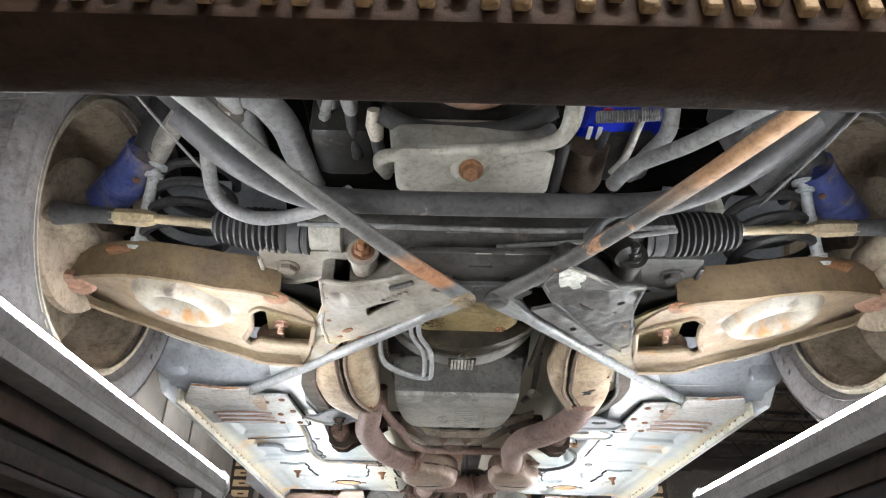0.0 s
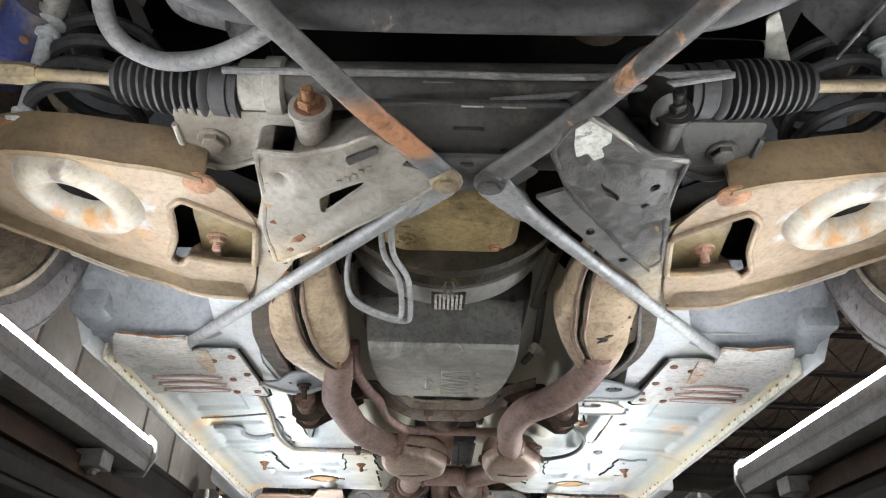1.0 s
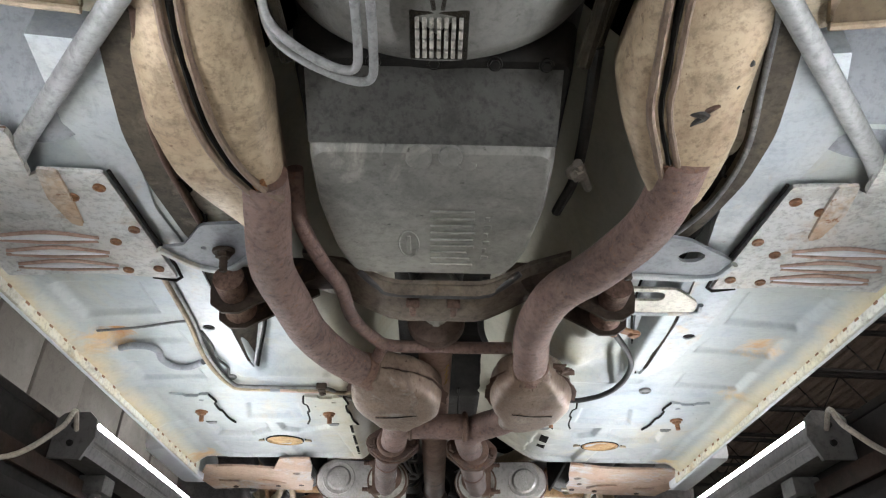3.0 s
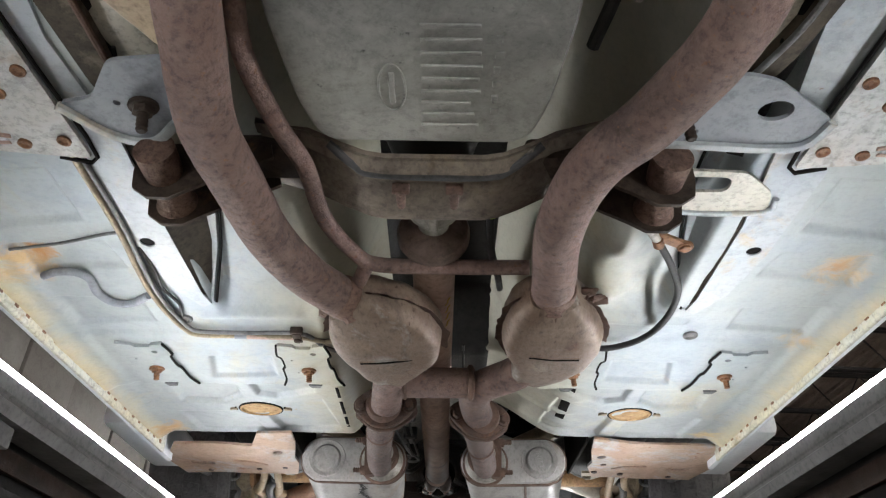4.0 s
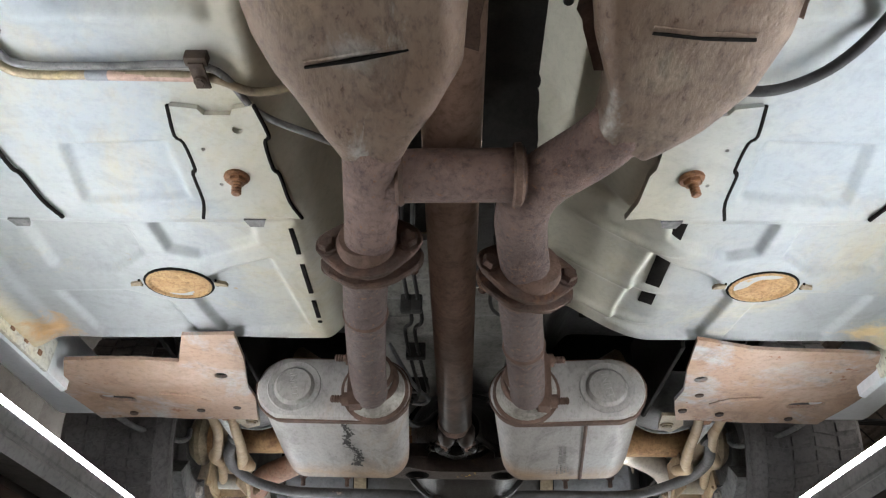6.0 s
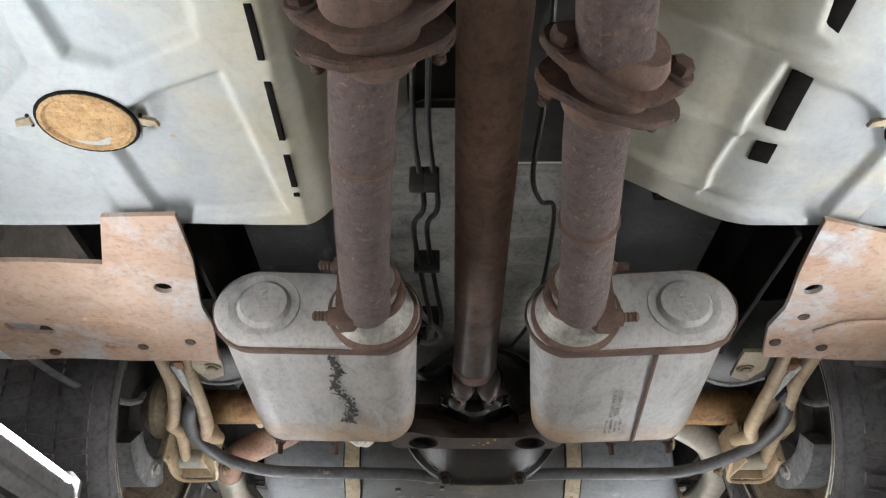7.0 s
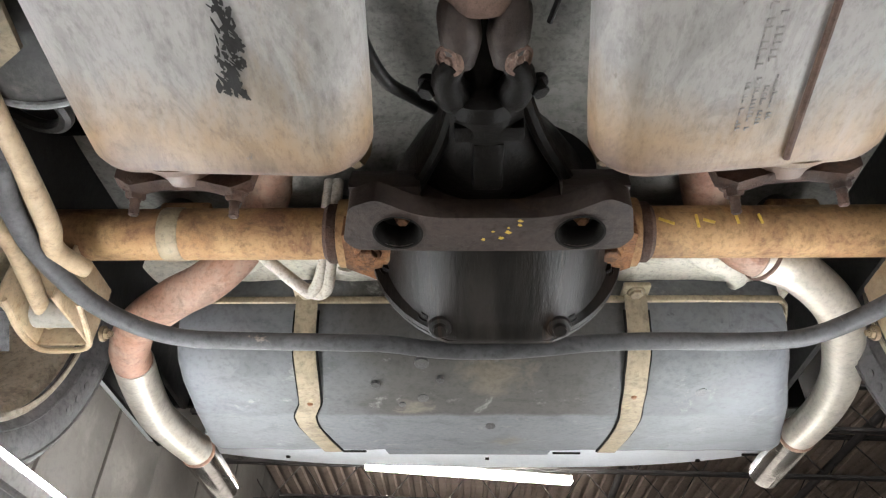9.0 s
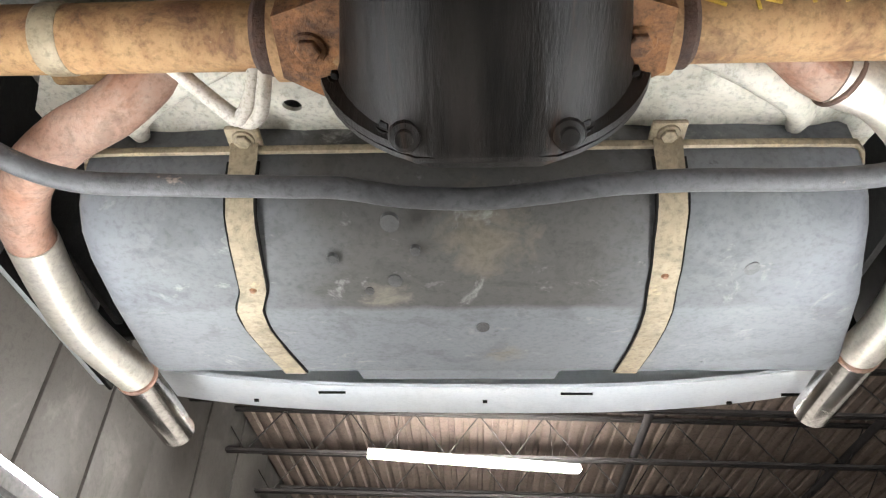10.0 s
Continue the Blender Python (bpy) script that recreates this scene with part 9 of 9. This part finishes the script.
bm = lathe(B(), [(-0.02, 0.028), (-0.018, 0.033), (0.006, 0.033), (0.010, 0.028)], (-0.345, 0.546, 1.923), (1, 0.1, -0.2), 24)
part("hose_flange", bm, M_BRKT, car, "brown hose flange")
for x, y, z in ((-0.196, 0.56, 1.925), (-0.225, 0.57, 1.945), (-0.16, 0.585, 1.90), (-0.235, 0.62, 1.92)):
    bm = tube(B(), [(x, y - 0.022, z + 0.01), (x, y, z), (x + 0.002, y + 0.022, z - 0.005)], [0.009, 0.013, 0.010], 12)
    part("connector", bm, M_CREAM if x > -0.17 else M_HOSE, car, "small cable connector")
# alternator and pumps seen above the braces
bm = lathe(B(), [(0, 0.0), (0, 0.012), (0.004, 0.03), (0.008, 0.042), (0.03, 0.042), (0.035, 0.02)], (-0.300, 0.545, 1.985), (0, 1, 0.2), 30)
part("idler_pulley", bm, M_BAR, car, "grey idler pulley")
bm = B()
box(bm, (-0.265, 0.49, 1.985), (-0.165, 0.58, 2.08), 0.012)
for k in range(4):
    tube(bm, [(-0.255 + 0.024 * k, 0.49, 1.985), (-0.245 + 0.022 * k, 0.565, 1.972)], 0.010, 8)
tube(bm, [(-0.235, 0.55, 1.985), (-0.225, 0.57, 1.94)], 0.013, 10)
part("alternator", bm, M_ALU, car, "dusty alloy pump housing")
bm = B()
plate(bm, soft_poly([(-0.40, 0.30), (-0.29, 0.30), (-0.305, 0.455), (-0.37, 0.45)], 0.015, 3), [soft_poly([(-0.355, y), (-0.33, y), (-0.33, y + 0.008), (-0.355, y + 0.008)], 0.003, 2) for y in (0.36, 0.40)], 1.875, 1.880)
part("front_bracket", bm, M_WHITE, car, "pale slotted bracket")
bm = tube(B(), [(-0.345, 0.455, 1.885), (-0.347, 0.50, 1.88), (-0.338, 0.54, 1.88)], [0.010, 0.018, 0.008], 12, flat=0.4)
part("bracket_tongue", bm, M_ALBAR, car, "pale plastic tongue")
bm = B()
rings = []
for k in range(10):
    a = radians(-88 + 11 * k)
    rr, zz = math.cos(a), math.sin(a)
    rings.append([V(0.245 + 0.165 * rr * math.cos(b), 0.415 + 0.150 * rr * math.sin(b), 2.045 + 0.075 * zz + 0.004 * math.sin(3 * b)) for b in [2 * math.pi * q / 36 for q in range(36)]])
skin(bm, rings)
part("compressor", bm, M_ALU, car, "grey cast compressor", 60)
for s in (-1, 1):
    part("engine_mount", box(B(), (s * 0.165, 0.60, 1.90), (s * 0.26, 0.72, 2.05), 0.02), M_DARK, car, "black engine mount")
part("starter", tube(B(), [(0.150, 0.62, 1.915), (0.155, 0.72, 1.915)], 0.035, 18), M_BRKT, car, "brown starter motor")
# corrugated hose over the filter and a crumpled pale flap behind the brace
hose_prof = []
for k in range(24):
    hose_prof += [(0.0037 * k, 0.0075), (0.0037 * k + 0.0018, 0.0095)]
part("corrugated_hose", lathe(B(), hose_prof, (0.150, 0.563, 1.905), (1, -0.102, 0), 16), M_HOSE, car, "grey corrugated hose")
bm = B()
plate(bm, soft_poly([(0.324, 0.659), (0.334, 0.647), (0.383, 0.727), (0.380, 0.744), (0.356, 0.740)], 0.004, 2), [], 1.860, 1.863, warp=lambda x, y: 0.006 * noise.noise(V(x * 50, y * 50, 0)), fine=0.009)
part("foil_flap", bm, M_ALU, car, "crumpled pale metal flap")
# oil filter
bm = lathe(B(), [(0, 0.025), (0.003, 0.040), (0.012, 0.049), (0.105, 0.051), (0.114, 0.055), (0.124, 0.055), (0.126, 0.03)], (0.128, 0.600, 1.962), (1, 0.22, 0.0), 36)
of = part("oil_filter", bm, M_FILTER, car, "bright blue oil filter")
bm = B()
for k, x in enumerate((0.146, 0.160)):
    box(bm, (x, 0.592, 1.9095 + 0.0), (x + 0.006, 0.618, 1.9125), 0.0)
part("filter_label", bm, M_WHITE, of)
part("filter_badge", lathe(B(), [(0, 0.0095), (0.004, 0.009)], (0.170, 0.574, 1.921), (0, -0.62, -1), 20), M_RED, of, "round red badge")
# splash shields beside the engine bay
for s in (-1, 1):
    pts = [(0.466, 0.36), (0.398, 0.715), (0.365, 0.66), (0.36, 0.36)] if s < 0 else [(0.468, 0.36), (0.446, 0.58), (0.430, 0.705), (0.40, 0.70), (0.345, 0.65), (0.33, 0.56), (0.39, 0.43), (0.42, 0.36)]
    bm = B()
    plate(bm, [(s * a, b) for a, b in pts], [], 1.845, 1.850, warp=lambda x, y: 0.22 * smooth(0.47, 0.34, abs(x)) * 0.6)
    sh = part("splash_shield", bm, M_BAR if s < 0 else M_BAR, car, "black plastic splash shield with a pale edge" if s < 0 else "dark grey splash shield")
    part("shield_edge", tube(B(), [(s * 0.466, 0.36, 1.848), (s * (0.431 if s < 0 else 0.447), 0.54, 1.850), (s * (0.398 if s < 0 else 0.430), 0.713, 1.862)], 0.0020, 6, 6), M_ALBAR, sh)
part("front_crossrail", box(B(), (-0.55, 0.16, 1.83), (0.55, 0.24, 1.90), 0.01), M_BAR, car, "black radiator crossmember")
part("front_bumper", box(B(), (-0.84, -0.14, 1.78), (0.84, 0.06, 2.2), 0.05), M_WHITE, car, "white front bumper")

# ---- upper body ----


def loft(stations):
    """A hull from (y, half width, bottom, top) stations, with rounded shoulders."""
    rings = []
    for y, w, zb, zt in stations:
        h = zt - zb
        half = [(w, zb), (w + 0.01, zb + 0.45 * h), (w - 0.03, zb + 0.78 * h), (w - 0.11, zb + 0.95 * h), (0.5 * w, zt)]
        rings.append([V(x, y, z) for x, z in half] + [V(-x, y, z) for x, z in half[::-1]])
    bm = B()
    skin(bm, rings)
    return bm


bm = loft([(-0.16, 0.66, 2.21, 2.30), (-0.06, 0.80, 2.36, 2.44), (0.40, 0.85, 2.36, 2.50), (1.10, 0.86, 2.36, 2.55), (2.00, 0.86, 2.36, 2.57), (3.40, 0.86, 2.36, 2.58), (4.20, 0.84, 2.36, 2.57), (4.54, 0.76, 2.36, 2.50)])
shell = part("body_shell", bm, M_WHITE, car, "white painted upper body", 30)
bm = loft([(1.12, 0.68, 2.54, 2.56), (1.72, 0.64, 2.54, 2.86), (2.45, 0.63, 2.54, 2.90), (3.05, 0.62, 2.54, 2.83), (3.62, 0.60, 2.54, 2.60)])
part("window_glass", bm, M_GLASS, shell, "dark tinted windows")
bm = B()
skin(bm, [[V(x, y, z - 0.05 * (x / 0.58) ** 2) for x in (-0.58, -0.4, -0.2, 0, 0.2, 0.4, 0.58)] + [V(x, y, z - 0.014 - 0.05 * (x / 0.58) ** 2) for x in (0.58, 0.4, 0.2, 0, -0.2, -0.4, -0.58)] for y, z in ((1.70, 2.885), (2.05, 2.912), (2.50, 2.918), (3.00, 2.865))])
part("roof_panel", bm, M_WHITE, shell)
for s in (-1, 1):
    part("door", box(B(), (s * 0.845, 1.36, 2.06), (s * 0.872, 2.62, 2.40), 0.012), M_WHITE, shell, "white car door")
